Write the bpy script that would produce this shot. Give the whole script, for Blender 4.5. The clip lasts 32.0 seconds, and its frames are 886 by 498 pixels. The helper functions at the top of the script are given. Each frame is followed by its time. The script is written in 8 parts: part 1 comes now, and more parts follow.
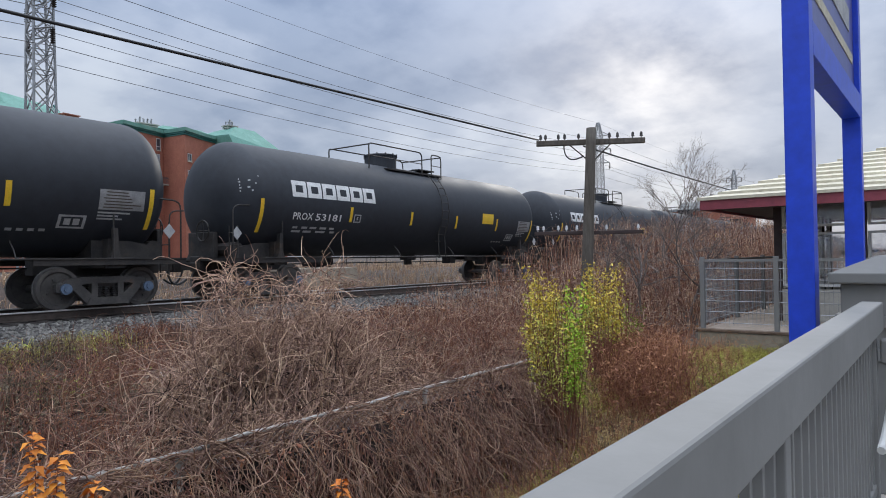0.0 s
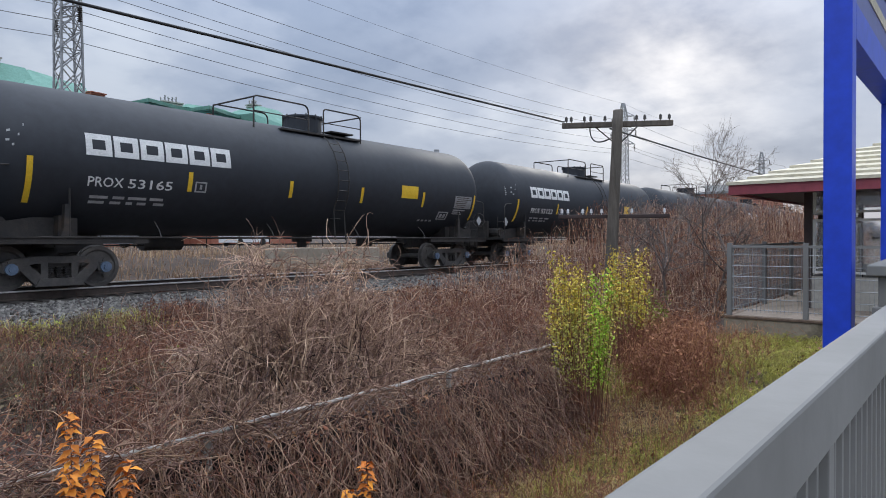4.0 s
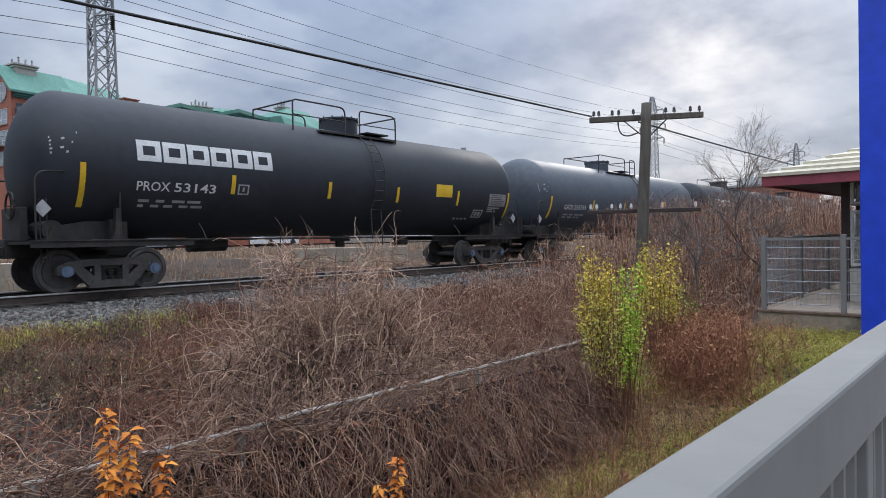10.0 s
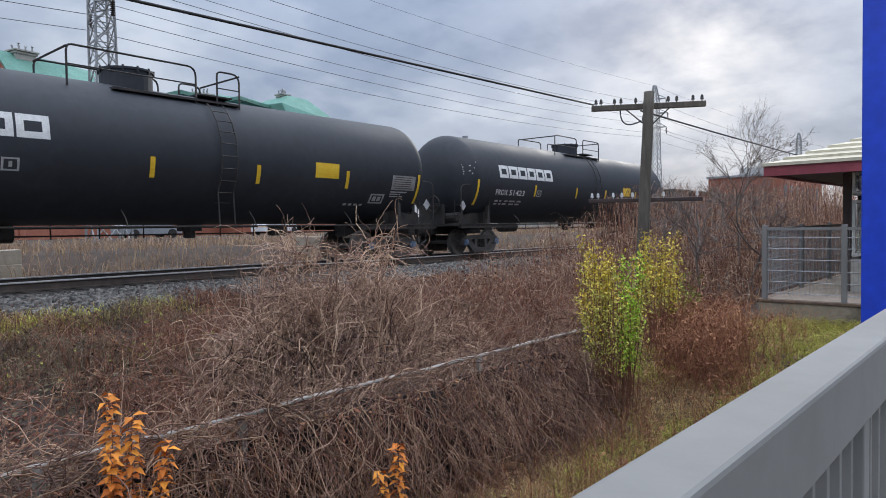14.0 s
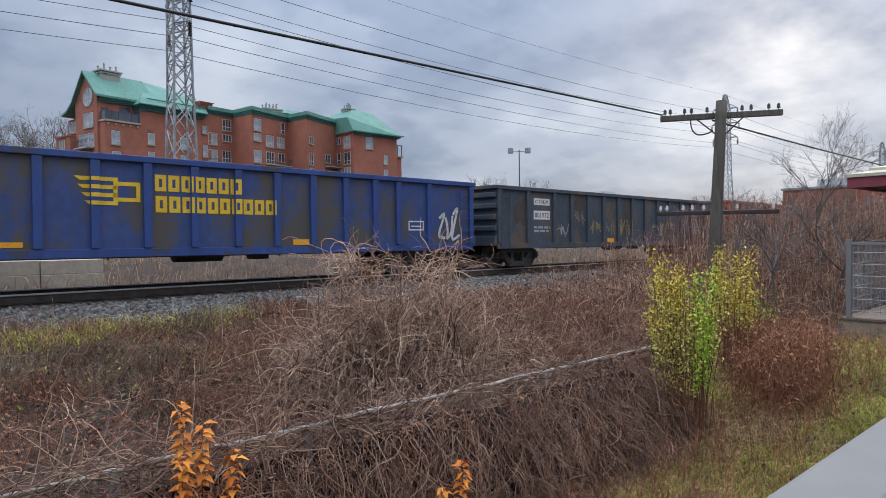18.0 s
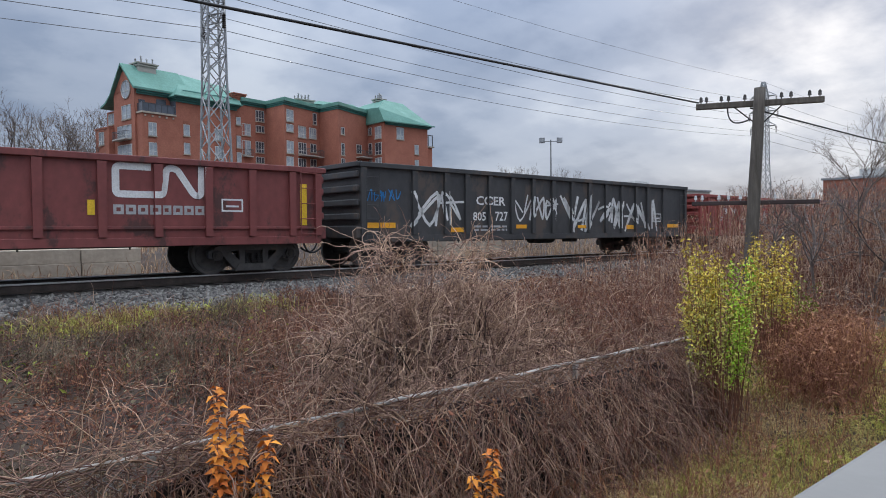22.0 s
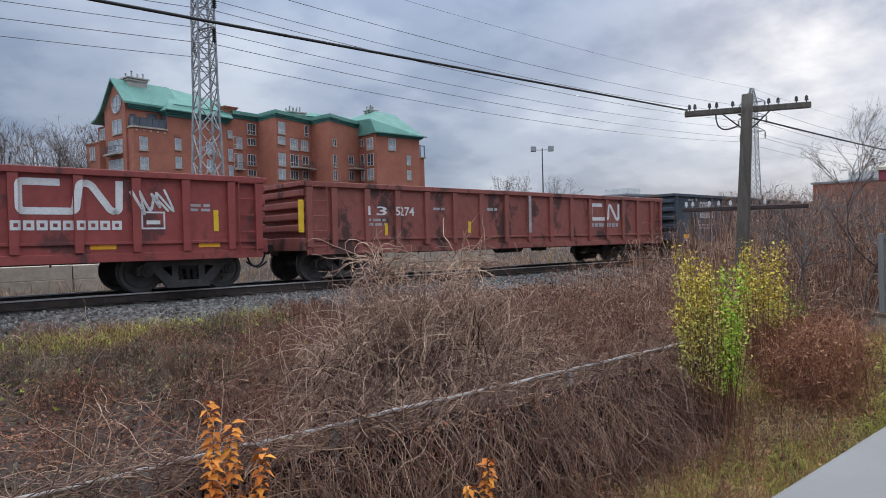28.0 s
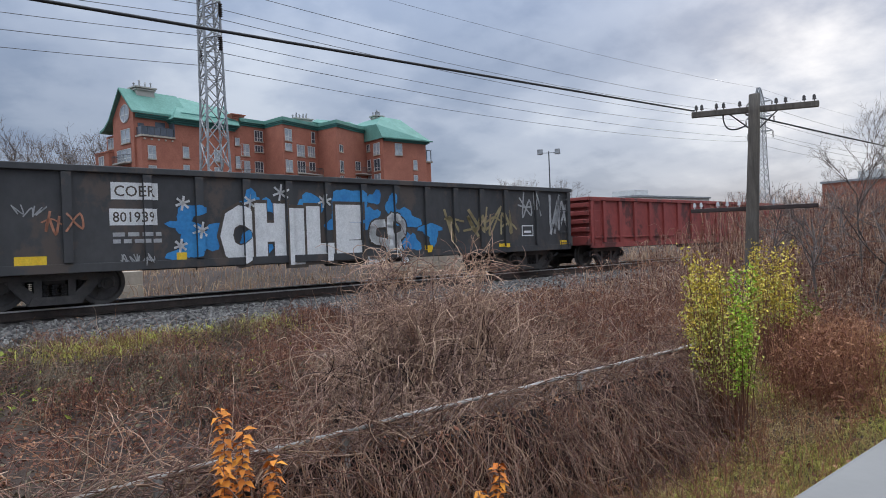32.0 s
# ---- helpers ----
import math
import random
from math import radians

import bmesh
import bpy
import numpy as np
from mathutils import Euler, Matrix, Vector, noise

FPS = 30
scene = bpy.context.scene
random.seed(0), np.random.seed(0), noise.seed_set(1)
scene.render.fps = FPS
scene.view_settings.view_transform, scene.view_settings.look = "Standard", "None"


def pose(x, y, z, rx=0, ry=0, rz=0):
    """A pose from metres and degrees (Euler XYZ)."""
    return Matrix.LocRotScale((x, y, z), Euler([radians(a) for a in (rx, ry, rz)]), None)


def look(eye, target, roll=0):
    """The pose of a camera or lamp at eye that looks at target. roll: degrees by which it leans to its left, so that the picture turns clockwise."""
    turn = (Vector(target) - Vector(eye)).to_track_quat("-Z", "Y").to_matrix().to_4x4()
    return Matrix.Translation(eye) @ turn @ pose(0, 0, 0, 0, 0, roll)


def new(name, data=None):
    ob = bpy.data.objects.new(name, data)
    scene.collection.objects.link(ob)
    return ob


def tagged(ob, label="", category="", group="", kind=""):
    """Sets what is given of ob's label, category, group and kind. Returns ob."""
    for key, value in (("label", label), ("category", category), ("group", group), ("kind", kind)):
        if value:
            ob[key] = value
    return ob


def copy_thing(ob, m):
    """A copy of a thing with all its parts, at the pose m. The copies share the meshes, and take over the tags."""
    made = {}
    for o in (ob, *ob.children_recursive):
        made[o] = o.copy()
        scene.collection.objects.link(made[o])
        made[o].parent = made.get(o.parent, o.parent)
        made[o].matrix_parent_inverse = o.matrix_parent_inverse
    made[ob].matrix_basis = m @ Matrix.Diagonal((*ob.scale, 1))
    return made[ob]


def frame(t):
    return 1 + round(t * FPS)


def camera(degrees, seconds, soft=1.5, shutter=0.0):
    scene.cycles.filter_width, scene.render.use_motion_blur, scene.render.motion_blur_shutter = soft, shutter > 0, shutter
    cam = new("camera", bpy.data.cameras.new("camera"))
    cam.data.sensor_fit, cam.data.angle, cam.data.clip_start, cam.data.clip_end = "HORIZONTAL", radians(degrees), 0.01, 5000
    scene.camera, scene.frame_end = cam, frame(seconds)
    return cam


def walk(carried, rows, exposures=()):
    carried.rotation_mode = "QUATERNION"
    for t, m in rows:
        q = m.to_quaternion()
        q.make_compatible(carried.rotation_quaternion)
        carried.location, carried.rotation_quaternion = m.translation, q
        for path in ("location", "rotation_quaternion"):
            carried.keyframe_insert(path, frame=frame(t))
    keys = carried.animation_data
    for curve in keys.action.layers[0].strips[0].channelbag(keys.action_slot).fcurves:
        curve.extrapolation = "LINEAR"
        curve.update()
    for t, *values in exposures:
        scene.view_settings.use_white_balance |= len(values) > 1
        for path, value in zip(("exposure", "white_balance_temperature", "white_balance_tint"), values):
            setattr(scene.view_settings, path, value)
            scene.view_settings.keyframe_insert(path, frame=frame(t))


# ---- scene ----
cam = camera(67.79, 32.0, soft=0.95)
PATH = [
    (0.0, pose(-0.005, 0.032, 1.432, 90.61, 1.03, -52.07)),
    (0.5, pose(-0.016, 0.071, 1.463, 89.76, 1.11, -50.52)),
    (1.0, pose(-0.015, 0.023, 1.445, 88.93, 1.49, -49.76)),
    (1.5, pose(-0.013, 0.069, 1.459, 88.36, 1.27, -49.74)),
    (2.0, pose(-0.020, 0.016, 1.443, 88.39, 1.60, -49.70)),
    (2.5, pose(-0.018, 0.059, 1.461, 87.89, 1.26, -50.12)),
    (3.0, pose(-0.016, 0.029, 1.454, 88.29, 1.39, -50.07)),
    (3.5, pose(-0.018, 0.075, 1.473, 88.60, 0.80, -50.47)),
    (5.5, pose(-0.006, 0.074, 1.459, 90.07, -0.63, -48.89)),
    (6.0, pose(-0.008, 0.070, 1.467, 89.42, -0.45, -48.17)),
    (6.5, pose(-0.008, 0.071, 1.457, 89.02, 0.04, -47.85)),
    (7.0, pose(-0.011, 0.060, 1.451, 88.57, 0.39, -48.01)),
    (7.5, pose(-0.009, 0.083, 1.456, 88.32, 0.46, -48.23)),
    (8.0, pose(-0.008, 0.057, 1.447, 88.68, 1.09, -48.18)),
    (8.5, pose(-0.013, 0.072, 1.462, 88.65, 1.20, -48.38)),
    (9.0, pose(-0.010, 0.068, 1.456, 88.69, 1.37, -48.20)),
    (9.5, pose(-0.008, 0.081, 1.457, 88.71, 1.34, -47.95)),
    (10.0, pose(-0.011, 0.069, 1.452, 88.83, 1.28, -47.78)),
    (10.5, pose(-0.012, 0.079, 1.453, 88.78, 0.95, -47.87)),
    (11.0, pose(-0.014, 0.053, 1.451, 88.72, 1.06, -47.80)),
    (11.5, pose(-0.013, 0.084, 1.456, 88.56, 1.12, -47.90)),
    (12.0, pose(-0.009, 0.055, 1.448, 88.72, 1.63, -47.68)),
    (12.5, pose(-0.015, 0.074, 1.458, 88.70, 1.49, -47.69)),
    (13.0, pose(-0.015, 0.062, 1.451, 88.56, 1.42, -47.65)),
    (13.5, pose(-0.016, 0.066, 1.447, 88.21, 1.11, -47.70)),
    (15.5, pose(-0.017, 0.058, 1.453, 87.34, 1.23, -47.58)),
    (16.0, pose(-0.013, 0.079, 1.454, 87.77, 1.17, -47.35)),
    (16.5, pose(-0.005, 0.099, 1.449, 88.14, 1.17, -44.93)),
    (17.0, pose(0.001, 0.115, 1.453, 88.36, 0.97, -44.17)),
    (17.5, pose(-0.004, 0.108, 1.453, 88.88, 0.93, -43.18)),
    (18.0, pose(0.003, 0.129, 1.454, 88.97, 0.75, -42.35)),
    (18.5, pose(-0.002, 0.109, 1.456, 89.12, 0.69, -41.30)),
    (19.0, pose(0.008, 0.148, 1.450, 89.08, 0.40, -40.52)),
    (19.5, pose(-0.003, 0.111, 1.452, 89.07, 0.40, -39.99)),
    (20.0, pose(0.003, 0.132, 1.451, 88.84, 0.21, -40.07)),
    (20.5, pose(-0.006, 0.109, 1.453, 88.52, 0.23, -40.06)),
    (21.0, pose(0.000, 0.131, 1.448, 88.14, 0.35, -40.12)),
    (21.5, pose(-0.004, 0.116, 1.450, 87.98, 0.46, -39.88)),
    (22.0, pose(0.003, 0.135, 1.446, 88.16, 0.63, -39.70)),
    (22.5, pose(0.001, 0.122, 1.449, 88.33, 0.85, -39.45)),
    (23.0, pose(0.008, 0.148, 1.444, 88.29, 0.78, -39.39)),
    (23.5, pose(-0.002, 0.119, 1.448, 88.28, 0.71, -39.11)),
    (24.0, pose(0.002, 0.141, 1.449, 88.13, 0.52, -39.05)),
    (24.5, pose(-0.006, 0.110, 1.454, 88.12, 0.57, -39.03)),
    (25.0, pose(0.004, 0.137, 1.451, 88.08, 0.48, -39.25)),
    (25.5, pose(0.006, 0.138, 1.449, 88.30, 0.56, -39.52)),
    (27.5, pose(-0.002, 0.099, 1.449, 89.04, 1.64, -40.11)),
    (28.0, pose(-0.001, 0.111, 1.451, 89.00, 1.54, -40.28)),
    (28.5, pose(-0.001, 0.110, 1.451, 89.01, 1.54, -40.34)),
    (29.0, pose(-0.001, 0.106, 1.446, 88.92, 1.51, -40.34)),
    (29.5, pose(-0.008, 0.112, 1.450, 88.82, 1.50, -40.37)),
    (30.0, pose(-0.002, 0.112, 1.446, 88.64, 1.61, -40.20)),
    (30.5, pose(-0.006, 0.111, 1.451, 88.82, 1.74, -40.01)),
    (31.0, pose(-0.002, 0.117, 1.449, 88.91, 1.85, -39.82)),
    (31.5, pose(-0.001, 0.121, 1.449, 89.17, 2.01, -39.68)),
    (32.0, pose(-0.005, 0.112, 1.454, 89.39, 2.28, -39.62)),
]
walk(cam, PATH)

# ---------------------------------------------------------------- sky and sun
SUN_AZ, SUN_EL = 21.0, 24.0          # degrees from +x towards +y, and up


world = bpy.data.worlds.new("overcast_sky")
scene.world = world
world.use_nodes = True
wt = world.node_tree
wt.nodes.clear()
w_out = wt.nodes.new("ShaderNodeOutputWorld")
w_bg = wt.nodes.new("ShaderNodeBackground")
w_sky = wt.nodes.new("ShaderNodeTexSky")
w_sky.sky_type = "NISHITA"
w_sky.sun_disc = False
w_sky.sun_elevation = radians(SUN_EL)
w_sky.sun_rotation = radians(90 - SUN_AZ)
w_tc = wt.nodes.new("ShaderNodeTexCoord")
w_sep = wt.nodes.new("ShaderNodeSeparateXYZ")
wt.links.new(w_tc.outputs["Generated"], w_sep.inputs[0])


def wmath(op, a, b=None):
    n = wt.nodes.new("ShaderNodeMath")
    n.operation = op
    for i, v in enumerate((a, b)):
        if v is None:
            continue
        if isinstance(v, (int, float)):
            n.inputs[i].default_value = v
        else:
            wt.links.new(v, n.inputs[i])
    return n.outputs[0]


# cloud deck: the sky's direction laid on a flat layer, so that clouds crowd towards the horizon
up = wmath("ADD", wmath("MAXIMUM", w_sep.outputs[2], 0.0), 0.30)
w_pos = wt.nodes.new("ShaderNodeCombineXYZ")
wt.links.new(wmath("DIVIDE", w_sep.outputs[0], up), w_pos.inputs[0])
wt.links.new(wmath("DIVIDE", w_sep.outputs[1], up), w_pos.inputs[1])


def wnoise(scale, detail, rough, offset):
    m = wt.nodes.new("ShaderNodeMapping")
    m.inputs["Location"].default_value = offset
    n = wt.nodes.new("ShaderNodeTexNoise")
    n.inputs["Scale"].default_value = scale
    n.inputs["Detail"].default_value = detail
    n.inputs["Roughness"].default_value = rough
    wt.links.new(w_pos.outputs[0], m.inputs[0])
    wt.links.new(m.outputs[0], n.inputs["Vector"])
    return n.outputs[0]


def wramp(fac, stops):
    r = wt.nodes.new("ShaderNodeValToRGB")
    r.color_ramp.interpolation = "EASE"
    for i, (p, c) in enumerate(stops):
        e = r.color_ramp.elements[i] if i < 2 else r.color_ramp.elements.new(p)
        e.position, e.color = p, (*c, 1)
    wt.links.new(fac, r.inputs[0])
    return r.outputs[0]


big = wnoise(0.95, 4, 0.5, (3.1, 1.7, 0))
fine = wnoise(2.9, 6, 0.55, (0.4, 7.2, 0))
cover = wmath("ADD", wmath("MULTIPLY", big, 0.72), wmath("MULTIPLY", fine, 0.28))
# thin cloud round the sun lets more light through
w_dot = wt.nodes.new("ShaderNodeVectorMath")
w_dot.operation = "DOT_PRODUCT"
GLOW_AZ, GLOW_EL = 20.5, 13.5
w_dot.inputs[1].default_value = (math.cos(radians(GLOW_AZ)) * math.cos(radians(GLOW_EL)),
                                 math.sin(radians(GLOW_AZ)) * math.cos(radians(GLOW_EL)), math.sin(radians(GLOW_EL)))
wt.links.new(w_tc.outputs["Generated"], w_dot.inputs[0])
near_sun = wmath("POWER", wmath("MAXIMUM", w_dot.outputs["Value"], 0.0), 120.0)
wide_sun = wmath("POWER", wmath("MAXIMUM", w_dot.outputs["Value"], 0.0), 6.0)
cloud_col = wramp(cover, [(0.38, (0.175, 0.235, 0.36)), (0.46, (0.262, 0.328, 0.46)), (0.53, (0.375, 0.44, 0.57)), (0.63, (0.575, 0.635, 0.74))])
w_glow = wt.nodes.new("ShaderNodeMix")
w_glow.data_type = "RGBA"
w_glow.blend_type = "MIX"
glow_fac = wmath("MINIMUM", wmath("MULTIPLY", wmath("ADD", wmath("MULTIPLY", near_sun, 1.0), wmath("MULTIPLY", wide_sun, 0.12)),
                                  wmath("MULTIPLY", wmath("MAXIMUM", wmath("SUBTRACT", fine, 0.28), 0.0), 2.4)), 1.0)
wt.links.new(glow_fac, w_glow.inputs[0])
# an overcast sky grows brighter towards the zenith
lift = wmath("ADD", wmath("ADD", 0.96, wmath("MULTIPLY", wmath("MAXIMUM", w_sep.outputs[2], 0.0), 0.40)), wmath("MULTIPLY", wmath("POWER", wmath("MAXIMUM", w_sep.outputs[2], 0.0), 3.0), 8.6))
w_lift = wt.nodes.new("ShaderNodeVectorMath")
w_lift.operation = "SCALE"
# the sky is thinner round the sun and opposite it, heavier to the sides
lift = wmath("MULTIPLY", lift, wmath("ADD", wmath("ADD", 0.82, wmath("MULTIPLY", w_dot.outputs["Value"], -0.20)), wmath("MULTIPLY", wmath("MULTIPLY", w_dot.outputs["Value"], w_dot.outputs["Value"]), 0.36)))
# overhead the deck is a neutral white
w_neutral = wt.nodes.new("ShaderNodeMix")
w_neutral.data_type = "RGBA"
w_neutral.inputs[7].default_value = (0.455, 0.46, 0.465, 1)
wt.links.new(wmath("MINIMUM", wmath("MAXIMUM", wmath("MULTIPLY", wmath("SUBTRACT", w_sep.outputs[2], 0.36), 3.0), 0.0), 0.4), w_neutral.inputs[0])
wt.links.new(cloud_col, w_neutral.inputs[6])
wt.links.new(w_neutral.outputs[2], w_lift.inputs[0])
wt.links.new(lift, w_lift.inputs["Scale"])
wt.links.new(w_lift.outputs[0], w_glow.inputs[6])
w_glow.inputs[7].default_value = (0.93, 0.93, 0.96, 1)
w_mix = wt.nodes.new("ShaderNodeMix")
w_mix.data_type = "RGBA"
w_mix.blend_type = "ADD"
w_mix.inputs[0].default_value = 0.008
wt.links.new(w_glow.outputs[2], w_mix.inputs[6])
wt.links.new(w_sky.outputs[0], w_mix.inputs[7])
wt.links.new(w_mix.outputs[2], w_bg.inputs[0])
w_bg.inputs[1].default_value = 1.0
wt.links.new(w_bg.outputs[0], w_out.inputs[0])

sun = new("sun", bpy.data.lights.new("sun", "SUN"))
sun.data.energy, sun.data.angle, sun.data.color = 1.1, radians(12), (1.0, 0.96, 0.9)
sun.matrix_world = look((0, 0, 60), (-math.cos(radians(SUN_AZ)) * 100, -math.sin(radians(SUN_AZ)) * 100, 60 - math.tan(radians(SUN_EL)) * 100))
scene.view_settings.exposure = 0.0


# ---------------------------------------------------------------- materials
def mk(name, c1, c2, rough=0.7, scale=2.0, metal=0.0, bump=0.15, c3=None, s3=0.6, cut=0.6, soft=0.12, stretch=(1, 1, 1), vary=0.0, fine=9.0, island=0.0, rough2=None, spec=0.5, grit=0.55):
    """Two-scale procedural surface: c1 to c2 by broad noise, fine grain, patches of c3 (stains, rust, wear)."""
    m = bpy.data.materials.new(name)
    m.use_nodes = True
    nt = m.node_tree
    b = nt.nodes["Principled BSDF"]
    tc = nt.nodes.new("ShaderNodeTexCoord")
    mp = nt.nodes.new("ShaderNodeMapping")
    mp.inputs["Scale"].default_value = stretch
    nt.links.new(tc.outputs["Object"], mp.inputs[0])

    def nz(s, d=4, r=0.6):
        n = nt.nodes.new("ShaderNodeTexNoise")
        n.inputs["Scale"].default_value, n.inputs["Detail"].default_value, n.inputs["Roughness"].default_value = s, d, r
        nt.links.new(mp.outputs[0], n.inputs["Vector"])
        return n.outputs[0]

    def mix(fac, a, bcol, blend="MIX"):
        n = nt.nodes.new("ShaderNodeMix")
        n.data_type, n.blend_type = "RGBA", blend
        for sock, v in ((n.inputs[0], fac), (n.inputs[6], a), (n.inputs[7], bcol)):
            if isinstance(v, (int, float)):
                sock.default_value = v
            elif isinstance(v, tuple):
                sock.default_value = (*v, 1)
            else:
                nt.links.new(v, sock)
        return n.outputs[2]

    def rng(v, lo, hi, a=0.0, z=1.0):
        n = nt.nodes.new("ShaderNodeMapRange")
        n.inputs[1].default_value, n.inputs[2].default_value, n.inputs[3].default_value, n.inputs[4].default_value = lo, hi, a, z
        nt.links.new(v, n.inputs[0])
        return n.outputs[0]

    broad, grain = nz(scale), nz(scale * fine, 3)
    col = mix(rng(broad, 0.32, 0.68), c1, c2)
    col = mix(grit, col, mix(rng(grain, 0.3, 0.7), (0.72, 0.72, 0.72), (1.22, 1.22, 1.22)), "MULTIPLY")
    if c3:
        col = mix(rng(nz(s3, 6, 0.68), cut, cut + soft), col, c3)
    if vary:
        oi = nt.nodes.new("ShaderNodeObjectInfo")
        col = mix(1.0, col, mix(oi.outputs["Random"], (1 - vary,) * 3, (1 + vary,) * 3), "MULTIPLY")
    if island:
        ge = nt.nodes.new("ShaderNodeNewGeometry")
        hs = nt.nodes.new("ShaderNodeHueSaturation")
        nt.links.new(rng(ge.outputs["Random Per Island"], 0, 1, 1 - island, 1 + island), hs.inputs["Value"])
        nt.links.new(rng(ge.outputs["Random Per Island"], 0, 1, 0.5 - island * 0.03, 0.5 + island * 0.03), hs.inputs["Hue"])
        nt.links.new(col, hs.inputs["Color"])
        col = hs.outputs[0]
    nt.links.new(col, b.inputs["Base Color"])
    if rough2 is not None:
        nt.links.new(rng(broad, 0.3, 0.7, rough, rough2), b.inputs["Roughness"])
    else:
        b.inputs["Roughness"].default_value = rough
    b.inputs["Metallic"].default_value = metal
    b.inputs["Specular IOR Level"].default_value = spec
    if bump:
        bp = nt.nodes.new("ShaderNodeBump")
        bp.inputs["Strength"].default_value = bump
        bp.inputs["Distance"].default_value = 0.02
        nt.links.new(grain, bp.inputs["Height"])
        nt.links.new(bp.outputs[0], b.inputs["Normal"])
    return m


M = {}
M["tank"] = mk("black_tank_paint", (0.020, 0.023, 0.029), (0.031, 0.035, 0.042), 0.55, 0.5, bump=0.03, c3=(0.041, 0.043, 0.048), s3=0.35, cut=0.6, soft=0.25, rough2=0.7, spec=0.4)
M["tank_grey"] = mk("slate_tank_paint", (0.055, 0.066, 0.082), (0.078, 0.09, 0.108), 0.55, 0.5, bump=0.03, c3=(0.1, 0.1, 0.1), s3=0.5, cut=0.62, soft=0.25)
M["steel"] = mk("dark_grimy_steel", (0.014, 0.013, 0.013), (0.045, 0.038, 0.032), 0.65, 3, bump=0.2, c3=(0.07, 0.045, 0.03), s3=2.0, cut=0.58, soft=0.2)
M["frame"] = mk("worn_cast_steel", (0.05, 0.046, 0.044), (0.11, 0.10, 0.09), 0.6, 3, bump=0.2, c3=(0.12, 0.07, 0.045), s3=3, cut=0.58, soft=0.15)
M["wheel"] = mk("brown_wheel_steel", (0.065, 0.06, 0.056), (0.13, 0.118, 0.108), 0.5, 4, bump=0.1)
M["blue_cap"] = mk("blue_bearing_paint", (0.09, 0.14, 0.22), (0.16, 0.22, 0.31), 0.5, 5, bump=0.1)
M["railhead"] = mk("polished_rail_steel", (0.55, 0.53, 0.51), (0.68, 0.66, 0.63), 0.35, 3, metal=0.5, bump=0.03)
M["railweb"] = mk("rusty_rail_steel", (0.048, 0.036, 0.029), (0.09, 0.066, 0.053), 0.75, 5, bump=0.2)
M["tie"] = mk("creosoted_timber", (0.03, 0.025, 0.022), (0.085, 0.072, 0.062), 0.85, 2.2, stretch=(4, 1, 4), bump=0.4, vary=0.25)
M["ballast"] = mk("crushed_grey_stone", (0.06, 0.055, 0.05), (0.19, 0.176, 0.16), 0.85, 14, bump=0.5, island=0.75)
# bed darker than its stones: the shade between them is in its colour
M["bed"] = mk("gap_shaded_ballast", (0.03, 0.026, 0.022), (0.085, 0.075, 0.064), 0.95, 16, bump=0.6)
M["white"] = mk("white_stencil_paint", (0.62, 0.62, 0.6), (0.75, 0.75, 0.73), 0.6, 4, bump=0.05, c3=(0.3, 0.29, 0.28), s3=3.0, cut=0.66, soft=0.1)
M["dimwhite"] = mk("faded_white_paint", (0.3, 0.3, 0.3), (0.46, 0.46, 0.45), 0.65, 6, bump=0.05)
M["yellow"] = mk("yellow_reflective_sheet", (0.75, 0.45, 0.02), (0.82, 0.55, 0.04), 0.45, 4, bump=0.03)
M["orange"] = mk("amber_reflective_sheet", (0.8, 0.33, 0.015), (0.86, 0.42, 0.03), 0.45, 4, bump=0.03)
M["rail_grey"] = mk("grey_painted_aluminium", (0.165, 0.163, 0.155), (0.20, 0.198, 0.19), 0.75, 1.2, bump=0.04, fine=14, c3=(0.18, 0.177, 0.17), s3=1.5, cut=0.6, soft=0.2, spec=0.25, grit=0.12)
M["sign_blue"] = mk("blue_enamel", (0.012, 0.05, 0.50), (0.016, 0.065, 0.58), 0.35, 1.0, bump=0.02)
M["sign_dark"] = mk("violet_blue_sign_panel", (0.07, 0.075, 0.26), (0.09, 0.095, 0.30), 0.35, 1.0, bump=0.02)
M["concrete"] = mk("weathered_concrete", (0.32, 0.29, 0.25), (0.45, 0.42, 0.37), 0.85, 1.5, bump=0.3, c3=(0.16, 0.14, 0.11), s3=1.2, cut=0.6, soft=0.2)
M["wood_pole"] = mk("grey_weathered_timber", (0.07, 0.06, 0.048), (0.14, 0.12, 0.098), 0.85, 3, stretch=(6, 6, 0.6), bump=0.5, c3=(0.06, 0.05, 0.04), s3=2, cut=0.62, soft=0.15)
M["dark_wire"] = mk("black_cable", (0.015, 0.015, 0.015), (0.025, 0.025, 0.025), 0.6, 2, bump=0)
M["grey_wire"] = mk("aluminium_conductor", (0.12, 0.125, 0.13), (0.17, 0.17, 0.18), 0.5, 2, bump=0)
M["insul"] = mk("brown_glazed_porcelain", (0.03, 0.025, 0.02), (0.06, 0.05, 0.045), 0.2, 5, bump=0)
M["galv"] = mk("galvanised_steel", (0.22, 0.23, 0.235), (0.36, 0.37, 0.375), 0.55, 1.5, metal=0.2, bump=0.05, vary=0.1)
M["soil"] = mk("leaf_strewn_soil", (0.022, 0.014, 0.010), (0.065, 0.040, 0.027), 0.95, 1.3, bump=0.8, c3=(0.085, 0.07, 0.034), s3=0.35, cut=0.58, soft=0.15, fine=20)
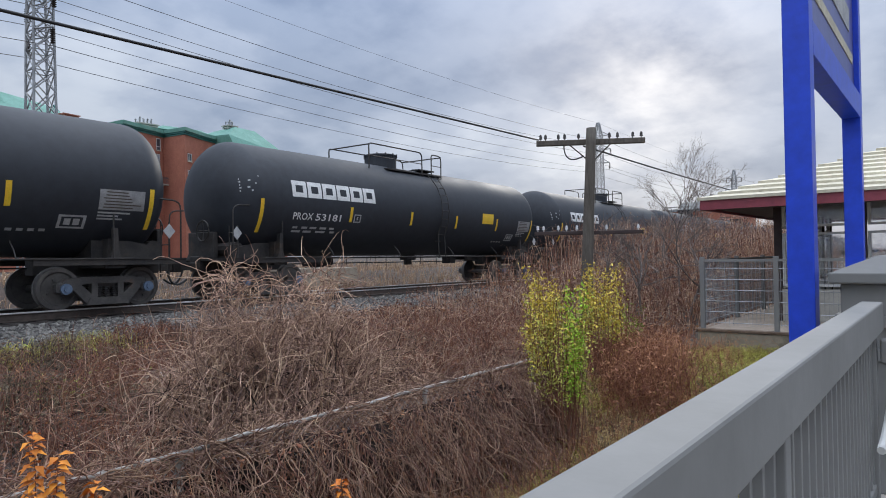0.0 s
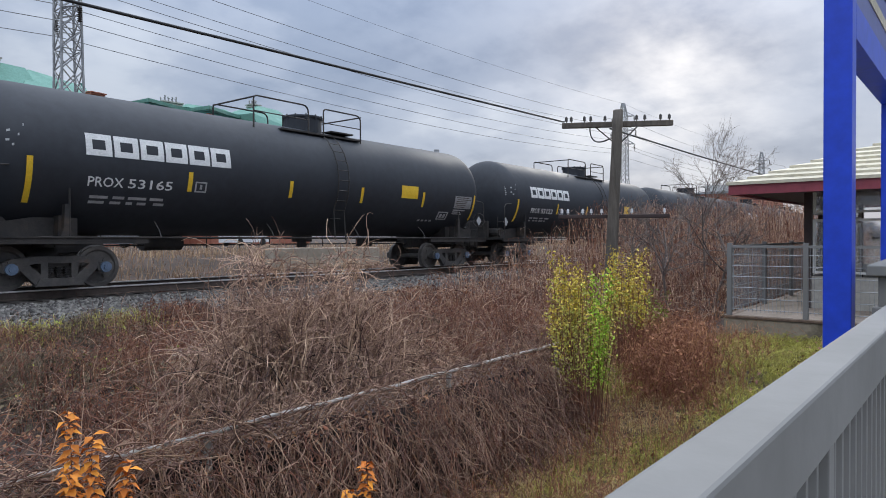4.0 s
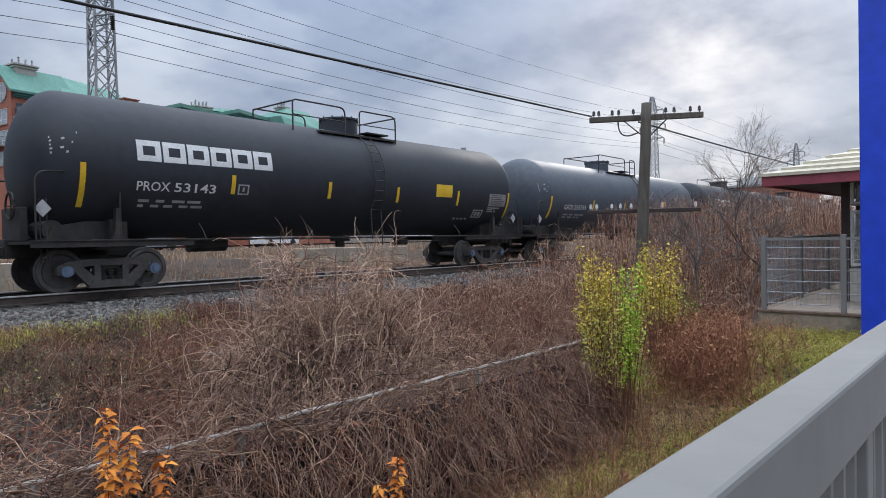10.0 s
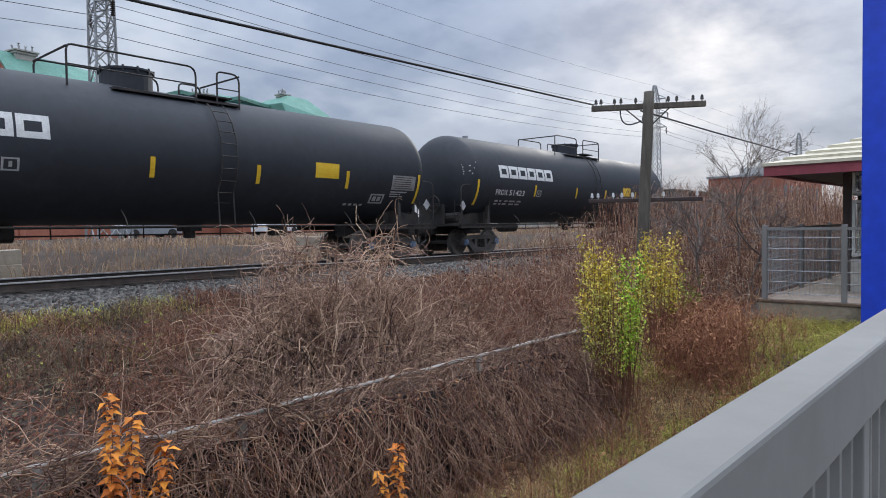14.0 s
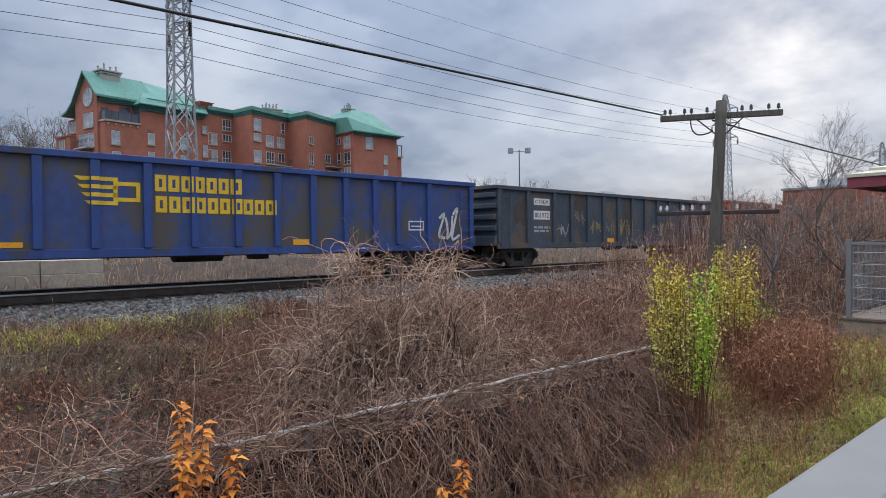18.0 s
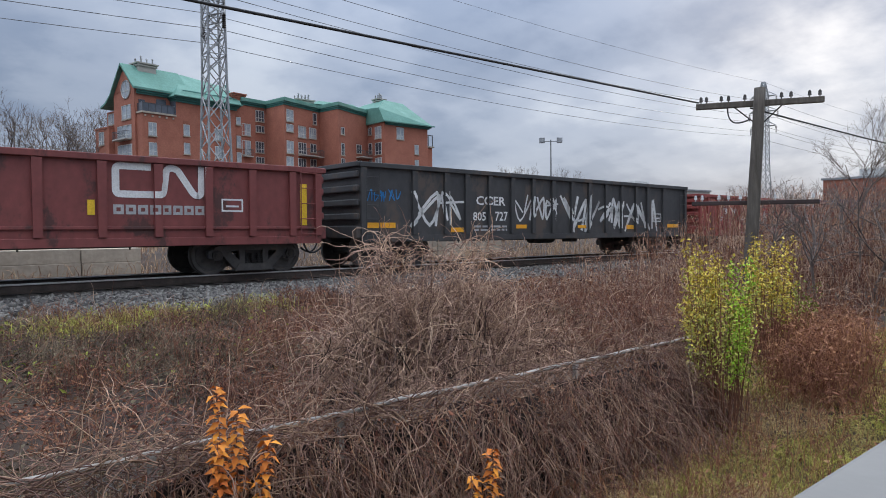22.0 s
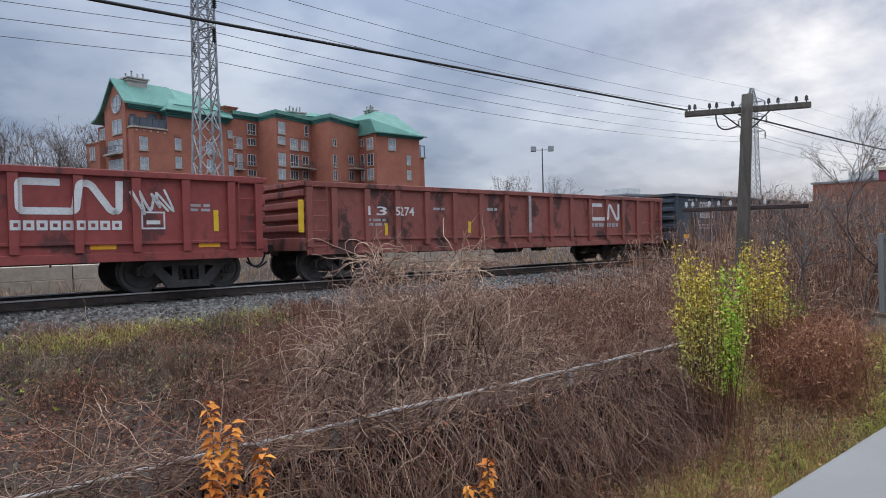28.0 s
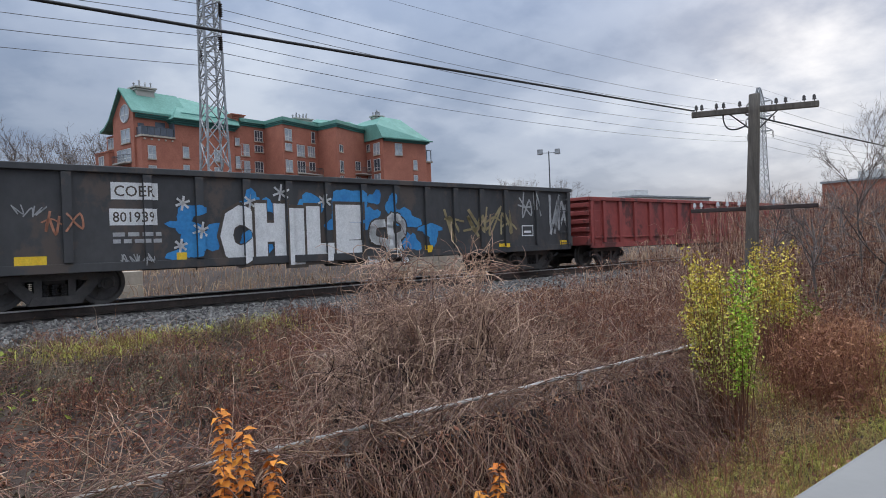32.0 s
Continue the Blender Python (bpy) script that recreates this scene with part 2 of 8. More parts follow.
M["brick"] = mk("orange_red_brick", (0.33, 0.118, 0.075), (0.41, 0.155, 0.098), 0.85, 0.5, bump=0.1, c3=(0.29, 0.10, 0.065), s3=0.15, cut=0.55, soft=0.3)
M["copper"] = mk("green_copper_roof", (0.095, 0.235, 0.185), (0.13, 0.29, 0.235), 0.75, 0.4, bump=0.05, c3=(0.17, 0.33, 0.28), s3=0.2, cut=0.58, soft=0.2)
M["copper_dark"] = mk("dark_green_trim", (0.03, 0.14, 0.12), (0.05, 0.19, 0.16), 0.6, 0.6, bump=0.05)
M["glass"] = mk("window_glass", (0.05, 0.06, 0.07), (0.09, 0.1, 0.12), 0.08, 0.3, bump=0, spec=0.9)
M["frame_white"] = mk("pale_window_frame", (0.5, 0.5, 0.48), (0.6, 0.6, 0.57), 0.6, 1, bump=0.03)
M["eave_red"] = mk("maroon_painted_fascia", (0.20, 0.035, 0.05), (0.26, 0.05, 0.065), 0.5, 1, bump=0.05)
M["shake"] = mk("cream_roof_tile", (0.50, 0.45, 0.33), (0.62, 0.57, 0.44), 0.75, 1.4, bump=0.2, c3=(0.36, 0.32, 0.22), s3=1.2, cut=0.6, soft=0.2, vary=0.1)
M["dark_trim"] = mk("dark_brown_timber", (0.03, 0.018, 0.016), (0.05, 0.03, 0.025), 0.6, 2, bump=0.1)
M["panel_beige"] = mk("beige_painted_panel", (0.36, 0.34, 0.30), (0.42, 0.40, 0.35), 0.6, 1, bump=0.05)


# ---------------------------------------------------------------- building kit
def part(name, bm, mat, parent=None, label="", m=None, smooth=False):
    """Links a bmesh (or a ready mesh) as one object, under a thing or a part where one is given."""
    if isinstance(bm, bmesh.types.BMesh):
        me = bpy.data.meshes.new(name)
        bm.to_mesh(me)
        bm.free()
        if smooth:
            for f in me.polygons:
                f.use_smooth = True
    else:
        me = bm
    if mat is not None and not me.materials:
        me.materials.append(mat)
    ob = new(name, me)
    if parent is not None:
        ob.parent = parent
    if m is not None:
        ob.matrix_basis = m
    if label:
        ob["label"] = label
    return ob


def thing(name, m, label, category, group="", kind=""):
    ob = new(name)
    ob.empty_display_size = 0.2
    ob.matrix_basis = m
    return tagged(ob, label, category, group, kind)


def paint(ob, mat):
    """Gives one object its own material while it shares its mesh."""
    ob.material_slots[0].link = "OBJECT"
    ob.material_slots[0].material = mat


def box(bm, x0, x1, y0, y1, z0, z1, bevel=0.0):
    r = bmesh.ops.create_cube(bm, size=1)
    vs = r["verts"]
    for v in vs:
        v.co = Vector(((x0 + x1) / 2 + v.co.x * (x1 - x0), (y0 + y1) / 2 + v.co.y * (y1 - y0), (z0 + z1) / 2 + v.co.z * (z1 - z0)))
    if bevel:
        es = list({e for v in vs for e in v.link_edges})
        bmesh.ops.bevel(bm, geom=es, offset=bevel, segments=2, affect="EDGES", profile=0.5)
    return bm


def boxes(*specs, bevel=0.0):
    bm = bmesh.new()
    for s in specs:
        box(bm, *s, bevel=bevel)
    return bm


def rod(bm, a, b, r, n=6, r2=None):
    a, b = Vector(a), Vector(b)
    d = b - a
    res = bmesh.ops.create_cone(bm, cap_ends=True, segments=n, radius1=r, radius2=r if r2 is None else r2, depth=d.length)
    q = d.to_track_quat("Z", "Y").to_matrix().to_4x4()
    bmesh.ops.transform(bm, verts=res["verts"], matrix=Matrix.Translation((a + b) / 2) @ q)
    return bm


def pipe(bm, pts, r, n=6):
    """A bent tube through the points."""
    pts = [Vector(p) for p in pts]
    rings = []
    for i, p in enumerate(pts):
        d = (pts[min(i + 1, len(pts) - 1)] - pts[max(i - 1, 0)]).normalized()
        u = d.cross(Vector((0.12, 0.31, 0.94))).normalized()
        w = d.cross(u)
        rings.append([bm.verts.new(p + (u * math.cos(k * math.tau / n) + w * math.sin(k * math.tau / n)) * r) for k in range(n)])
    for a, b in zip(rings, rings[1:]):
        for k in range(n):
            bm.faces.new((a[k], a[(k + 1) % n], b[(k + 1) % n], b[k]))
    bm.faces.new(rings[0][::-1])
    bm.faces.new(rings[-1])
    return bm


def bend(a, b, c, n=5):
    """Points of a rounded corner from a by b to c."""
    a, b, c = Vector(a), Vector(b), Vector(c)
    return [a * (1 - t) ** 2 + b * 2 * t * (1 - t) + c * t * t for t in [i / n for i in range(n + 1)]]


def prism(bm, outline, y0, y1):
    """An outline in x and z, drawn out from y0 to y1."""
    a = [bm.verts.new((x, y0, z)) for x, z in outline]
    b = [bm.verts.new((x, y1, z)) for x, z in outline]
    n = len(outline)
    bm.faces.new(a)
    bm.faces.new(b[::-1])
    for i in range(n):
        bm.faces.new((a[i], b[i], b[(i + 1) % n], a[(i + 1) % n]))
    bmesh.ops.recalc_face_normals(bm, faces=bm.faces[:])
    return bm


def lathe_x(bm, prof, n=40, cz=0.0):
    """Turns a profile of (x, radius) about the x axis at height cz."""
    rings = []
    for x, r in prof:
        if r < 1e-4:
            rings.append([bm.verts.new((x, 0, cz))])
        else:
            rings.append([bm.verts.new((x, math.sin(k * math.tau / n) * r, cz + math.cos(k * math.tau / n) * r)) for k in range(n)])
    for a, b in zip(rings, rings[1:]):
        for k in range(n):
            j = (k + 1) % n
            if len(a) == 1:
                bm.faces.new((a[0], b[k], b[j]))
            elif len(b) == 1:
                bm.faces.new((a[k], b[0], a[j]))
            else:
                bm.faces.new((a[k], b[k], b[j], a[j]))
    bmesh.ops.recalc_face_normals(bm, faces=bm.faces[:])
    return bm


def raw(name, verts, faces):
    me = bpy.data.meshes.new(name)
    me.from_pydata(verts, [], faces)
    me.update()
    return me


# ---------------------------------------------------------------- ground, track
RAIL_Z, TRACK_Y, TRACK_YAW, TRACK_GRADE = 0.43, 15.75, 1.74, 0.4
LINE = pose(8, TRACK_Y, RAIL_Z, 0, TRACK_GRADE, TRACK_YAW) @ pose(-8, 0, 0)     # the track's own space: x along it, z = 0 on the rail head


def lerp_table(v, table):
    for (a, za), (b, zb) in zip(table, table[1:]):
        if v <= b:
            t = max(0.0, (v - a) / (b - a))
            t = t * t * (3 - 2 * t)
            return za + (zb - za) * t
    return table[-1][1]


def ground_z(x, y):
    """Height of the soil: a low strip in front of the old fence, a bank up to the ballast, flat beyond the line."""
    if y > 4.5:                                    # the bank follows the line's slight slant
        s = min(1.0, (y - 4.5) / 6)
        y = y - 0.0304 * (x - 8) * s * (1.0 if abs(x) < 80 else 80 / abs(x))
    near = lerp_table(x, [(-30, -0.95), (5.5, -0.92), (10.4, -0.12), (40, -0.05)])
    far = lerp_table(y, [(4.1, -0.75), (6.2, -0.42), (8.6, -0.22), (12.4, -0.02), (13.2, 0.0), (18.5, 0.0), (20.5, 0.1), (24, 0.7), (40, 0.85), (90, 0.3)])
    if y < 3.4:
        z = near
    elif y < 5.0:
        t = (y - 3.4) / 1.6
        z = near * (1 - t) + (far + max(0, near + 0.92) * 0.5) * t
    else:
        z = far + max(0, near + 0.92) * 0.5 * max(0.0, 1 - (y - 5) / 4)
    fade = 1.0 if y < 13 else 0.5
    return z + fade * (0.07 * noise.noise((x * 0.5, y * 0.5, 0.3)) + 0.03 * noise.noise((x * 1.9, y * 1.9, 2.3)))


def ground_sheet():
    def axis(dense0, dense1, step, reach):
        vals = list(np.arange(dense0, dense1 + 1e-6, step))
        s, v = step, dense1
        while v < reach:
            s *= 1.5
            v += s
            vals.append(v)
        s, v = step, dense0
        while v > -reach:
            s *= 1.5
            v -= s
            vals.insert(0, v)
        return vals
    xs, ys = axis(-6, 26, 0.2, 1800), axis(-2, 26, 0.2, 1800)
    verts = [(x, y, ground_z(x, y)) for y in ys for x in xs]
    w = len(xs)
    faces = [(j * w + i, j * w + i + 1, (j + 1) * w + i + 1, (j + 1) * w + i) for j in range(len(ys) - 1) for i in range(w - 1)]
    ob = part("ground", raw("ground", verts, faces), M["soil"], smooth=True)
    for f in ob.data.polygons:
        f.use_smooth = True
    tagged(ob, "rough soil strewn with brown leaves and weeds", "ground", kind="structure")


ground_sheet()


def track():
    # ballast bed
    prof = [(-3.55, -0.52), (-3.05, -0.45), (-2.0, -0.31), (-1.42, -0.275), (-1.2, -0.215), (1.45, -0.205), (2.05, -0.23), (3.25, -0.5)]
    xs = list(np.arange(-60, 260, 1.0))
    verts = [(x, y + 0.12 * noise.noise((x * 0.7, y, 5.0)), z) for x in xs for y, z in prof]
    n = len(prof)
    faces = [(i * n + j, (i + 1) * n + j, (i + 1) * n + j + 1, i * n + j + 1) for i in range(len(xs) - 1) for j in range(n - 1)]
    bed = part("ballast_bed", raw("ballast_bed", verts, faces), M["bed"], m=LINE)
    tagged(bed, "bed of crushed grey ballast under the track", "ballast", kind="structure")
    # rails
    prof = [(-0.07, 0), (0.07, 0), (0.07, 0.012), (0.012, 0.03), (0.01, 0.135), (0.036, 0.147), (0.036, 0.178), (0.03, 0.183),
            (-0.03, 0.183), (-0.036, 0.178), (-0.036, 0.147), (-0.01, 0.135), (-0.012, 0.03), (-0.07, 0.012)]
    for side in (-1, 1):
        bm = bmesh.new()
        a = [bm.verts.new((-60, y, z)) for y, z in prof]
        b = [bm.verts.new((260, y, z)) for y, z in prof]
        for i in range(len(prof)):
            bm.faces.new((a[i], a[(i + 1) % len(prof)], b[(i + 1) % len(prof)], b[i]))
        bmesh.ops.recalc_face_normals(bm, faces=bm.faces[:])
        rail = part("rail", bm, M["railweb"], m=LINE @ pose(0, side * 0.755, -0.183))
        tagged(rail, "rusty steel running rail with a polished head", "rail", "running rails", "structure")
        part("rail_head", boxes((-60, 260, -0.0385, 0.0385, 0.156, 0.185), bevel=0.004), M["railhead"], rail, "polished running surface")
    # ties
    bm = boxes((-0.115, 0.115, -1.3, 1.3, -0.17, 0.0), bevel=0.012)
    me = bpy.data.meshes.new("tie")
    bm.to_mesh(me)
    bm.free()
    me.materials.append(M["tie"])
    track_thing = thing("track_ties", LINE @ pose(0, 0, -0.186), "creosoted timber ties bedded in ballast", "railway ties", kind="structure")
    rng = random.Random(4)
    for i in range(240):
        part("tie", me, None, track_thing, m=pose(-22 + i * 0.53 + rng.uniform(-0.03, 0.03), rng.uniform(-0.05, 0.05), rng.uniform(-0.006, 0.0), 0, 0, rng.uniform(-1.5, 1.5)))


track()


# ---------------------------------------------------------------- the train
WHEEL_R = 0.44


def wheel_mesh():
    bm = bmesh.new()
    prof = [(-0.03, 0.0), (-0.03, 0.09), (0.0, 0.11), (-0.005, 0.33), (-0.035, 0.365), (-0.035, 0.44), (0.075, 0.442), (0.085, 0.468), (0.11, 0.468), (0.11, 0.365), (0.05, 0.34), (0.04, 0.11), (0.07, 0.09), (0.07, 0.0)]
    lathe_x(bm, prof, 28)
    for k in range(4):                                    # bosses that show the turn
        a = k * math.tau / 4
        box(bm, -0.04, -0.01, math.sin(a) * 0.22 - 0.03, math.sin(a) * 0.22 + 0.03, math.cos(a) * 0.22 - 0.03, math.cos(a) * 0.22 + 0.03)
    bmesh.ops.rotate(bm, verts=bm.verts, cent=(0, 0, 0), matrix=Matrix.Rotation(radians(90), 3, "Z"))
    return bm


def side_frame_mesh():
    """A cast truck side frame: bowed top chord, two slanting members, spring seat, open between."""
    bm = bmesh.new()
    prism(bm, [(-1.07, -0.10), (-1.07, 0.05), (-0.88, 0.16), (-0.45, 0.20), (0.45, 0.20), (0.88, 0.16), (1.07, 0.05), (1.07, -0.10), (0.74, -0.10), (0.73, 0.0), (0.45, 0.06), (-0.45, 0.06), (-0.73, 0.0), (-0.74, -0.10)], -0.085, 0.085)
    for k in (-1, 1):
        prism(bm, [(k * 0.82, 0.04), (k * 0.60, 0.07), (k * 0.25, -0.26), (k * 0.45, -0.37)], -0.075, 0.075)
        a, b = sorted((k * 0.35, k * 0.22))
        box(bm, a, b, -0.07, 0.07, -0.28, 0.08)
        a, b = sorted((k * 1.05, k * 0.75))
        box(bm, a, b, -0.10, 0.10, -0.13, 0.09, 0.03)
        rod(bm, (k * 0.89, -0.11, 0.09), (k * 0.89, 0.11, 0.09), 0.06, 10)
    prism(bm, [(-0.47, -0.40), (0.47, -0.40), (0.38, -0.24), (-0.38, -0.24)], -0.10, 0.10)
    bmesh.ops.recalc_face_normals(bm, faces=bm.faces[:])
    return bm


def truck_parts(parent, x, springs=True, cap=None):
    """A two-axle truck at x under its car; returns its wheels."""
    tr = part("truck", boxes((-0.2, 0.2, -1.02, 1.02, 0.46, 0.66), (-0.32, 0.32, -0.2, 0.2, 0.5, 0.86), bevel=0.02), M["steel"], parent, m=pose(x, 0, 0))
    out = []
    for s in (-1, 1):
        part("side_frame", MESH["side_frame"], None, tr, m=pose(0, s * 1.0, WHEEL_R + 0.04))
        for sx in (-0.16, 0.0, 0.16):
            part("spring", MESH["spring"], None, tr, m=pose(sx, s * 1.0, 0.21))
        for ax in (-0.89, 0.89):
            part("bearing_cap", MESH["cap_" + (cap or "plain")], None, tr, m=pose(ax, s * 1.06, WHEEL_R))
    for ax in (-0.89, 0.89):
        part("axle", MESH["axle"], None, tr, m=pose(ax, 0, WHEEL_R))
        for s in (-1, 1):
            w = part("wheel", MESH["wheel"], None, tr, m=pose(ax, s * 0.74, WHEEL_R, 0, 0, 0 if s < 0 else 180))
            out.append(w)
    for ax in (-0.42, 0.42):
        part("brake_beam", MESH["beam"], None, tr, m=pose(ax, 0, 0.34))
    return out


MESH = {}


def keep(key, bm, mat, smooth=False):
    me = bpy.data.meshes.new(key)
    bm.to_mesh(me)
    bm.free()
    me.materials.append(mat)
    if smooth:
        for f in me.polygons:
            f.use_smooth = True
    MESH[key] = me


keep("wheel", wheel_mesh(), M["wheel"])
keep("side_frame", side_frame_mesh(), M["frame"])
bm = bmesh.new()
coil = [(0.0, 0.0)]
for j in range(6):
    coil += [(j * 0.045, 0.045), (j * 0.045 + 0.006, 0.075), (j * 0.045 + 0.026, 0.075), (j * 0.045 + 0.032, 0.045)]
lathe_x(bm, coil + [(0.26, 0.0)], 8)
bmesh.ops.rotate(bm, verts=bm.verts, cent=(0, 0, 0), matrix=Matrix.Rotation(radians(-90), 3, "Y"))
keep("spring", bm, M["steel"])
for key, mat in (("cap_plain", M["steel"]), ("cap_blue", M["blue_cap"])):
    bm = bmesh.new()
    rod(bm, (0, -0.09, 0), (0, 0.09, 0), 0.115, 12)
    rod(bm, (0, -0.12, 0), (0, 0.12, 0), 0.06, 8)
    keep(key, bm, mat)
bm = bmesh.new()
rod(bm, (0, -0.95, 0), (0, 0.95, 0), 0.075, 8)
keep("axle", bm, M["wheel"])
keep("beam", boxes((-0.05, 0.05, -0.75, 0.75, -0.05, 0.05)), M["steel"])
bm = boxes((-0.42, 0.1, -0.07, 0.07, -0.1, 0.1), (-0.62, -0.38, -0.13, 0.13, -0.14, 0.14), bevel=0.02)
keep("coupler", bm, M["steel"])
bm = bmesh.new()
pipe(bm, bend((0, 0, 0), (-0.12, 0.02, -0.55), (-0.48, 0.1, -0.22), 8), 0.025)
keep("hose", bm, M["dark_wire"])
bm = bmesh.new()
for s in (-0.2, 0.2):
    rod(bm, (s, 0, 0), (s, 0, 1.7), 0.014, 5)
for k in range(5):
    rod(bm, (-0.2, 0, 0.15 + k * 0.36), (0.2, 0, 0.15 + k * 0.36), 0.012, 5)
keep("ladder", bm, M["steel"])


def ends(car, half, z):
    for s in (-1, 1):
        turn = 0 if s < 0 else 180
        part("coupler", MESH["coupler"], None, car, m=pose(s * (half - 0.5), 0, z, 0, 0, turn))
        part("air_hose", MESH["hose"], None, car, m=pose(s * (half - 0.4), -0.3 * s, z - 0.1, 0, 0, turn))


TANK_R, TANK_CZ, TANK_END, HEAD = 1.57, 2.68, 0.75, 0.8      # radius, height of the axis, coupling to head, depth of a head


def tank_car(pitch, mat, cap="blue", xd=-0.85, rails=((-1.6, 1.2), (1.75, 2.35))):
    """A tank car of that length over couplers, standing on the rail head at its middle."""
    half = pitch / 2
    car = thing("tank_car", pose(0, 0, 0), "black tank car", "tank car", "train cars")
    L = half - TANK_END
    bm = bmesh.new()
    prof = [(-L, 0.0)]
    for a in range(6, 91, 7):
        t = radians(a)
        prof.append((-L + HEAD * (1 - math.cos(t)), TANK_R * math.sin(t) ** 0.9))
    body = prof + [(-L * 0.5, TANK_R), (-0.02, TANK_R), (L * 0.5, TANK_R)] + [(-x, r) for x, r in prof[::-1]]
    lathe_x(bm, body, 56, TANK_CZ)
    part("tank", bm, mat, car, smooth=True)
    # stub sills, bolsters, end platforms
    for s in (-1, 1):
        a, b = sorted((s * (half - 0.55), s * (half - 3.4)))
        part("stub_sill", boxes((a, b, -0.2, 0.2, 0.72, 1.12), bevel=0.02), M["steel"], car)
        x = s * (half - 2.25)
        bm = bmesh.new()
        for ya, yb in ((-1.43, -1.30), (1.30, 1.43)):
            prism(bm, [(x - 0.17, 0.95), (x + 0.17, 0.95), (x + 0.06, 1.25), (x + 0.04, 1.72), (x - 0.04, 1.72), (x - 0.06, 1.25)], ya, yb)
        prism(bm, [(x - 0.12, 0.95), (x + 0.12, 0.95), (x + 0.10, 1.5), (x - 0.10, 1.5)], -1.28, 1.28)
        box(bm, x - 0.22, x + 0.22, -1.4, 1.4, 0.86, 1.06)
        part("bolster", bm, M["steel"], car)
        a, b = sorted((s * (half - 0.62), s * (half - 3.9)))
        for y0, y1 in ((-1.47, -1.38), (1.38, 1.47)):
            part("side_sill", boxes((a, b, y0, y1, 0.93, 1.05), (a, b, y0 - 0.03, y1 + 0.03, 1.052, 1.075)), M["steel"], car)
        a, b = sorted((s * (half - 0.6), s * (half - 1.75)))
        part("end_platform", boxes((a, b, -1.45, 1.45, 1.0, 1.06)), M["steel"], car)
        bm = bmesh.new()
        prism(bm, [(s * (half - 1.0), 1.062), (s * (half - 1.12), 1.34), (s * (half - 1.75), 1.46), (s * (half - 2.6), 1.46), (s * (half - 2.6), 1.062)], -1.05, 1.05)
        part("saddle", bm, M["steel"], car)
        a, b = sorted((s * (half - 0.70), s * (half - 0.84)))
        part("brake_stand", boxes((a, b, -0.62, 0.5, 1.062, 1.75), bevel=0.02), M["steel"], car)
        bm = bmesh.new()
        pipe(bm, [(s * (half - 0.64), -0.25 + 0.27 * math.sin(k * math.tau / 16), 1.78 + 0.27 * math.cos(k * math.tau / 16)) for k in range(17)], 0.022, 5)
        for k in range(4):
            t = k * math.tau / 4
            rod(bm, (s * (half - 0.66), -0.25, 1.78), (s * (half - 0.64), -0.25 + 0.26 * math.sin(t), 1.78 + 0.26 * math.cos(t)), 0.014, 4)
        part("brake_wheel", bm, M["steel"], car)
        bm = bmesh.new()
        for y in (-1.3, -0.95):
            rod(bm, (s * (half - 0.95), y, 0.62), (s * (half - 0.95), y, 1.9), 0.016, 5)
        for k in range(4):
            rod(bm, (s * (half - 0.95), -1.3, 0.7 + k * 0.34), (s * (half - 0.95), -0.95, 0.7 + k * 0.34), 0.014, 5)
        part("end_ladder", bm, M["steel"], car)
        bm = bmesh.new()
        rod(bm, (s * (half - 1.15), -1.0, 1.28), (s * (half - 1.15), -0.2, 1.28), 0.2, 12)
        part("air_tank", bm, M["steel"], car)
        for y in (-1.42, 1.42):
            bm = bmesh.new()
            xa, xb = s * (half - 0.72), s * (half - 2.3)
            pipe(bm, [(xa, y, 1.05), (xa, y, 2.2)] + bend((xa, y, 2.2), (xa, y, 2.4), (xa - s * 0.22, y, 2.41), 4) + bend((xb + s * 0.22, y, 2.47), (xb, y, 2.48), (xb, y, 2.26), 4) + [(xb, y, 1.05)], 0.02, 5)
            part("end_handrail", bm, M["steel"], car)
        truck_parts(car, s * (half - 2.25), cap=cap)
    bm = bmesh.new()
    for y in (-1.46, 1.46):
        rod(bm, (-half + 1.7, y, 1.06), (half - 1.7, y, 1.06), 0.022, 6)
        for k in range(4):
            x = -half + 4.2 + k * (pitch - 8.4) / 3
            pipe(bm, [(x, y, 1.06), (x, y * 0.93, 1.24), (x, y * 0.8, 1.42)], 0.015, 4)
    part("side_rail", bm, M["steel"], car)
    bm = bmesh.new()
    rod(bm, (0.6, 0, 0.95), (0.6, 0, 1.3), 0.3, 14)
    rod(bm, (0.6, 0, 0.78), (0.6, 0, 0.95), 0.14, 10)
    part("bottom_outlet", bm, M["steel"], car)
    bm = bmesh.new()
    rod(bm, (-4.2, 0.2, 0.95), (-3.2, 0.2, 0.95), 0.2, 12)
    box(bm, 3.0, 3.4, -0.2, 0.2, 0.8, 1.05, 0.03)
    rod(bm, (-6, 0.1, 0.88), (6, 0.1, 0.88), 0.02, 5)
    for k in range(8):
        rod(bm, (-3.5 + k, 0.1, 0.8), (-3.5 + k, 0.1, 1.2), 0.018, 4)
    part("brake_gear", bm, M["steel"], car)
    # dome, top platform, railing
    zt = TANK_CZ + TANK_R
    bm = bmesh.new()
    rod(bm, (xd, 0, zt - 0.1), (xd, 0, zt + 0.34), 0.56, 24)
    rod(bm, (xd, 0, zt + 0.34), (xd, 0, zt + 0.39), 0.59, 24)
    for k in range(12):
        a = k * math.tau / 12
        rod(bm, (xd + 0.58 * math.cos(a), 0.58 * math.sin(a), zt + 0.28), (xd + 0.58 * math.cos(a), 0.58 * math.sin(a), zt + 0.42), 0.025, 5)
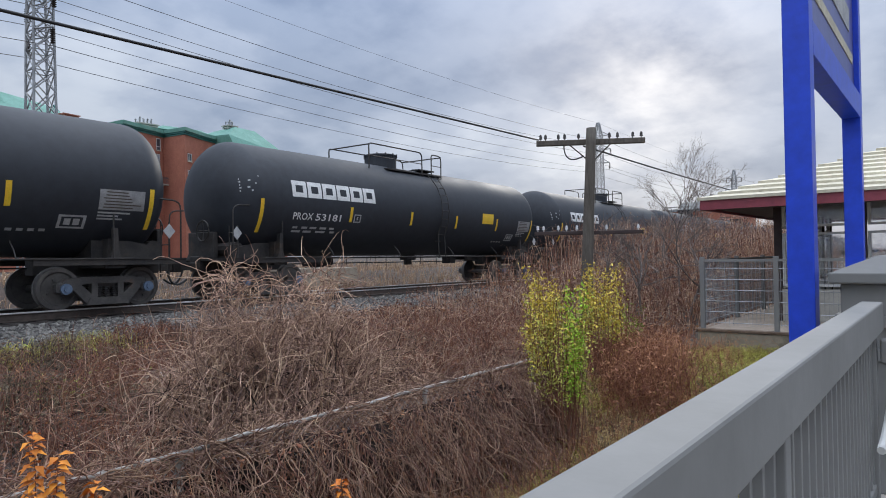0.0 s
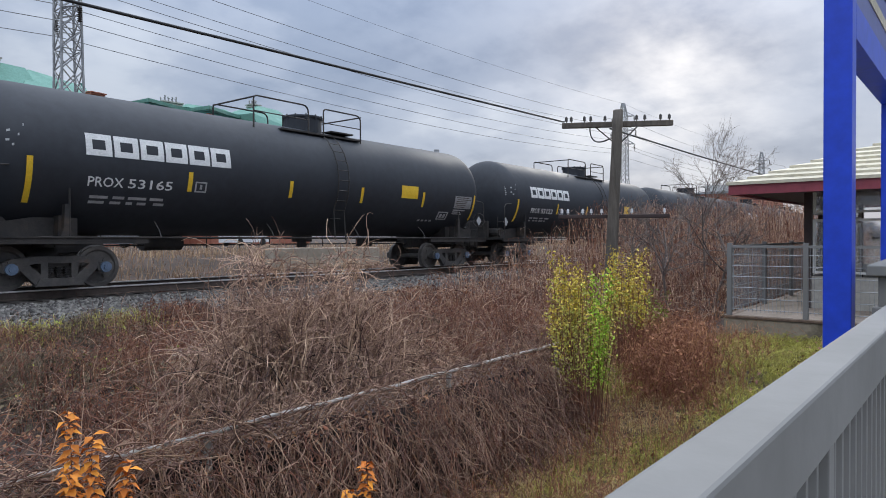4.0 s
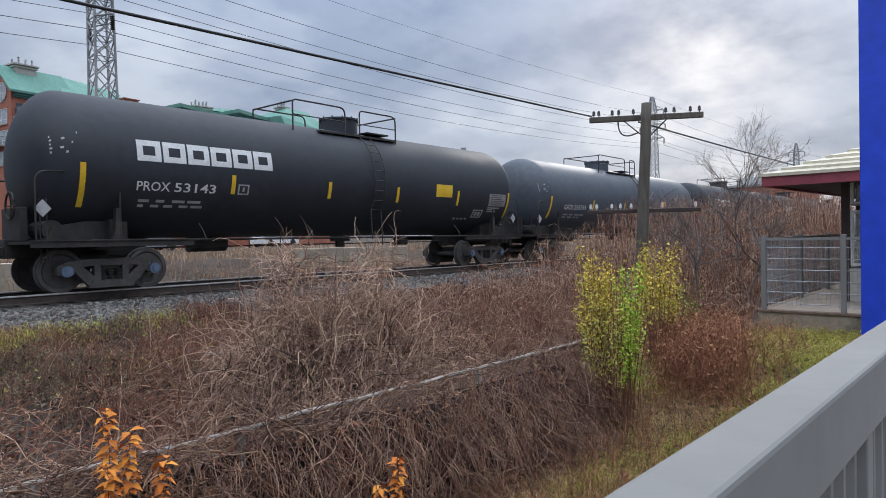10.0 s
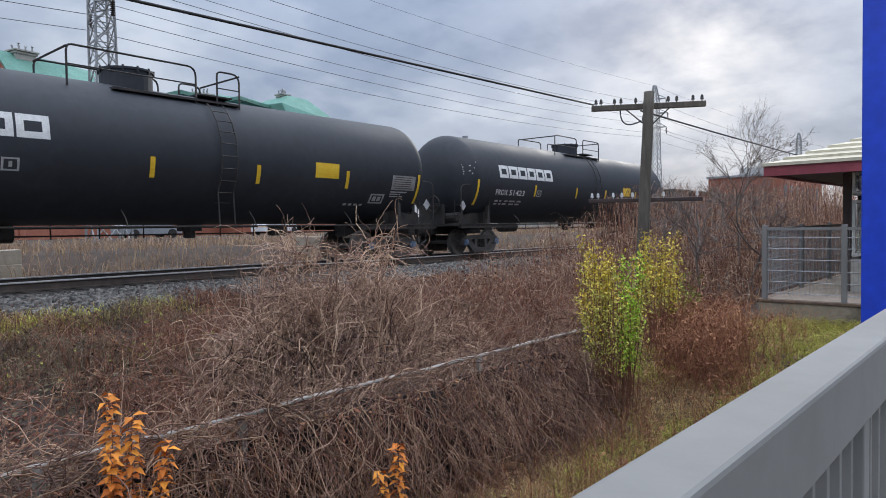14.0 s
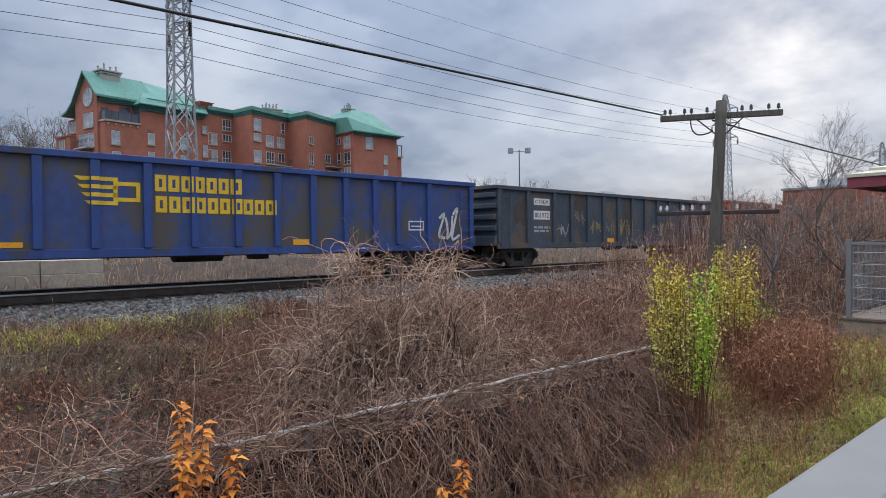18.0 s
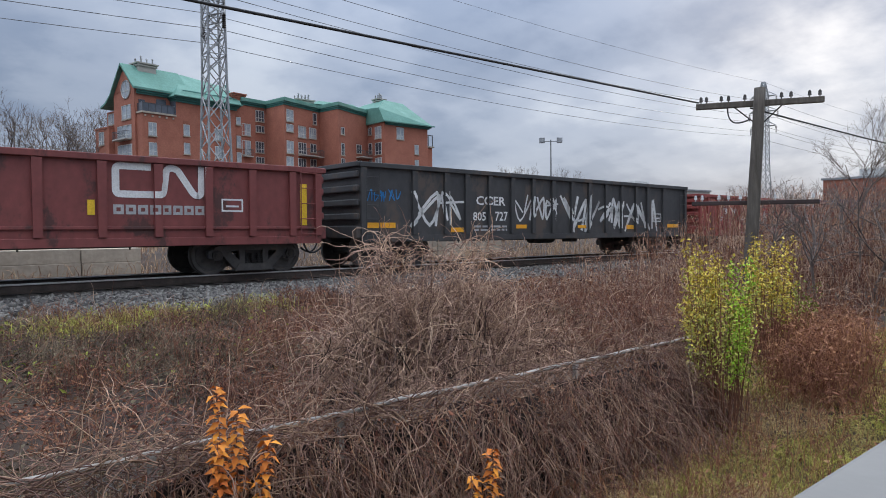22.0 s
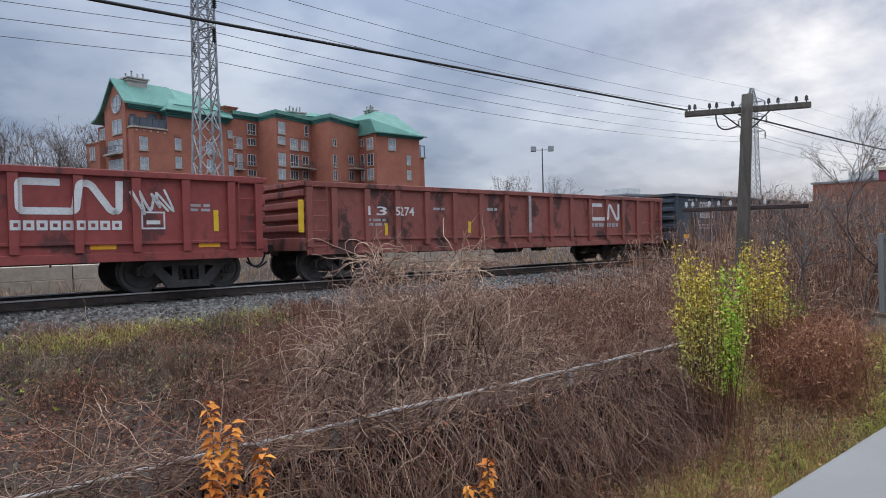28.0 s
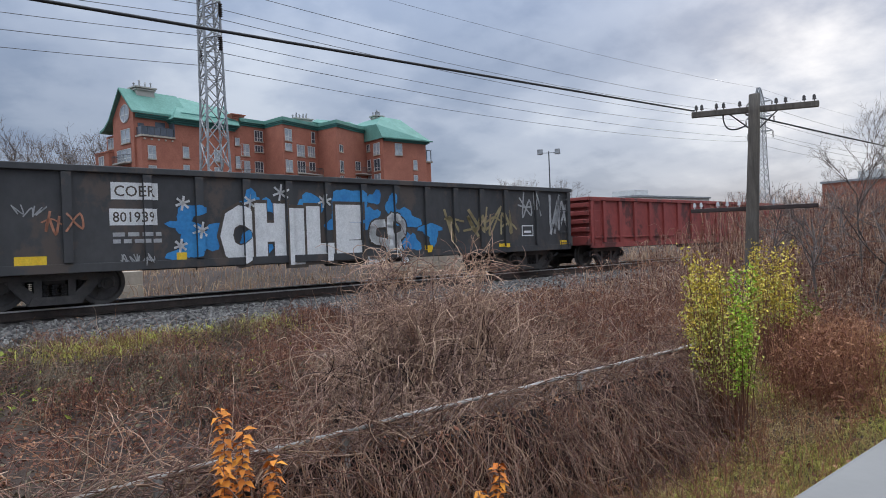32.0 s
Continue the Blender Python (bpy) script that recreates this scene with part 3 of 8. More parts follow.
    part("dome", bm, mat, car)
    p0, p1 = xd + (rails[0][0] + 0.9 if xd > 0 else -0.7), xd + rails[1][1]
    for y0, y1 in ((-0.95, -0.62), (0.62, 0.95)):
        part("top_platform", boxes((p0, p1, y0, y1, zt - 0.24, zt - 0.19)), M["steel"], car)
    part("top_platform", boxes((p1 - 0.9, p1, -0.61, 0.61, zt - 0.02, zt + 0.02)), M["steel"], car)
    for y in (-0.92, 0.92):
        for ra, rb in rails:
            a, b = xd + ra, xd + rb
            bm = bmesh.new()
            pipe(bm, [(a, y, zt - 0.3), (a, y, zt + 0.42)] + bend((a, y, zt + 0.42), (a, y, zt + 0.54), (a + 0.12, y, zt + 0.54), 3)
                 + bend((b - 0.2, y, zt + 0.54), (b, y, zt + 0.54), (b, y, zt + 0.32), 4) + [(b, y, zt - 0.3)], 0.024, 5)
            rod(bm, (a, y, zt + 0.14), (b, y, zt + 0.14), 0.016, 5)
            part("railing", bm, M["steel"], car)
    for x in (xd + rails[0][0], xd + rails[1][1]):
        bm = bmesh.new()
        rod(bm, (x, -0.92, zt + 0.5), (x, 0.92, zt + 0.5), 0.024, 5)
        part("railing", bm, M["steel"], car)
    bm = bmesh.new()
    for x in (0.55, 0.95):
        pipe(bm, [(x, -1.05, zt - 0.3)] + [(x, -(TANK_R + 0.1) * math.sin(radians(a)), TANK_CZ + (TANK_R + 0.1) * math.cos(radians(a))) for a in range(45, 121, 15)] + [(x, -1.5, 1.0)], 0.018, 5)
    for k in range(9):
        a = radians(50 + k * 10)
        rod(bm, (0.55, -(TANK_R + 0.1) * math.sin(a), TANK_CZ + (TANK_R + 0.1) * math.cos(a)), (0.95, -(TANK_R + 0.1) * math.sin(a), TANK_CZ + (TANK_R + 0.1) * math.cos(a)), 0.014, 4)
    part("side_ladder", bm, M["steel"], car)
    ends(car, half, 0.86)
    return car


RIBS = {}


def gondola(pitch, top, mat, ribs):
    """An open gondola: ribbed steel sides, ribbed ends, floor."""
    half = pitch / 2
    car = thing("gondola_car", pose(0, 0, 0), "steel gondola car", "gondola car", "train cars")
    L, W, zb = half - 0.58, 1.5, 0.68
    RIBS[car.name] = ribs
    part("floor_pan", boxes((-L, L, -W + 0.06, W - 0.06, 1.05, 1.12)), M["steel"], car)
    for s in (-1, 1):
        y0, y1 = sorted((s * (W - 0.03), s * (W - 0.06)))
        part("side_sheet", boxes((-L, L, y0, y1, zb + 0.05, top - 0.05)), mat, car)
        y0, y1 = sorted((s * (W + 0.055), s * (W - 0.1)))
        part("top_chord", boxes((-L - 0.05, L + 0.05, y0, y1, top - 0.13, top), bevel=0.015), mat, car)
        y0, y1 = sorted((s * (W + 0.02), s * (W - 0.03)))
        part("side_sill", boxes((-L, L, y0, y1, zb, zb + 0.17), bevel=0.006), mat, car)
    key = "rib%.2f" % top
    if key not in MESH:
        bm = bmesh.new()
        pr = [(-0.075, zb + 0.19), (0.075, zb + 0.19), (0.085, top - 0.14), (-0.085, top - 0.14)]
        prism(bm, pr, -0.06, 0.06)
        keep(key, bm, mat)
    for s in (-1, 1):
        for x in [-L + 0.08] + ribs + [L - 0.08]:
            ob = part("side_post", MESH[key], None, car, m=pose(x, s * (W - 0.01), 0))
            paint(ob, mat)
    for s in (-1, 1):
        x0, x1 = sorted((s * L, s * (L - 0.05)))
        part("end_sheet", boxes((x0, x1, -W + 0.06, W - 0.06, 0.9, top - 0.02)), mat, car)
        for k in range(4):
            z = 1.25 + k * (top - 1.5) / 3.4
            a, b = sorted((s * (L + 0.002), s * (L + 0.11)))
            part("end_rib", boxes((a, b, -W + 0.02, W - 0.02, z, z + 0.17), bevel=0.03), mat, car)
        a, b = sorted((s * (L + 0.0), s * (L + 0.14)))
        part("end_chord", boxes((a, b, -W - 0.03, W + 0.03, top - 0.12, top - 0.003), bevel=0.015), mat, car)
        part("end_sill", boxes((a, b, -W, W, 0.78, 1.1), bevel=0.02), mat, car)
        paint(part("end_ladder", MESH["ladder"], None, car, m=pose(s * (L - 0.35), -W - 0.05, 0.75)), mat)
        truck_parts(car, s * (half - 2.1), cap=None)
        bm = boxes((s * (half - 2.1) - 0.14, s * (half - 2.1) + 0.14, -W + 0.05, W - 0.05, 0.78, 1.05))
        part("bolster", bm, M["steel"], car)
    part("center_sill", boxes((-half + 0.5, half - 0.5, -0.22, 0.22, 0.66, 1.05), bevel=0.02), M["steel"], car)
    bm = bmesh.new()
    rod(bm, (-0.6, -0.6, 0.72), (0.5, -0.6, 0.72), 0.2, 12)
    box(bm, 1.2, 1.6, -0.9, -0.5, 0.55, 0.98, 0.03)
    for y in (-0.7, 0.7):
        rod(bm, (-half + 3.8, y, 0.66), (half - 3.8, y, 0.66), 0.02, 5)
    for k in range(5):
        rod(bm, (-4 + 2 * k, -0.7, 0.6), (-4 + 2 * k, -0.7, 1.0), 0.02, 4)
    part("brake_gear", bm, M["steel"], car)
    ends(car, half, 0.86)
    return car


for n, a, b, c in (("black", (0.03, 0.03, 0.031), (0.05, 0.049, 0.048), (0.085, 0.066, 0.054)), ("navy", (0.036, 0.046, 0.058), (0.056, 0.07, 0.085), (0.12, 0.085, 0.06)),
                   ("blue", (0.018, 0.042, 0.15), (0.03, 0.062, 0.20), (0.05, 0.055, 0.075)), ("brightblue", (0.016, 0.038, 0.19), (0.022, 0.05, 0.235), (0.05, 0.05, 0.1)),
                   ("rust", (0.25, 0.066, 0.040), (0.31, 0.088, 0.055), (0.16, 0.06, 0.04)), ("red", (0.20, 0.038, 0.032), (0.26, 0.055, 0.046), (0.11, 0.034, 0.03)),
                   ("brown", (0.19, 0.055, 0.042), (0.25, 0.08, 0.062), (0.075, 0.032, 0.026)), ("maroon", (0.13, 0.032, 0.029), (0.18, 0.048, 0.042), (0.08, 0.032, 0.028))):
    M["gon_" + n] = mk(n + "_gondola_paint", tuple(v * 1.22 for v in a), tuple(v * 1.22 for v in b), 0.6, 0.7, bump=0.08, c3=c, s3=1.2, cut=0.54, soft=0.07, stretch=(1, 1, 0.7))
M["worn_blue"] = mk("blue_paint_worn_to_steel", (0.032, 0.058, 0.17), (0.048, 0.078, 0.21), 0.65, 0.7, bump=0.1, c3=(0.085, 0.075, 0.066), s3=0.62, cut=0.47, soft=0.10, stretch=(1, 1, 0.75))
M["pale_patch"] = mk("pale_blue_touch_up", (0.10, 0.22, 0.42), (0.16, 0.3, 0.5), 0.6, 5, bump=0.05, c3=(0.03, 0.06, 0.25), s3=6, cut=0.52, soft=0.1)

# coupling points along the train, front to back, and each car's kind
COUPLINGS = [-8.3, 9.24, 26.8, 44.4, 62.0, 79.6, 97.15, 115.2, 133.2, 150.8, 168.5, 187.05, 204.9, 222.6, 241.4,
             262.8, 280.3, 297.95, 315.5, 332.87, 350.22, 367.58, 385.13, 402.4, 419.7, 437.1, 455.07, 472.1, 490.0, 507.5, 525.0]
KINDS = ["tank"] * 8 + ["tank", "tank", "tank_grey", "tank", "tank", "tank",
         "black", "blue", "navy", "rust", "maroon", "black", "red", "blue", "black", "red", "brown", "navy", "brightblue", "black", "red", "maroon"]
TOPS = dict(black=2.72, blue=2.72, navy=2.72, rust=2.88, maroon=2.48, red=2.48, brown=2.46, brightblue=2.72)
RIB_A = [-6.7, -5.25] + [-4.2 + 1.05 * i for i in range(9)] + [5.25, 6.7]
RIB_B = [s * v for s, vs in ((-1, (6.35, 5.2, 4.4, 3.45, 2.47, 1.48, 0.5)), (1, (0.5, 1.48, 2.47, 3.45, 4.4, 5.2, 6.35))) for v in vs]
RIB_C = [-7.35, -6.36, -5.37, -4.33, -3.28, -2.2, -1.09, 0, 1.09, 2.2, 3.28, 4.33, 5.37, 6.36, 7.35]
RIB_D = [-8.25 + i * 1.031 for i in range(17)]
LOOKS = ["black tank car with white block lettering and yellow reflective strips"] * 6 + ["black tank car with white numbers and chalky graffiti", "black tank car with white block lettering and yellow reflective strips",
         "black tank car with orange rust along its top", "black tank car with white block lettering and yellow reflective strips", "slate-grey tank car with white numbers",
         "black tank car with a white scrawl on its side", "black tank car with white block lettering", "black tank car with white block lettering",
         "long black gondola car with faint markings", "worn blue gondola car with yellow lettering", "navy-grey gondola car with scraped paint", "orange-red gondola car with silver graffiti", "maroon gondola car with yellow strips",
         "black gondola car covered in white tags", "dark red gondola car with white and red graffiti", "faded blue gondola car with cream and peach graffiti", "black gondola car with small white tags",
         "dark red gondola car with a large white badge", "rusty brown gondola car with faded white marks", "navy-grey gondola car with white numbers", "bright blue gondola car with yellow lettering",
         "black gondola car with blue and white graffiti", "dark red gondola car", "maroon gondola car"]
CARS = []


def travel(t):
    """How far the train has gone, in metres."""
    lag = [0.18, 0.42, 0.27, 0.2, 0, 0, 0.18, -0.08, 0.2, 0.07, 0, 0, 0, 0.18, 0, 0, 0, 0, 0, 0, -0.03, 0, -0.05, 0, -0.12, 0, 0, -0.1, -0.38, -0.3, -0.05, 0, -0.05, -0.05]
    i = min(int(t), 31)
    return 14.75 * t + lag[i] + (lag[i + 1] - lag[i]) * (t - i)


for i, kind in enumerate(KINDS):
    a, b = COUPLINGS[i], COUPLINGS[i + 1]
    if kind.startswith("tank"):
        if i in (2, 3, 4, 5, 6, 9, 13):
            car = tank_car(b - a, M[kind], xd=0.3 if i == 6 else 0.65, rails=((-2.4, -0.56), (0.0, 1.5)))
        else:
            car = tank_car(b - a, M[kind])
    else:
        ribs = RIB_D if b - a > 20 else RIB_C if kind in ("red", "brown", "maroon") else RIB_B if i in (15, 19, 21, 26) else RIB_A
        car = gondola(b - a, 2.92 if i == 14 else TOPS[kind], M["gon_" + kind], ribs)
    car["label"] = LOOKS[i] + (", coupled in the moving train" if len(LOOKS[i].split()) < 6 else "")
    if kind == "blue":
        for ch in car.children:
            if ch.name.startswith("side_sheet"):
                paint(ch, M["worn_blue"])
    if kind in ("red", "brown", "maroon"):
        L = (b - a) / 2 - 0.58
        part("side_rail", boxes((-L, L, -1.515, -1.4705, 1.02, 1.08), bevel=0.008), M["gon_" + kind], car)
    if kind == "brightblue":
        for xr in ribs:
            part("touch_up_patch", boxes((xr - 0.27, xr - 0.09, -1.478, -1.4705, 0.98, 1.17), (xr + 0.09, xr + 0.25, -1.478, -1.4705, 1.0, 1.18), bevel=0.0), M["pale_patch"], car, "pale blue touch-up paint beside a post")
    CARS.append((car, (a + b) / 2, (b - a) / 2))


# ---------------------------------------------------------------- walkway, railing, station sign
def walkway():
    ob = part("walkway", boxes((-4, 11.0, -2.2, 0.5, -0.05, 0.1), (-4, 11.0, -2.2, 0.42, -1.2, -0.05), bevel=0.01), M["concrete"])
    tagged(ob, "grey concrete walkway on a low footing", "walkway", kind="structure")


walkway()


def handrail():
    th = thing("handrail", pose(0, 0, 0.1), "grey painted metal handrail with square pickets", "railing")
    zt = 1.056
    part("top_rail", boxes((-3.0, 4.06, 0.336, 0.436, zt - 0.148, zt), bevel=0.008), M["rail_grey"], th)
    part("bottom_rail", boxes((-3.0, 4.02, 0.37, 0.41, 0.1, 0.15), bevel=0.004), M["rail_grey"], th)
    bm = boxes((-0.011, 0.011, -0.011, 0.011, 0.12, zt - 0.14), bevel=0.002)
    keep("picket", bm, M["rail_grey"])
    for i in range(62):
        part("picket", MESH["picket"], None, th, m=pose(-2.9 + i * 0.112, 0.39, 0))
    for x in (-2.95, -0.6, 1.75, 3.96):
        part("post", boxes((x - 0.03, x + 0.03, 0.36, 0.42, 0.0, zt - 0.145), bevel=0.004), M["rail_grey"], th)
    part("end_bracket", boxes((3.93, 4.03, 0.3, 0.345, zt - 0.3, zt - 0.18), bevel=0.01), M["rail_grey"], th, "light grey end bracket")
    bm = bmesh.new()
    pipe(bm, bend((3.7, 0.33, 0.38), (3.95, 0.32, 0.42), (4.02, 0.3, 0.62), 6), 0.02, 8)
    part("grab_hook", bm, M["frame_white"], th, "bent white metal hook")


handrail()


def pier():
    th = thing("pier", pose(4.62, 0.19, 0.1), "grey panelled pier with a low pyramid cap", "pier")
    part("shaft", boxes((-0.36, 0.36, -0.36, 0.36, 0.0, 1.14), bevel=0.01), M["rail_grey"], th)
    bm = boxes((-0.41, 0.41, -0.41, 0.41, 1.14, 1.20), bevel=0.008)
    part("cap_slab", bm, M["rail_grey"], th)
    bm = bmesh.new()
    v = [bm.verts.new((sx * 0.4, sy * 0.4, 1.2)) for sx, sy in ((-1, -1), (1, -1), (1, 1), (-1, 1))]
    w = [bm.verts.new((sx * 0.2, sy * 0.2, 1.29)) for sx, sy in ((-1, -1), (1, -1), (1, 1), (-1, 1))]
    bm.faces.new(w)
    bm.faces.new(v[::-1])
    for i in range(4):
        bm.faces.new((v[i], v[(i + 1) % 4], w[(i + 1) % 4], w[i]))
    part("cap_top", bm, M["rail_grey"], th)
    for z in (0.72, 0.9):
        part("band", boxes((-0.385, 0.385, -0.385, 0.385, z, z + 0.07), bevel=0.006), M["rail_grey"], th)


pier()


def letters(text, size, mat, name, parent, m, depth=0.002, align="LEFT", width=1.0):
    """Raised writing in the built-in font, as a mesh."""
    cu = bpy.data.curves.new(name, "FONT")
    cu.body, cu.size, cu.align_x, cu.extrude = text, size, align, depth
    cu.resolution_u = 2
    ob = bpy.data.objects.new(name, cu)
    scene.collection.objects.link(ob)
    me = bpy.data.meshes.new_from_object(ob.evaluated_get(bpy.context.evaluated_depsgraph_get()))
    bpy.data.objects.remove(ob)
    if width != 1.0:
        for v in me.vertices:
            v.co.x *= width
    me.materials.clear()
    me.materials.append(mat)
    return part(name, me, None, parent, m=m)


def station_sign():
    th = thing("station_sign", pose(4.40, 0.694, 0), "tall blue steel station sign on two square posts", "sign")
    for x, z in ((0.0, -0.9), (2.62, -0.7)):
        part("sign_post", boxes((x, x + 0.145, 0.0, 0.146, z, 4.6), bevel=0.006), M["sign_blue"], th)
    part("sign_panel", boxes((0.145, 2.62, 0.045, 0.105, 2.83, 3.92), bevel=0.004), M["sign_dark"], th, "navy sign panel with a pale stripe")
    part("bottom_channel", boxes((0.145, 2.62, 0.0, 0.146, 2.62, 2.83), bevel=0.004), M["sign_blue"], th)
    part("top_channel", boxes((0.145, 2.62, 0.0, 0.146, 3.92, 4.1), bevel=0.004), M["sign_blue"], th)
    part("stripe", boxes((0.2, 2.5, 0.038, 0.044, 3.08, 3.16)), M["shake"], th, "pale yellow stripe")
    letters("Gare", 0.34, M["dimwhite"], "lettering", th, pose(0.24, 0.041, 3.3, 90, 0, 0))
    part("name_bar", boxes((1.15, 2.3, 0.037, 0.043, 3.32, 3.52)), M["dimwhite"], th, "faded name, unreadable")


station_sign()


# ---------------------------------------------------------------- shelter, slab and its fence
M["slab"] = mk("damp_stained_concrete", (0.20, 0.165, 0.12), (0.30, 0.255, 0.19), 0.9, 1.2, bump=0.3, c3=(0.075, 0.062, 0.04), s3=0.8, cut=0.52, soft=0.12)
M["deck"] = mk("worn_paving", (0.24, 0.19, 0.15), (0.33, 0.27, 0.22), 0.9, 2, bump=0.2)
M["dark_wood"] = mk("weathered_brown_timber", (0.10, 0.065, 0.045), (0.17, 0.115, 0.08), 0.85, 3, bump=0.3, stretch=(0.6, 4, 4))


def shelter():
    slab = part("platform_slab", boxes((10.86, 24, -3.0, 3.34, -0.6, 0.16), bevel=0.02), M["slab"])
    part("edge_strip", boxes((10.84, 10.98, -3.0, 3.36, 0.162, 0.2), (10.98, 24, 3.24, 3.36, 0.162, 0.2), bevel=0.005), M["dark_wood"], slab, "brown timber edging")
    part("deck", boxes((10.985, 24, -3.0, 3.235, 0.162, 0.198)), M["deck"], slab, "pale brown paved top")
    tagged(slab, "stained concrete slab under the shelter", "platform", kind="structure")
    th = thing("shelter", pose(12.7, 0, 0.2), "small waiting shelter with cream tiled hip roof and maroon fascia", "shelter")
    x0, x1, y0, y1 = 0.0, 6.0, -2.6, 2.55
    # walls: panel below, glazing above
    for a, b, c, d in ((x0, x0 + 0.08, y0, y1), (x1 - 0.08, x1, y0, y1), (x0 + 0.08, x1 - 0.08, y1 - 0.08, y1), (x0 + 0.08, x1 - 0.08, y0, y0 + 0.08)):
        part("lower_panel", boxes((a, b, c, d, 0.0, 0.55)), M["panel_beige"], th)
    for x in (x0, x1 - 0.1):
        for k in range(5):
            y = y0 + (y1 - y0 - 0.1) * k / 4
            part("wall_post", boxes((x - 0.01, x + 0.11, y - 0.005, y + 0.11, 0.0, 2.2)), M["dark_trim"], th)
    for y in (y0, y1 - 0.1):
        for k in range(1, 5):
            x = x0 + (x1 - x0 - 0.1) * k / 5
            part("wall_post", boxes((x, x + 0.1, y - 0.01, y + 0.11, 0.0, 2.2)), M["dark_trim"], th)
    for k in range(4):
        ya = y0 + (y1 - y0 - 0.1) * k / 4 + 0.12
        yb = y0 + (y1 - y0 - 0.1) * (k + 1) / 4 - 0.02
        for z0, z1 in ((0.6, 1.52), (1.62, 2.02)):
            w = part("window", boxes((x0 + 0.03, x0 + 0.045, ya + 0.05, yb - 0.05, z0 + 0.04, z1 - 0.04)), M["shelter_glass"], th)
            bm = boxes((x0, x0 + 0.07, ya, yb, z0, z0 + 0.04), (x0, x0 + 0.07, ya, yb, z1 - 0.04, z1), (x0, x0 + 0.07, ya, ya + 0.045, z0 + 0.04, z1 - 0.04), (x0, x0 + 0.07, yb - 0.045, yb, z0 + 0.04, z1 - 0.04))
            part("window_frame", bm, M["frame_white"], w)
    for k in range(5):
        xa = x0 + (x1 - x0 - 0.1) * k / 5 + 0.12
        xb = x0 + (x1 - x0 - 0.1) * (k + 1) / 5 - 0.02
        for z0, z1 in ((0.6, 1.52), (1.62, 2.02)):
            w = part("window", boxes((xa + 0.05, xb - 0.05, y1 - 0.045, y1 - 0.03, z0 + 0.04, z1 - 0.04)), M["shelter_glass"], th)
            bm = boxes((xa, xb, y1 - 0.07, y1, z0, z0 + 0.04), (xa, xb, y1 - 0.07, y1, z1 - 0.04, z1), (xa, xa + 0.045, y1 - 0.07, y1, z0 + 0.04, z1 - 0.04), (xb - 0.045, xb, y1 - 0.07, y1, z0 + 0.04, z1 - 0.04))
            part("window_frame", bm, M["frame_white"], w)
    # eaves and hip roof of stepped tile courses
    e0, e1, f0, f1, ze = -1.05, 7.2, -3.9, 3.5, 2.0
    part("soffit", boxes((e0 + 0.06, e1 - 0.06, f0 + 0.06, f1 - 0.06, ze - 0.02, ze + 0.02)), M["dark_trim"], th)
    bm = boxes((e0, e1, f0, f0 + 0.05, ze - 0.06, ze + 0.1), (e0, e1, f1 - 0.05, f1, ze - 0.06, ze + 0.1), (e0, e0 + 0.05, f0 + 0.05, f1 - 0.05, ze - 0.06, ze + 0.1), (e1 - 0.05, e1, f0 + 0.05, f1 - 0.05, ze - 0.06, ze + 0.1))
    part("fascia", bm, M["eave_red"], th, "maroon painted fascia")
    n = 12
    for k in range(n):
        t0, t1 = k / n, (k + 1.15) / n
        bm = bmesh.new()

        def ring(t, z):
            ins = t * 3.2
            return [bm.verts.new((a, b, z)) for a, b in ((e0 + ins, f0 + ins), (e1 - ins, f0 + ins), (e1 - ins, f1 - ins), (e0 + ins, f1 - ins))]
        zb = ze + 0.1 + t0 * 1.15
        a, b, c = ring(t0 - 0.01, zb), ring(t0 - 0.01, zb + 0.05), ring(t1, ze + 0.1 + t1 * 1.15 + 0.01)
        for r, s in ((a, b), (b, c)):
            for i in range(4):
                bm.faces.new((r[i], r[(i + 1) % 4], s[(i + 1) % 4], s[i]))
        part("roof_course", bm, M["shake"], th)
    part("roof_cap", boxes((2.0, 4.2, -0.55, -0.15, ze + 1.2, ze + 1.32), bevel=0.03), M["shake"], th)


M["shelter_glass"] = mk("clear_shelter_glass", (0.9, 0.92, 0.92), (0.95, 0.96, 0.96), 0.04, 1, bump=0)
M["shelter_glass"].node_tree.nodes["Principled BSDF"].inputs["Transmission Weight"].default_value = 0.9
shelter()


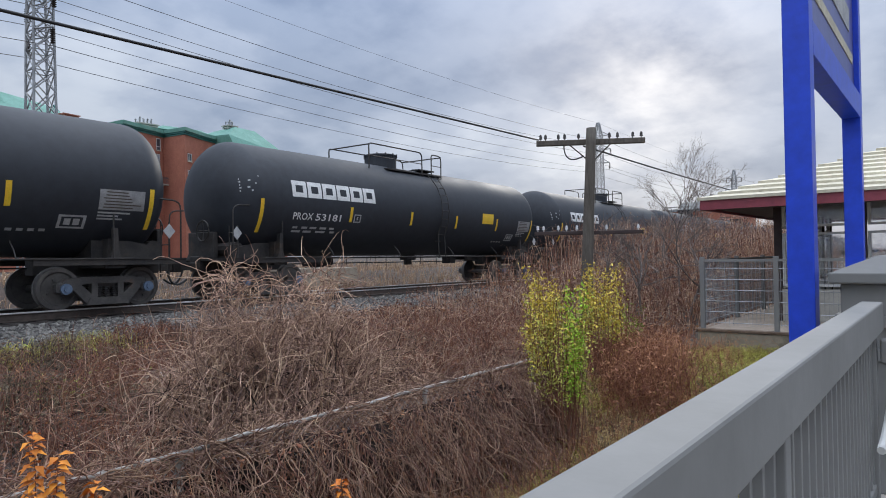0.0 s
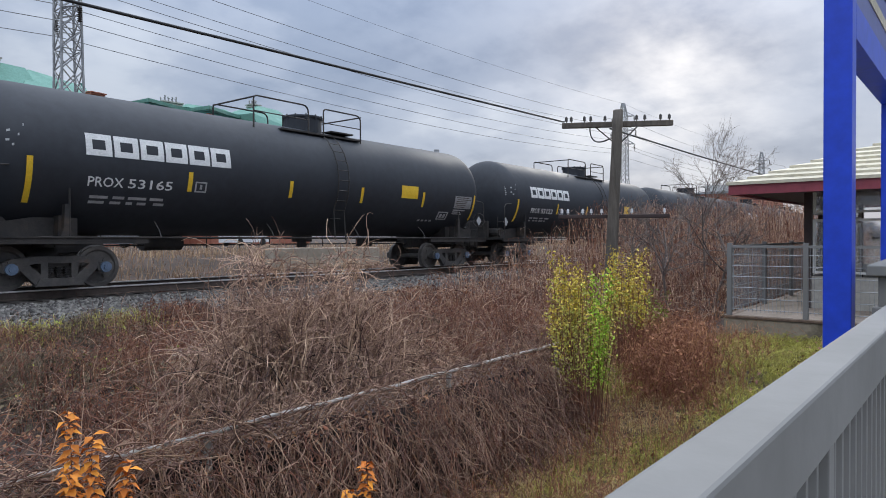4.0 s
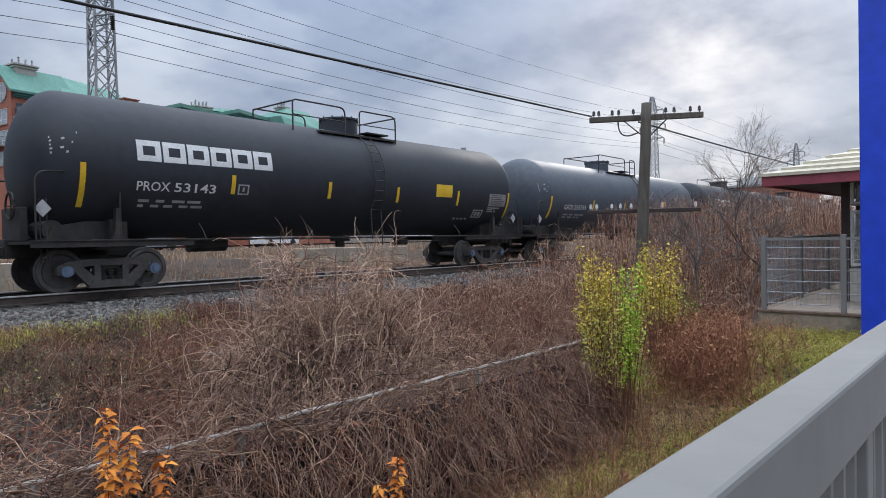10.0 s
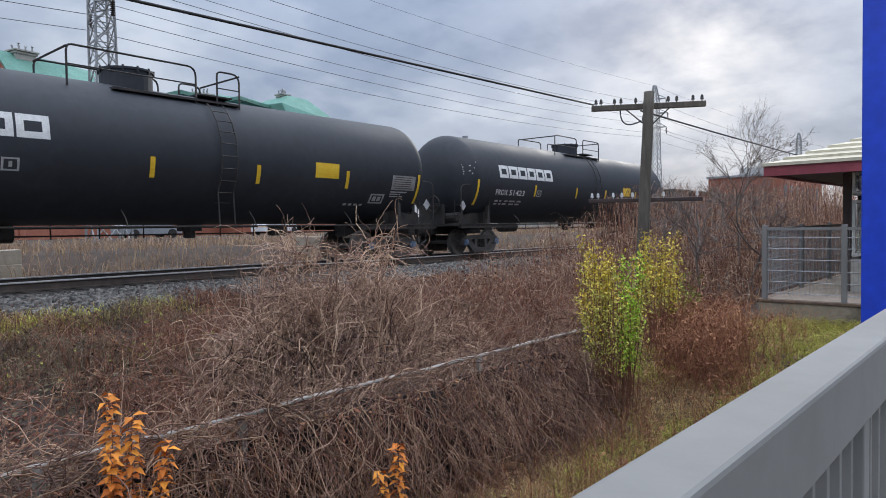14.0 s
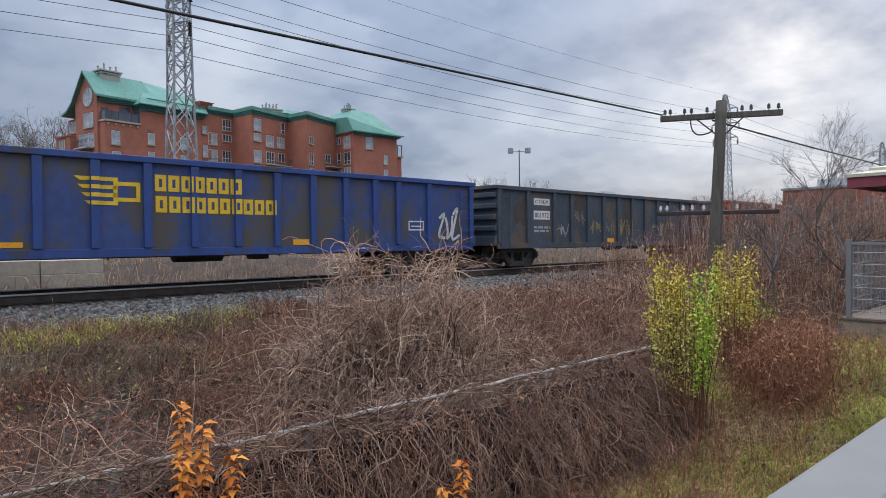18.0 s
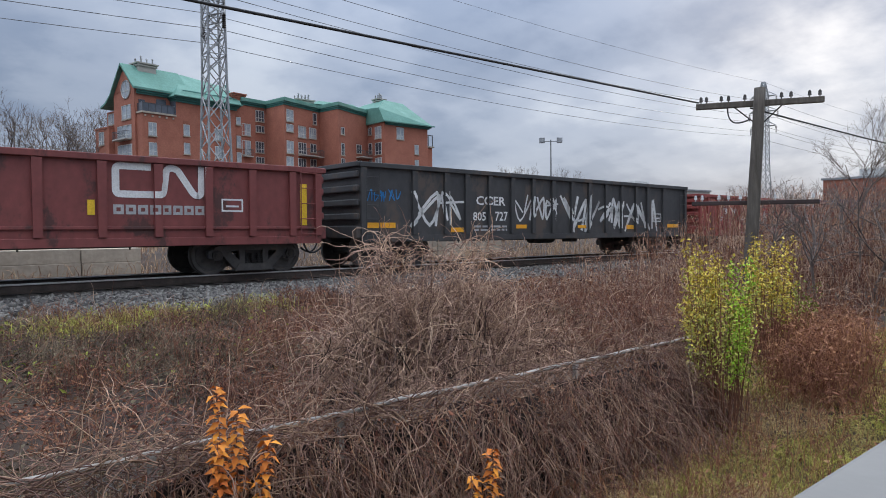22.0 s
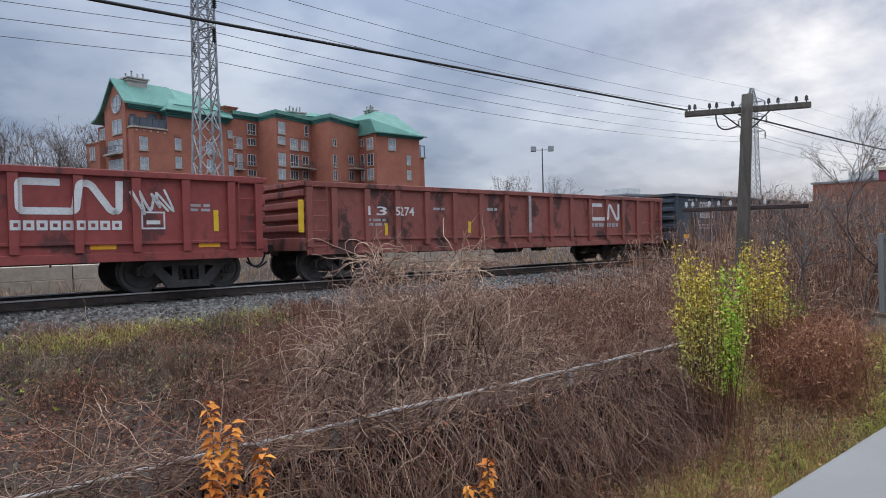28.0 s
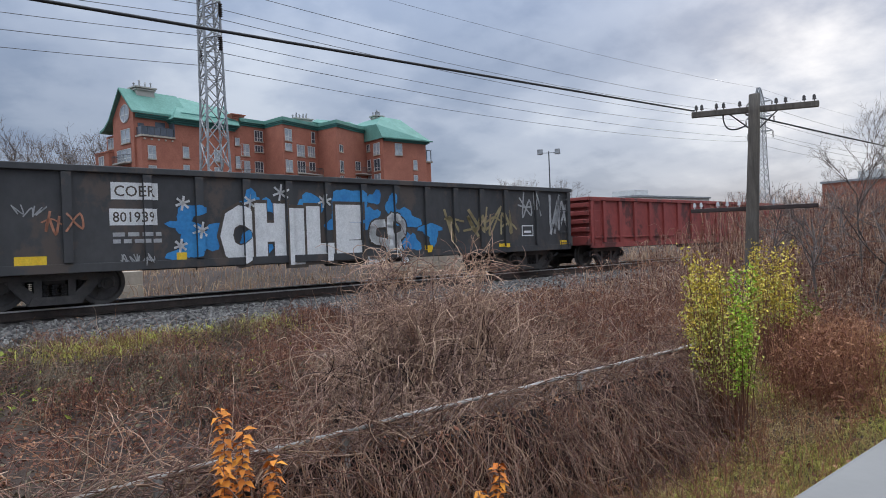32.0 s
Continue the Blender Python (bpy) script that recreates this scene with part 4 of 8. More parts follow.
def mesh_fence():
    th = thing("mesh_fence", pose(10.93, 0, 0.2), "galvanised welded-mesh fence panels on square posts", "fence")
    H = 1.12
    spans = [((0.0, 3.27), (0.0, 2.19)), ((0.0, 2.19), (0.0, 1.1)), ((0.0, 1.1), (0.0, 0.0)), ((0.0, 3.27), (2.1, 3.27)), ((2.1, 3.27), (4.2, 3.27)), ((4.2, 3.27), (6.3, 3.27)), ((6.3, 3.27), (8.4, 3.27)),
             ((0.0, 0.0), (0.0, -1.1))]
    posts = sorted({p for s in spans for p in s})
    for x, y in posts:
        part("post", boxes((x - 0.035, x + 0.035, y - 0.035, y + 0.035, 0.0, H + 0.02), bevel=0.006), M["rail_grey"], th)
    for (xa, ya), (xb, yb) in spans:
        part("top_bar", boxes((min(xa, xb) - 0.02, max(xa, xb) + 0.02, min(ya, yb) - 0.02, max(ya, yb) + 0.02, H - 0.06, H - 0.02)), M["rail_grey"], th)
        bm = bmesh.new()
        for k in range(6):
            z = 0.1 + k * 0.17
            rod(bm, (xa, ya, z), (xb, yb, z), 0.006, 4)
        L = math.hypot(xb - xa, yb - ya)
        n = int(L / 0.055)
        for k in range(1, n):
            t = k / n
            x, y = xa + (xb - xa) * t, ya + (yb - ya) * t
            v = [bm.verts.new(c) for c in ((x - 0.0025, y - 0.0025, 0.06), (x + 0.0025, y + 0.0025, 0.06), (x + 0.0025, y + 0.0025, H - 0.06), (x - 0.0025, y - 0.0025, H - 0.06))]
            bm.faces.new(v)
            v = [bm.verts.new(c) for c in ((x + 0.0025, y - 0.0025, 0.06), (x - 0.0025, y + 0.0025, 0.06), (x - 0.0025, y + 0.0025, H - 0.06), (x + 0.0025, y - 0.0025, H - 0.06))]
            bm.faces.new(v)
        part("mesh_panel", bm, M["galv"], th, "welded wire mesh")


mesh_fence()


# ---------------------------------------------------------------- old telegraph pole
def insulator(bm, x, y, z, s=1.0):
    rod(bm, (x, y, z), (x, y, z + 0.06 * s), 0.014 * s, 6)
    rod(bm, (x, y, z + 0.05 * s), (x, y, z + 0.12 * s), 0.05 * s, 10, 0.036 * s)
    rod(bm, (x, y, z + 0.12 * s), (x, y, z + 0.15 * s), 0.042 * s, 10, 0.04 * s)
    rod(bm, (x, y, z + 0.15 * s), (x, y, z + 0.18 * s), 0.03 * s, 10, 0.02 * s)


def telegraph_pole():
    gz = ground_z(12.3, 6.0)
    th = thing("telegraph_pole", pose(12.33, 6.02, gz), "weathered wooden telegraph pole with two cross-arms", "utility pole")
    top = Vector((0.2, -0.13, 4.0 - gz))
    bm = bmesh.new()
    pts, rings = 14, []
    for i in range(pts + 1):
        t = i / pts
        c = Vector((0, 0, -0.3)).lerp(top, t)
        r = 0.128 - 0.03 * t
        rings.append([bm.verts.new(c + Vector((math.cos(k * math.tau / 12), math.sin(k * math.tau / 12), 0)) * r * (1 + 0.05 * noise.noise((k * 0.9, i * 0.5, 1)))) for k in range(12)])
    for a, b in zip(rings, rings[1:]):
        for k in range(12):
            bm.faces.new((a[k], a[(k + 1) % 12], b[(k + 1) % 12], b[k]))
    bm.faces.new(rings[-1])
    part("pole", bm, M["wood_pole"], th, smooth=True)
    za = 3.79 - gz
    arm = part("crossarm", boxes((0.04, 0.15, -1.1, 1.11, -0.055, 0.055), bevel=0.01), M["wood_pole"], th, "grey wooden cross-arm", m=pose(0.26, -0.09, za - 0.05, 0, 0, 32))
    for y in (1.02, 0.92, 0.655, 0.527, 0.24, -0.39, -0.55, -0.86, -1.03):
        bm = bmesh.new()
        insulator(bm, 0.095, y, 0.055, 0.72)
        part("insulator", bm, M["insul"], arm, "dark glazed insulator")
    z2 = 1.86 - gz
    arm2 = part("crossarm", boxes((0.05, 0.14, -1.1, 1.11, -0.04, 0.04), bevel=0.01), M["dark_trim"], th, "lower dark wooden cross-arm", m=pose(0.18, -0.05, z2, 0, 0, 32))
    for y in (1.04, 0.92, 0.62, 0.45, 0.24, -0.36, -1.0):
        bm = bmesh.new()
        insulator(bm, 0.095, y, 0.04, 0.66)
        part("insulator", bm, M["white_glass"], arm2, "white glass insulator")
    for s in (-1, 1):
        bm = bmesh.new()
        rod(bm, (0.3 - s * 0.22, -0.05 + s * 0.36, za - 0.1), (0.24, -0.1 + s * 0.06, za - 0.45), 0.014, 5)
        part("arm_brace", bm, M["steel"], th)
    bm = bmesh.new()
    pipe(bm, bend((0.05, 0.42, za - 0.1), (0.0, 0.4, za - 0.55), (0.16, 0.02, za - 0.35), 10), 0.014, 6)
    part("cable_loop", bm, M["dark_wire"], th)


M["white_glass"] = mk("white_glazed_porcelain", (0.55, 0.55, 0.55), (0.65, 0.65, 0.65), 0.2, 5, bump=0)
telegraph_pole()


def wire(name, a, b, sag, r, mat, label, n=24, group="overhead wires"):
    a, b = Vector(a), Vector(b)
    bm = bmesh.new()
    pipe(bm, [a.lerp(b, i / n) - Vector((0, 0, 4 * sag * (i / n) * (1 - i / n))) for i in range(n + 1)], r, 5)
    return tagged(part(name, bm, mat, smooth=True), label, "cable", group)


wire("telephone_cable", (-30.1, 6.81, 3.57), (11.98, 6.81, 3.796), 0.02, 0.018, M["dark_wire"], "thick black cable strung to the old pole")
wire("telephone_cable", (12.6, 6.1, 3.66), (60, 6.0, 3.85), 0.28, 0.018, M["dark_wire"], "thick black cable leaving the old pole")


# ---------------------------------------------------------------- lattice towers and their lines
TOWER_Y, ARMS = 42.8, ((14.95, 1.75), (17.0, 1.95), (19.1, 1.75))


def lattice_tower(x):
    th = thing("lattice_tower", pose(x, TOWER_Y, 0.2), "narrow galvanised lattice transmission tower", "transmission tower", "transmission towers")

    def half(z):
        return lerp_table(z, [(0, 1.05), (6, 0.72), (12, 0.58), (19, 0.5), (21.3, 0.16)])
    levels = [0, 2.4, 4.6, 6.6, 8.4, 10.0, 11.4, 12.6, 13.8, 14.9, 15.95, 17.0, 18.05, 19.1, 20.2, 21.1]
    corners = [(-1, -1), (1, -1), (1, 1), (-1, 1)]
    for sx, sy in corners:
        bm = bmesh.new()
        pipe(bm, [(sx * half(z), sy * half(z), z - (0.5 if z == 0 else 0)) for z in levels], 0.075, 4)
        part("leg", bm, M["galv"], th)
    for f in range(4):
        a, b = corners[f], corners[(f + 1) % 4]
        bm = bmesh.new()
        for z0, z1 in zip(levels, levels[1:]):
            h0, h1 = half(z0), half(z1)
            p0, q0 = (a[0] * h0, a[1] * h0, z0), (b[0] * h0, b[1] * h0, z0)
            p1, q1 = (a[0] * h1, a[1] * h1, z1), (b[0] * h1, b[1] * h1, z1)
            rod(bm, p0, q1, 0.042, 4)
            rod(bm, q0, p1, 0.042, 4)
            if z0 > 10:
                rod(bm, p1, q1, 0.036, 4)
        part("lattice_face", bm, M["galv"], th)
    for z, reach in ARMS:
        for s in (-1, 1):
            bm = bmesh.new()
            h = half(z)
            tip = (0, s * reach, z - 0.05)
            for sx in (-1, 1):
                rod(bm, (sx * h, s * h, z), tip, 0.055, 4)
                rod(bm, (sx * h, s * h, z + 0.65), tip, 0.045, 4)
            arm = part("tower_arm", bm, M["galv"], th)
            bm = bmesh.new()
            for k in range(7):
                rod(bm, (0, s * reach, z - 0.2 - k * 0.125), (0, s * reach, z - 0.26 - k * 0.125), 0.15, 10, 0.08)
            rod(bm, (0, s * reach, z - 0.05), (0, s * reach, z - 1.12), 0.02, 5)
            part("insulator_string", bm, M["insul"], arm, "string of dark insulator discs")


for tx in (16.25, 93.9, -61.4, 171.5):
    lattice_tower(tx)
for xa, xb in ((-61.4, 16.25), (16.25, 93.9), (93.9, 171.5)):
    for z, reach in ARMS:
        for s in (-1, 1):
            wire("transmission_line", (xa, TOWER_Y + s * reach, z - 0.95), (xb, TOWER_Y + s * reach, z - 0.95), 1.1, 0.022, M["grey_wire"], "thin bare power line between lattice towers")
    wire("ground_wire", (xa, TOWER_Y, 21.3), (xb, TOWER_Y, 21.3), 0.8, 0.014, M["grey_wire"], "thin earth wire over the tower tops")


def lamp_mast():
    th = thing("lamp_mast", pose(48.2, 42.0, 0.2), "tall thin lamp mast with two square floodlights", "street lamp")
    bm = bmesh.new()
    rod(bm, (0, 0, -0.3), (0, 0, 9.5), 0.09, 8, 0.05)
    part("mast", bm, M["dark_metal"], th)
    bm = bmesh.new()
    rod(bm, (-0.55, 0.5, 9.35), (0.55, -0.5, 9.35), 0.03, 6)
    part("cross_bar", bm, M["dark_metal"], th)
    for s in (-1, 1):
        part("floodlight", boxes((-0.24, 0.24, -0.2, 0.2, -0.25, 0.25), bevel=0.03), M["galv"], th, "square grey floodlight", m=pose(s * 0.62, -s * 0.55, 9.45, 0, 0, -40))


M["dark_metal"] = mk("dark_grey_metal", (0.07, 0.075, 0.08), (0.11, 0.115, 0.12), 0.5, 2, bump=0.05)
lamp_mast()


# ---------------------------------------------------------------- brick apartment building beyond the line
def hull(pts):
    bm = bmesh.new()
    vs = [bm.verts.new(p) for p in pts]
    bmesh.ops.convex_hull(bm, input=vs)
    bmesh.ops.recalc_face_normals(bm, faces=bm.faces[:])
    return bm


def apartment_building():
    th = thing("apartment_building", pose(0, 100, 0.2), "orange brick apartment building with green copper roofs", "apartment building")
    west = pose(26.5, 0, 0, 0, 0, 12)                 # the gabled end stands askew to the line

    def put(name, bm, mat, label="", m=None):
        return part(name, bm, M[mat], th, label, m)

    def block(plan, z0, z1):
        """A solid of that plan between two heights."""
        bm = bmesh.new()
        a = [bm.verts.new((x, y, z0)) for x, y in plan]
        b = [bm.verts.new((x, y, z1)) for x, y in plan]
        bm.faces.new(a[::-1])
        bm.faces.new(b)
        for i in range(len(plan)):
            j = (i + 1) % len(plan)
            bm.faces.new((a[i], a[j], b[j], b[i]))
        bmesh.ops.recalc_face_normals(bm, faces=bm.faces[:])
        return bm

    def win(a, b, s, z, w, h, lights=2, pale=True, base=None):
        """A window on the wall that runs from a to b, its middle s metres along."""
        ang = math.degrees(math.atan2(b[1] - a[1], b[0] - a[0]))
        m = (base or Matrix()) @ pose(a[0], a[1], z, 0, 0, ang) @ pose(s, 0, 0)
        pane = part("window", boxes((-w / 2, w / 2, -0.03, 0.05, -h / 2, h / 2)), M["glass_pale" if pale else "glass"], th, m=m)
        f = 0.07
        specs = [(-w / 2 - f, w / 2 + f, -0.1, 0.04, h / 2, h / 2 + f), (-w / 2 - f, -w / 2, -0.1, 0.04, -h / 2, h / 2), (w / 2, w / 2 + f, -0.1, 0.04, -h / 2, h / 2)]
        for k in range(1, lights):
            xm = -w / 2 + w * k / lights
            specs.append((xm - 0.035, xm + 0.035, -0.08, 0.04, -h / 2, h / 2))
        if h > 1.6:
            specs.append((-w / 2, w / 2, -0.075, 0.04, -h / 2 + 0.5, -h / 2 + 0.57))
        part("window_frame", boxes(*specs), M["frame_white"], pane)
        part("window_sill", boxes((-w / 2 - 0.15, w / 2 + 0.15, -0.16, 0.04, -h / 2 - 0.17, -h / 2)), M["block"], pane)
        part("lintel", boxes((-w / 2 - 0.12, w / 2 + 0.12, -0.02, 0.04, h / 2 + f, h / 2 + f + 0.22)), M["brick_dark"], pane)

    def balcony(a, b, s0, s1, z, deep, base=None):
        ang = math.degrees(math.atan2(b[1] - a[1], b[0] - a[0]))
        m = (base or Matrix()) @ pose(a[0], a[1], z, 0, 0, ang)
        slab = put("balcony", boxes((s0, s1, -deep, 0.0, -0.22, 0.0), bevel=0.03), "concrete", "shallow balcony with a dark metal rail", m)
        specs = [(s0, s1, -deep, -deep + 0.05, 0.98, 1.04)]
        n = int((s1 - s0) / 0.2)
        specs += [(s0 + (s1 - s0) * k / n - 0.012, s0 + (s1 - s0) * k / n + 0.012, -deep + 0.01, -deep + 0.04, 0.003, 0.977) for k in range(n + 1)]
        for s in (s0, s1 - 0.05):
            specs.append((s, s + 0.05, -deep + 0.053, 0.0, 0.98, 1.04))
        part("balcony_rail", boxes(*specs), M["dark_metal"], slab)

    def chimney(x0, x1, y0, y1, z0, z1, flues, m=None):
        stack = put("chimney", boxes((x0, x1, y0, y1, z0, z1), (x0 - 0.15, x1 + 0.15, y0 - 0.15, y1 + 0.15, z1 - 0.32, z1 - 0.1), (x0 - 0.3, x1 + 0.3, y0 - 0.3, y1 + 0.3, z1 + 0.004, z1 + 0.2)), "panel_beige", "beige chimney stack with many flues", m)
        for k in range(flues):
            bm = bmesh.new()
            x, y, t = x0 + 0.25 + (x1 - x0 - 0.5) * k / (flues - 1), (y0 + y1) / 2 + (-0.4 if k % 2 else 0.4), z1 + 0.2
            top = t + (0.55, 0.85, 0.7)[k % 3]
            rod(bm, (x, y, t), (x, y, top), 0.1, 8)
            rod(bm, (x, y, top + 0.06), (x, y, top + 0.24), 0.2, 8, 0.08)
            for a in (0, 2.1, 4.2):
                rod(bm, (x + 0.1 * math.cos(a), y + 0.1 * math.sin(a), top - 0.02), (x + 0.1 * math.cos(a), y + 0.1 * math.sin(a), top + 0.07), 0.02, 4)
            part("flue", bm, M["galv"], stack)

    # --- gabled end: wall with a round window, steep roof flaring out behind
    gl, gr = (0.0, 6.1), (0.0, 0.0)
    put("wall", boxes((0.0, 6.0, 0.0, 6.1, 0, 21.5)), "brick", "", west)
    put("gable_wall", hull([(u, v, z) for u in (0.0, 0.8) for v, z in ((0.003, 21.503), (6.097, 21.2), (2.9, 24.75))]), "brick", "", west)
    put("wall", boxes((0.7, 6, 6.103, 9.8, 0, 19.2)), "brick", "", west)
    put("wall", boxes((-0.8, 0.697, 6.2, 10.4, 0, 16.4), (-0.9, 0.69, 6.15, 10.5, 16.403, 16.6)), "brick", "low brick terrace wall", west)
    prof = [(-0.75, 21.3), (2.9, 25.05), (6.3, 20.9), (7.8, 19.9), (9.2, 19.5)]
    bm = bmesh.new()
    lo = [[bm.verts.new((u, v, z)) for v, z in prof] for u in (-0.55, 8.4)]
    hi = [[bm.verts.new((u, v, z + 0.32)) for v, z in prof] for u in (-0.55, 8.4)]
    for k in range(len(prof) - 1):
        for g in (lo, hi):
            bm.faces.new((g[0][k], g[1][k], g[1][k + 1], g[0][k + 1]))
        for e in (0, 1):
            bm.faces.new((lo[e][k], hi[e][k], hi[e][k + 1], lo[e][k + 1]))
    for k in (0, len(prof) - 1):
        bm.faces.new((lo[0][k], lo[1][k], hi[1][k], hi[0][k]))
    bmesh.ops.recalc_face_normals(bm, faces=bm.faces[:])
    put("roof", bm, "copper", "green copper gable roof", west)
    put("eave_band", boxes((0.3, 5.0, -0.5, -0.003, 21.0, 21.3), (0.3, 5.0, -0.3, -0.003, 20.75, 20.997)), "copper_dark", "", west)
    bm = bmesh.new()
    rod(bm, (-0.05, 2.3, 21.55), (0.02, 2.3, 21.55), 1.25, 28)
    ow = put("round_window", bm, "glass_pale", "large round gable window", west)
    bm = bmesh.new()
    pipe(bm, [(-0.08, 2.3 + 1.28 * math.sin(k * math.tau / 24), 21.55 + 1.28 * math.cos(k * math.tau / 24)) for k in range(25)], 0.08, 4)
    box(bm, -0.11, -0.06, 2.25, 2.35, 20.35, 22.75)
    box(bm, -0.115, -0.065, 1.1, 3.5, 21.3, 21.4)
    part("round_window_frame", bm, M["frame_white"], ow)
    win(gl, gr, 3.8, 18.3, 2.5, 1.9, 2, True, west)
    win(gl, gr, 3.1, 15.5, 4.0, 1.8, 3, True, west)
    win(gl, gr, 3.1, 12.8, 4.0, 1.7, 3, True, west)
    balcony(gl, gr, 1.3, 5.0, 14.5, 1.0, west)
    win((-0.8, 10.4), (-0.8, 6.2), 2.0, 15.0, 1.4, 1.8, 2, True, west)
    win((0.7, 9.8), (0.7, 6.1), 1.6, 18.0, 2.0, 1.5, 2, True, west)
    # lower front with the roof terrace on it
    put("wall", boxes((0.3, 5.397, -1.5, -0.003, 0, 17.9)), "brick", "", west)
    put("coping", boxes((0.15, 5.38, -1.7, -0.004, 17.903, 18.15)), "block", "pale stone coping", west)
    for k in range(5):
        put("corbel", boxes((0.6 + k * 1.05, 0.85 + k * 1.05, -1.64, -1.503, 17.45, 17.7)), "block", "", west)
    rail = put("terrace_rail", boxes((0.35, 5.2, -1.45, -1.4, 18.2, 19.35), (0.35, 0.4, -1.397, -0.1, 18.2, 19.35)), "glass", "smoked glass terrace rail", west)
    part("rail_cap", boxes((0.3, 5.25, -1.5, -1.35, 19.354, 19.42)), M["dark_metal"], rail)
    for k in range(6):
        part("rail_post", boxes((0.35 + k * 0.95, 0.42 + k * 0.95, -1.51, -1.453, 18.15, 19.35)), M["dark_metal"], rail)
    put("terrace_door", boxes((0.6, 1.5, -0.06, -0.004, 18.2, 20.0)), "glass", "", west)
    put("terrace_door", boxes((3.2, 4.7, -0.06, -0.004, 18.2, 20.4)), "glass", "", west)
    put("terrace_screen", boxes((5.25, 5.39, -1.5, -0.2, 18.2, 20.2)), "glass", "tinted glass screen", west)
    put("side_window", boxes((5.0, 5.35, 0.1, 0.6, 20.2, 21.6)), "glass", "", west)
    win((0.3, -1.5), (5.4, -1.5), 1.45, 15.7, 1.05, 1.8, 2, True, west)
    win((0.3, -1.5), (5.4, -1.5), 1.45, 12.9, 1.05, 1.7, 2, True, west)
    # --- hipped pavilion
    put("wall", boxes((5.4, 15.4, -1.5, 12, 0, 20.1)), "brick", "", west)
    put("wall", boxes((15.403, 17.4, 1.0, 12, 0, 21.0)), "brick", "", west)
    put("cornice", boxes((5.3, 15.6, -1.72, 11.9, 20.103, 20.4), (5.1, 15.8, -1.95, 11.9, 20.403, 20.65), (4.9, 16.0, -2.2, 11.9, 20.653, 20.85)), "copper_dark", "stepped dark green cornice", west)
    put("roof", hull([(4.8, -2.35, 20.853), (16.1, -2.35, 20.853), (17.7, 1, 20.9), (17.7, 12, 20.9), (4.8, 12, 20.853), (6.0, -0.9, 22.2), (16.6, -0.9, 22.2), (10.0, 5, 25.8), (17.7, 4.6, 25.0)]), "copper", "green copper hipped roof", west)
    put("gutter", boxes((4.7, 16.2, -2.5, -2.353, 20.84, 20.98)), "copper", "", west)
    put("snow_guard", boxes((6.6, 15.9, -1.42, -1.36, 21.9, 22.05)), "copper_dark", "", west)
    put("verge", hull([(u, v, z) for u in (17.705, 17.95) for v, z in ((0.9, 20.9), (0.9, 21.3), (4.6, 25.4), (4.6, 25.0), (10, 21.3), (10, 20.9))]), "copper_dark", "", west)
    for z in (16.1, 13.4):
        win((5.4, -1.5), (15.4, -1.5), 1.6, z, 0.85, 1.55, 1, True, west)
        win((5.4, -1.5), (15.4, -1.5), 6.9, z - 0.1, 1.1, 1.7, 2, True, west)
    put("brick_panel", boxes((6.5, 7.5, -1.56, -1.503, 17.15, 17.5)), "brick_dark", "", west)
    st = put("stair_tower", boxes((15.403, 17.3, -1.2, 0.997, 0, 22.3), (15.3, 17.4, -1.3, 1.0, 22.303, 22.6), (15.2, 17.55, -1.45, 1.05, 22.603, 22.85), (15.1, 17.7, -1.6, 1.1, 22.853, 23.0)), "brick", "corbelled brick stair tower", west)
    for z, h in ((18.6, 1.1), (15.3, 1.8), (12.8, 1.5)):
        win((15.4, -1.2), (17.3, -1.2), 0.75, z, 0.7, h, 1, True, west)
    chimney(1.7, 4.4, 2.0, 3.8, 24.4, 25.6, 6, west)
    # --- flat-roofed middle in a saw-tooth of bays
    plan = [(43.0, 14), (43.0, 2.35), (47.8, 3.4), (48.5, -1.83), (56.7, 1.5), (57.5, -3.5), (62.5, -0.9), (65.797, 0.4), (65.797, 14)]
    put("wall", block(plan, 0, 21.3), "brick")
    for out, z0, z1, mat in ((0.18, 21.303, 21.6, "copper_dark"), (0.4, 21.603, 21.85, "copper_dark"), (0.62, 21.853, 22.25, "copper"), (0.5, 22.253, 22.45, "copper")):
        put("parapet", block([(x - (out * 0.35 if i > 1 else 0), y - out) if y < 10 else (x, y) for i, (x, y) in enumerate(plan)], z0, z1), mat, "green copper parapet band")
    A, B, C, D = ((43.0, 2.35), (47.8, 3.4)), ((48.5, -1.83), (56.7, 1.5)), ((57.5, -3.5), (62.5, -0.9)), ((62.5, -0.9), (65.8, 0.4))
    for s, z, w, h, lights, pale in ((1.0, 17.4, 1.5, 1.8, 2, True), (1.0, 14.5, 1.5, 2.2, 2, True), (3.7, 19.9, 1.5, 1.7, 3, False), (3.7, 17.8, 1.5, 1.0, 3, False), (3.6, 14.8, 1.5, 1.7, 3, False), (3.6, 12.7, 1.5, 0.9, 3, False)):
        win(*A, s, z, w, h, lights, pale)
    balcony(*A, 0.2, 1.9, 13.2, 0.7)
    for s, z, w, h, lights, pale in ((1.35, 19.7, 1.5, 1.8, 2, True), (1.3, 17.7, 1.5, 1.1, 2, True), (1.3, 14.6, 1.5, 1.9, 2, True), (1.2, 12.2, 1.5, 1.6, 2, True), (4.3, 17.4, 1.8, 1.8, 3, True), (7.0, 17.5, 1.7, 1.7, 3, True),
                                     (7.6, 20.0, 0.8, 1.8, 1, False), (4.3, 14.7, 1.8, 1.8, 3, False), (7.1, 15.0, 1.4, 1.3, 2, False), (4.2, 12.3, 1.8, 1.3, 3, False), (7.1, 12.5, 1.4, 1.2, 2, False)):
        win(*B, s, z, w, h, lights, pale)
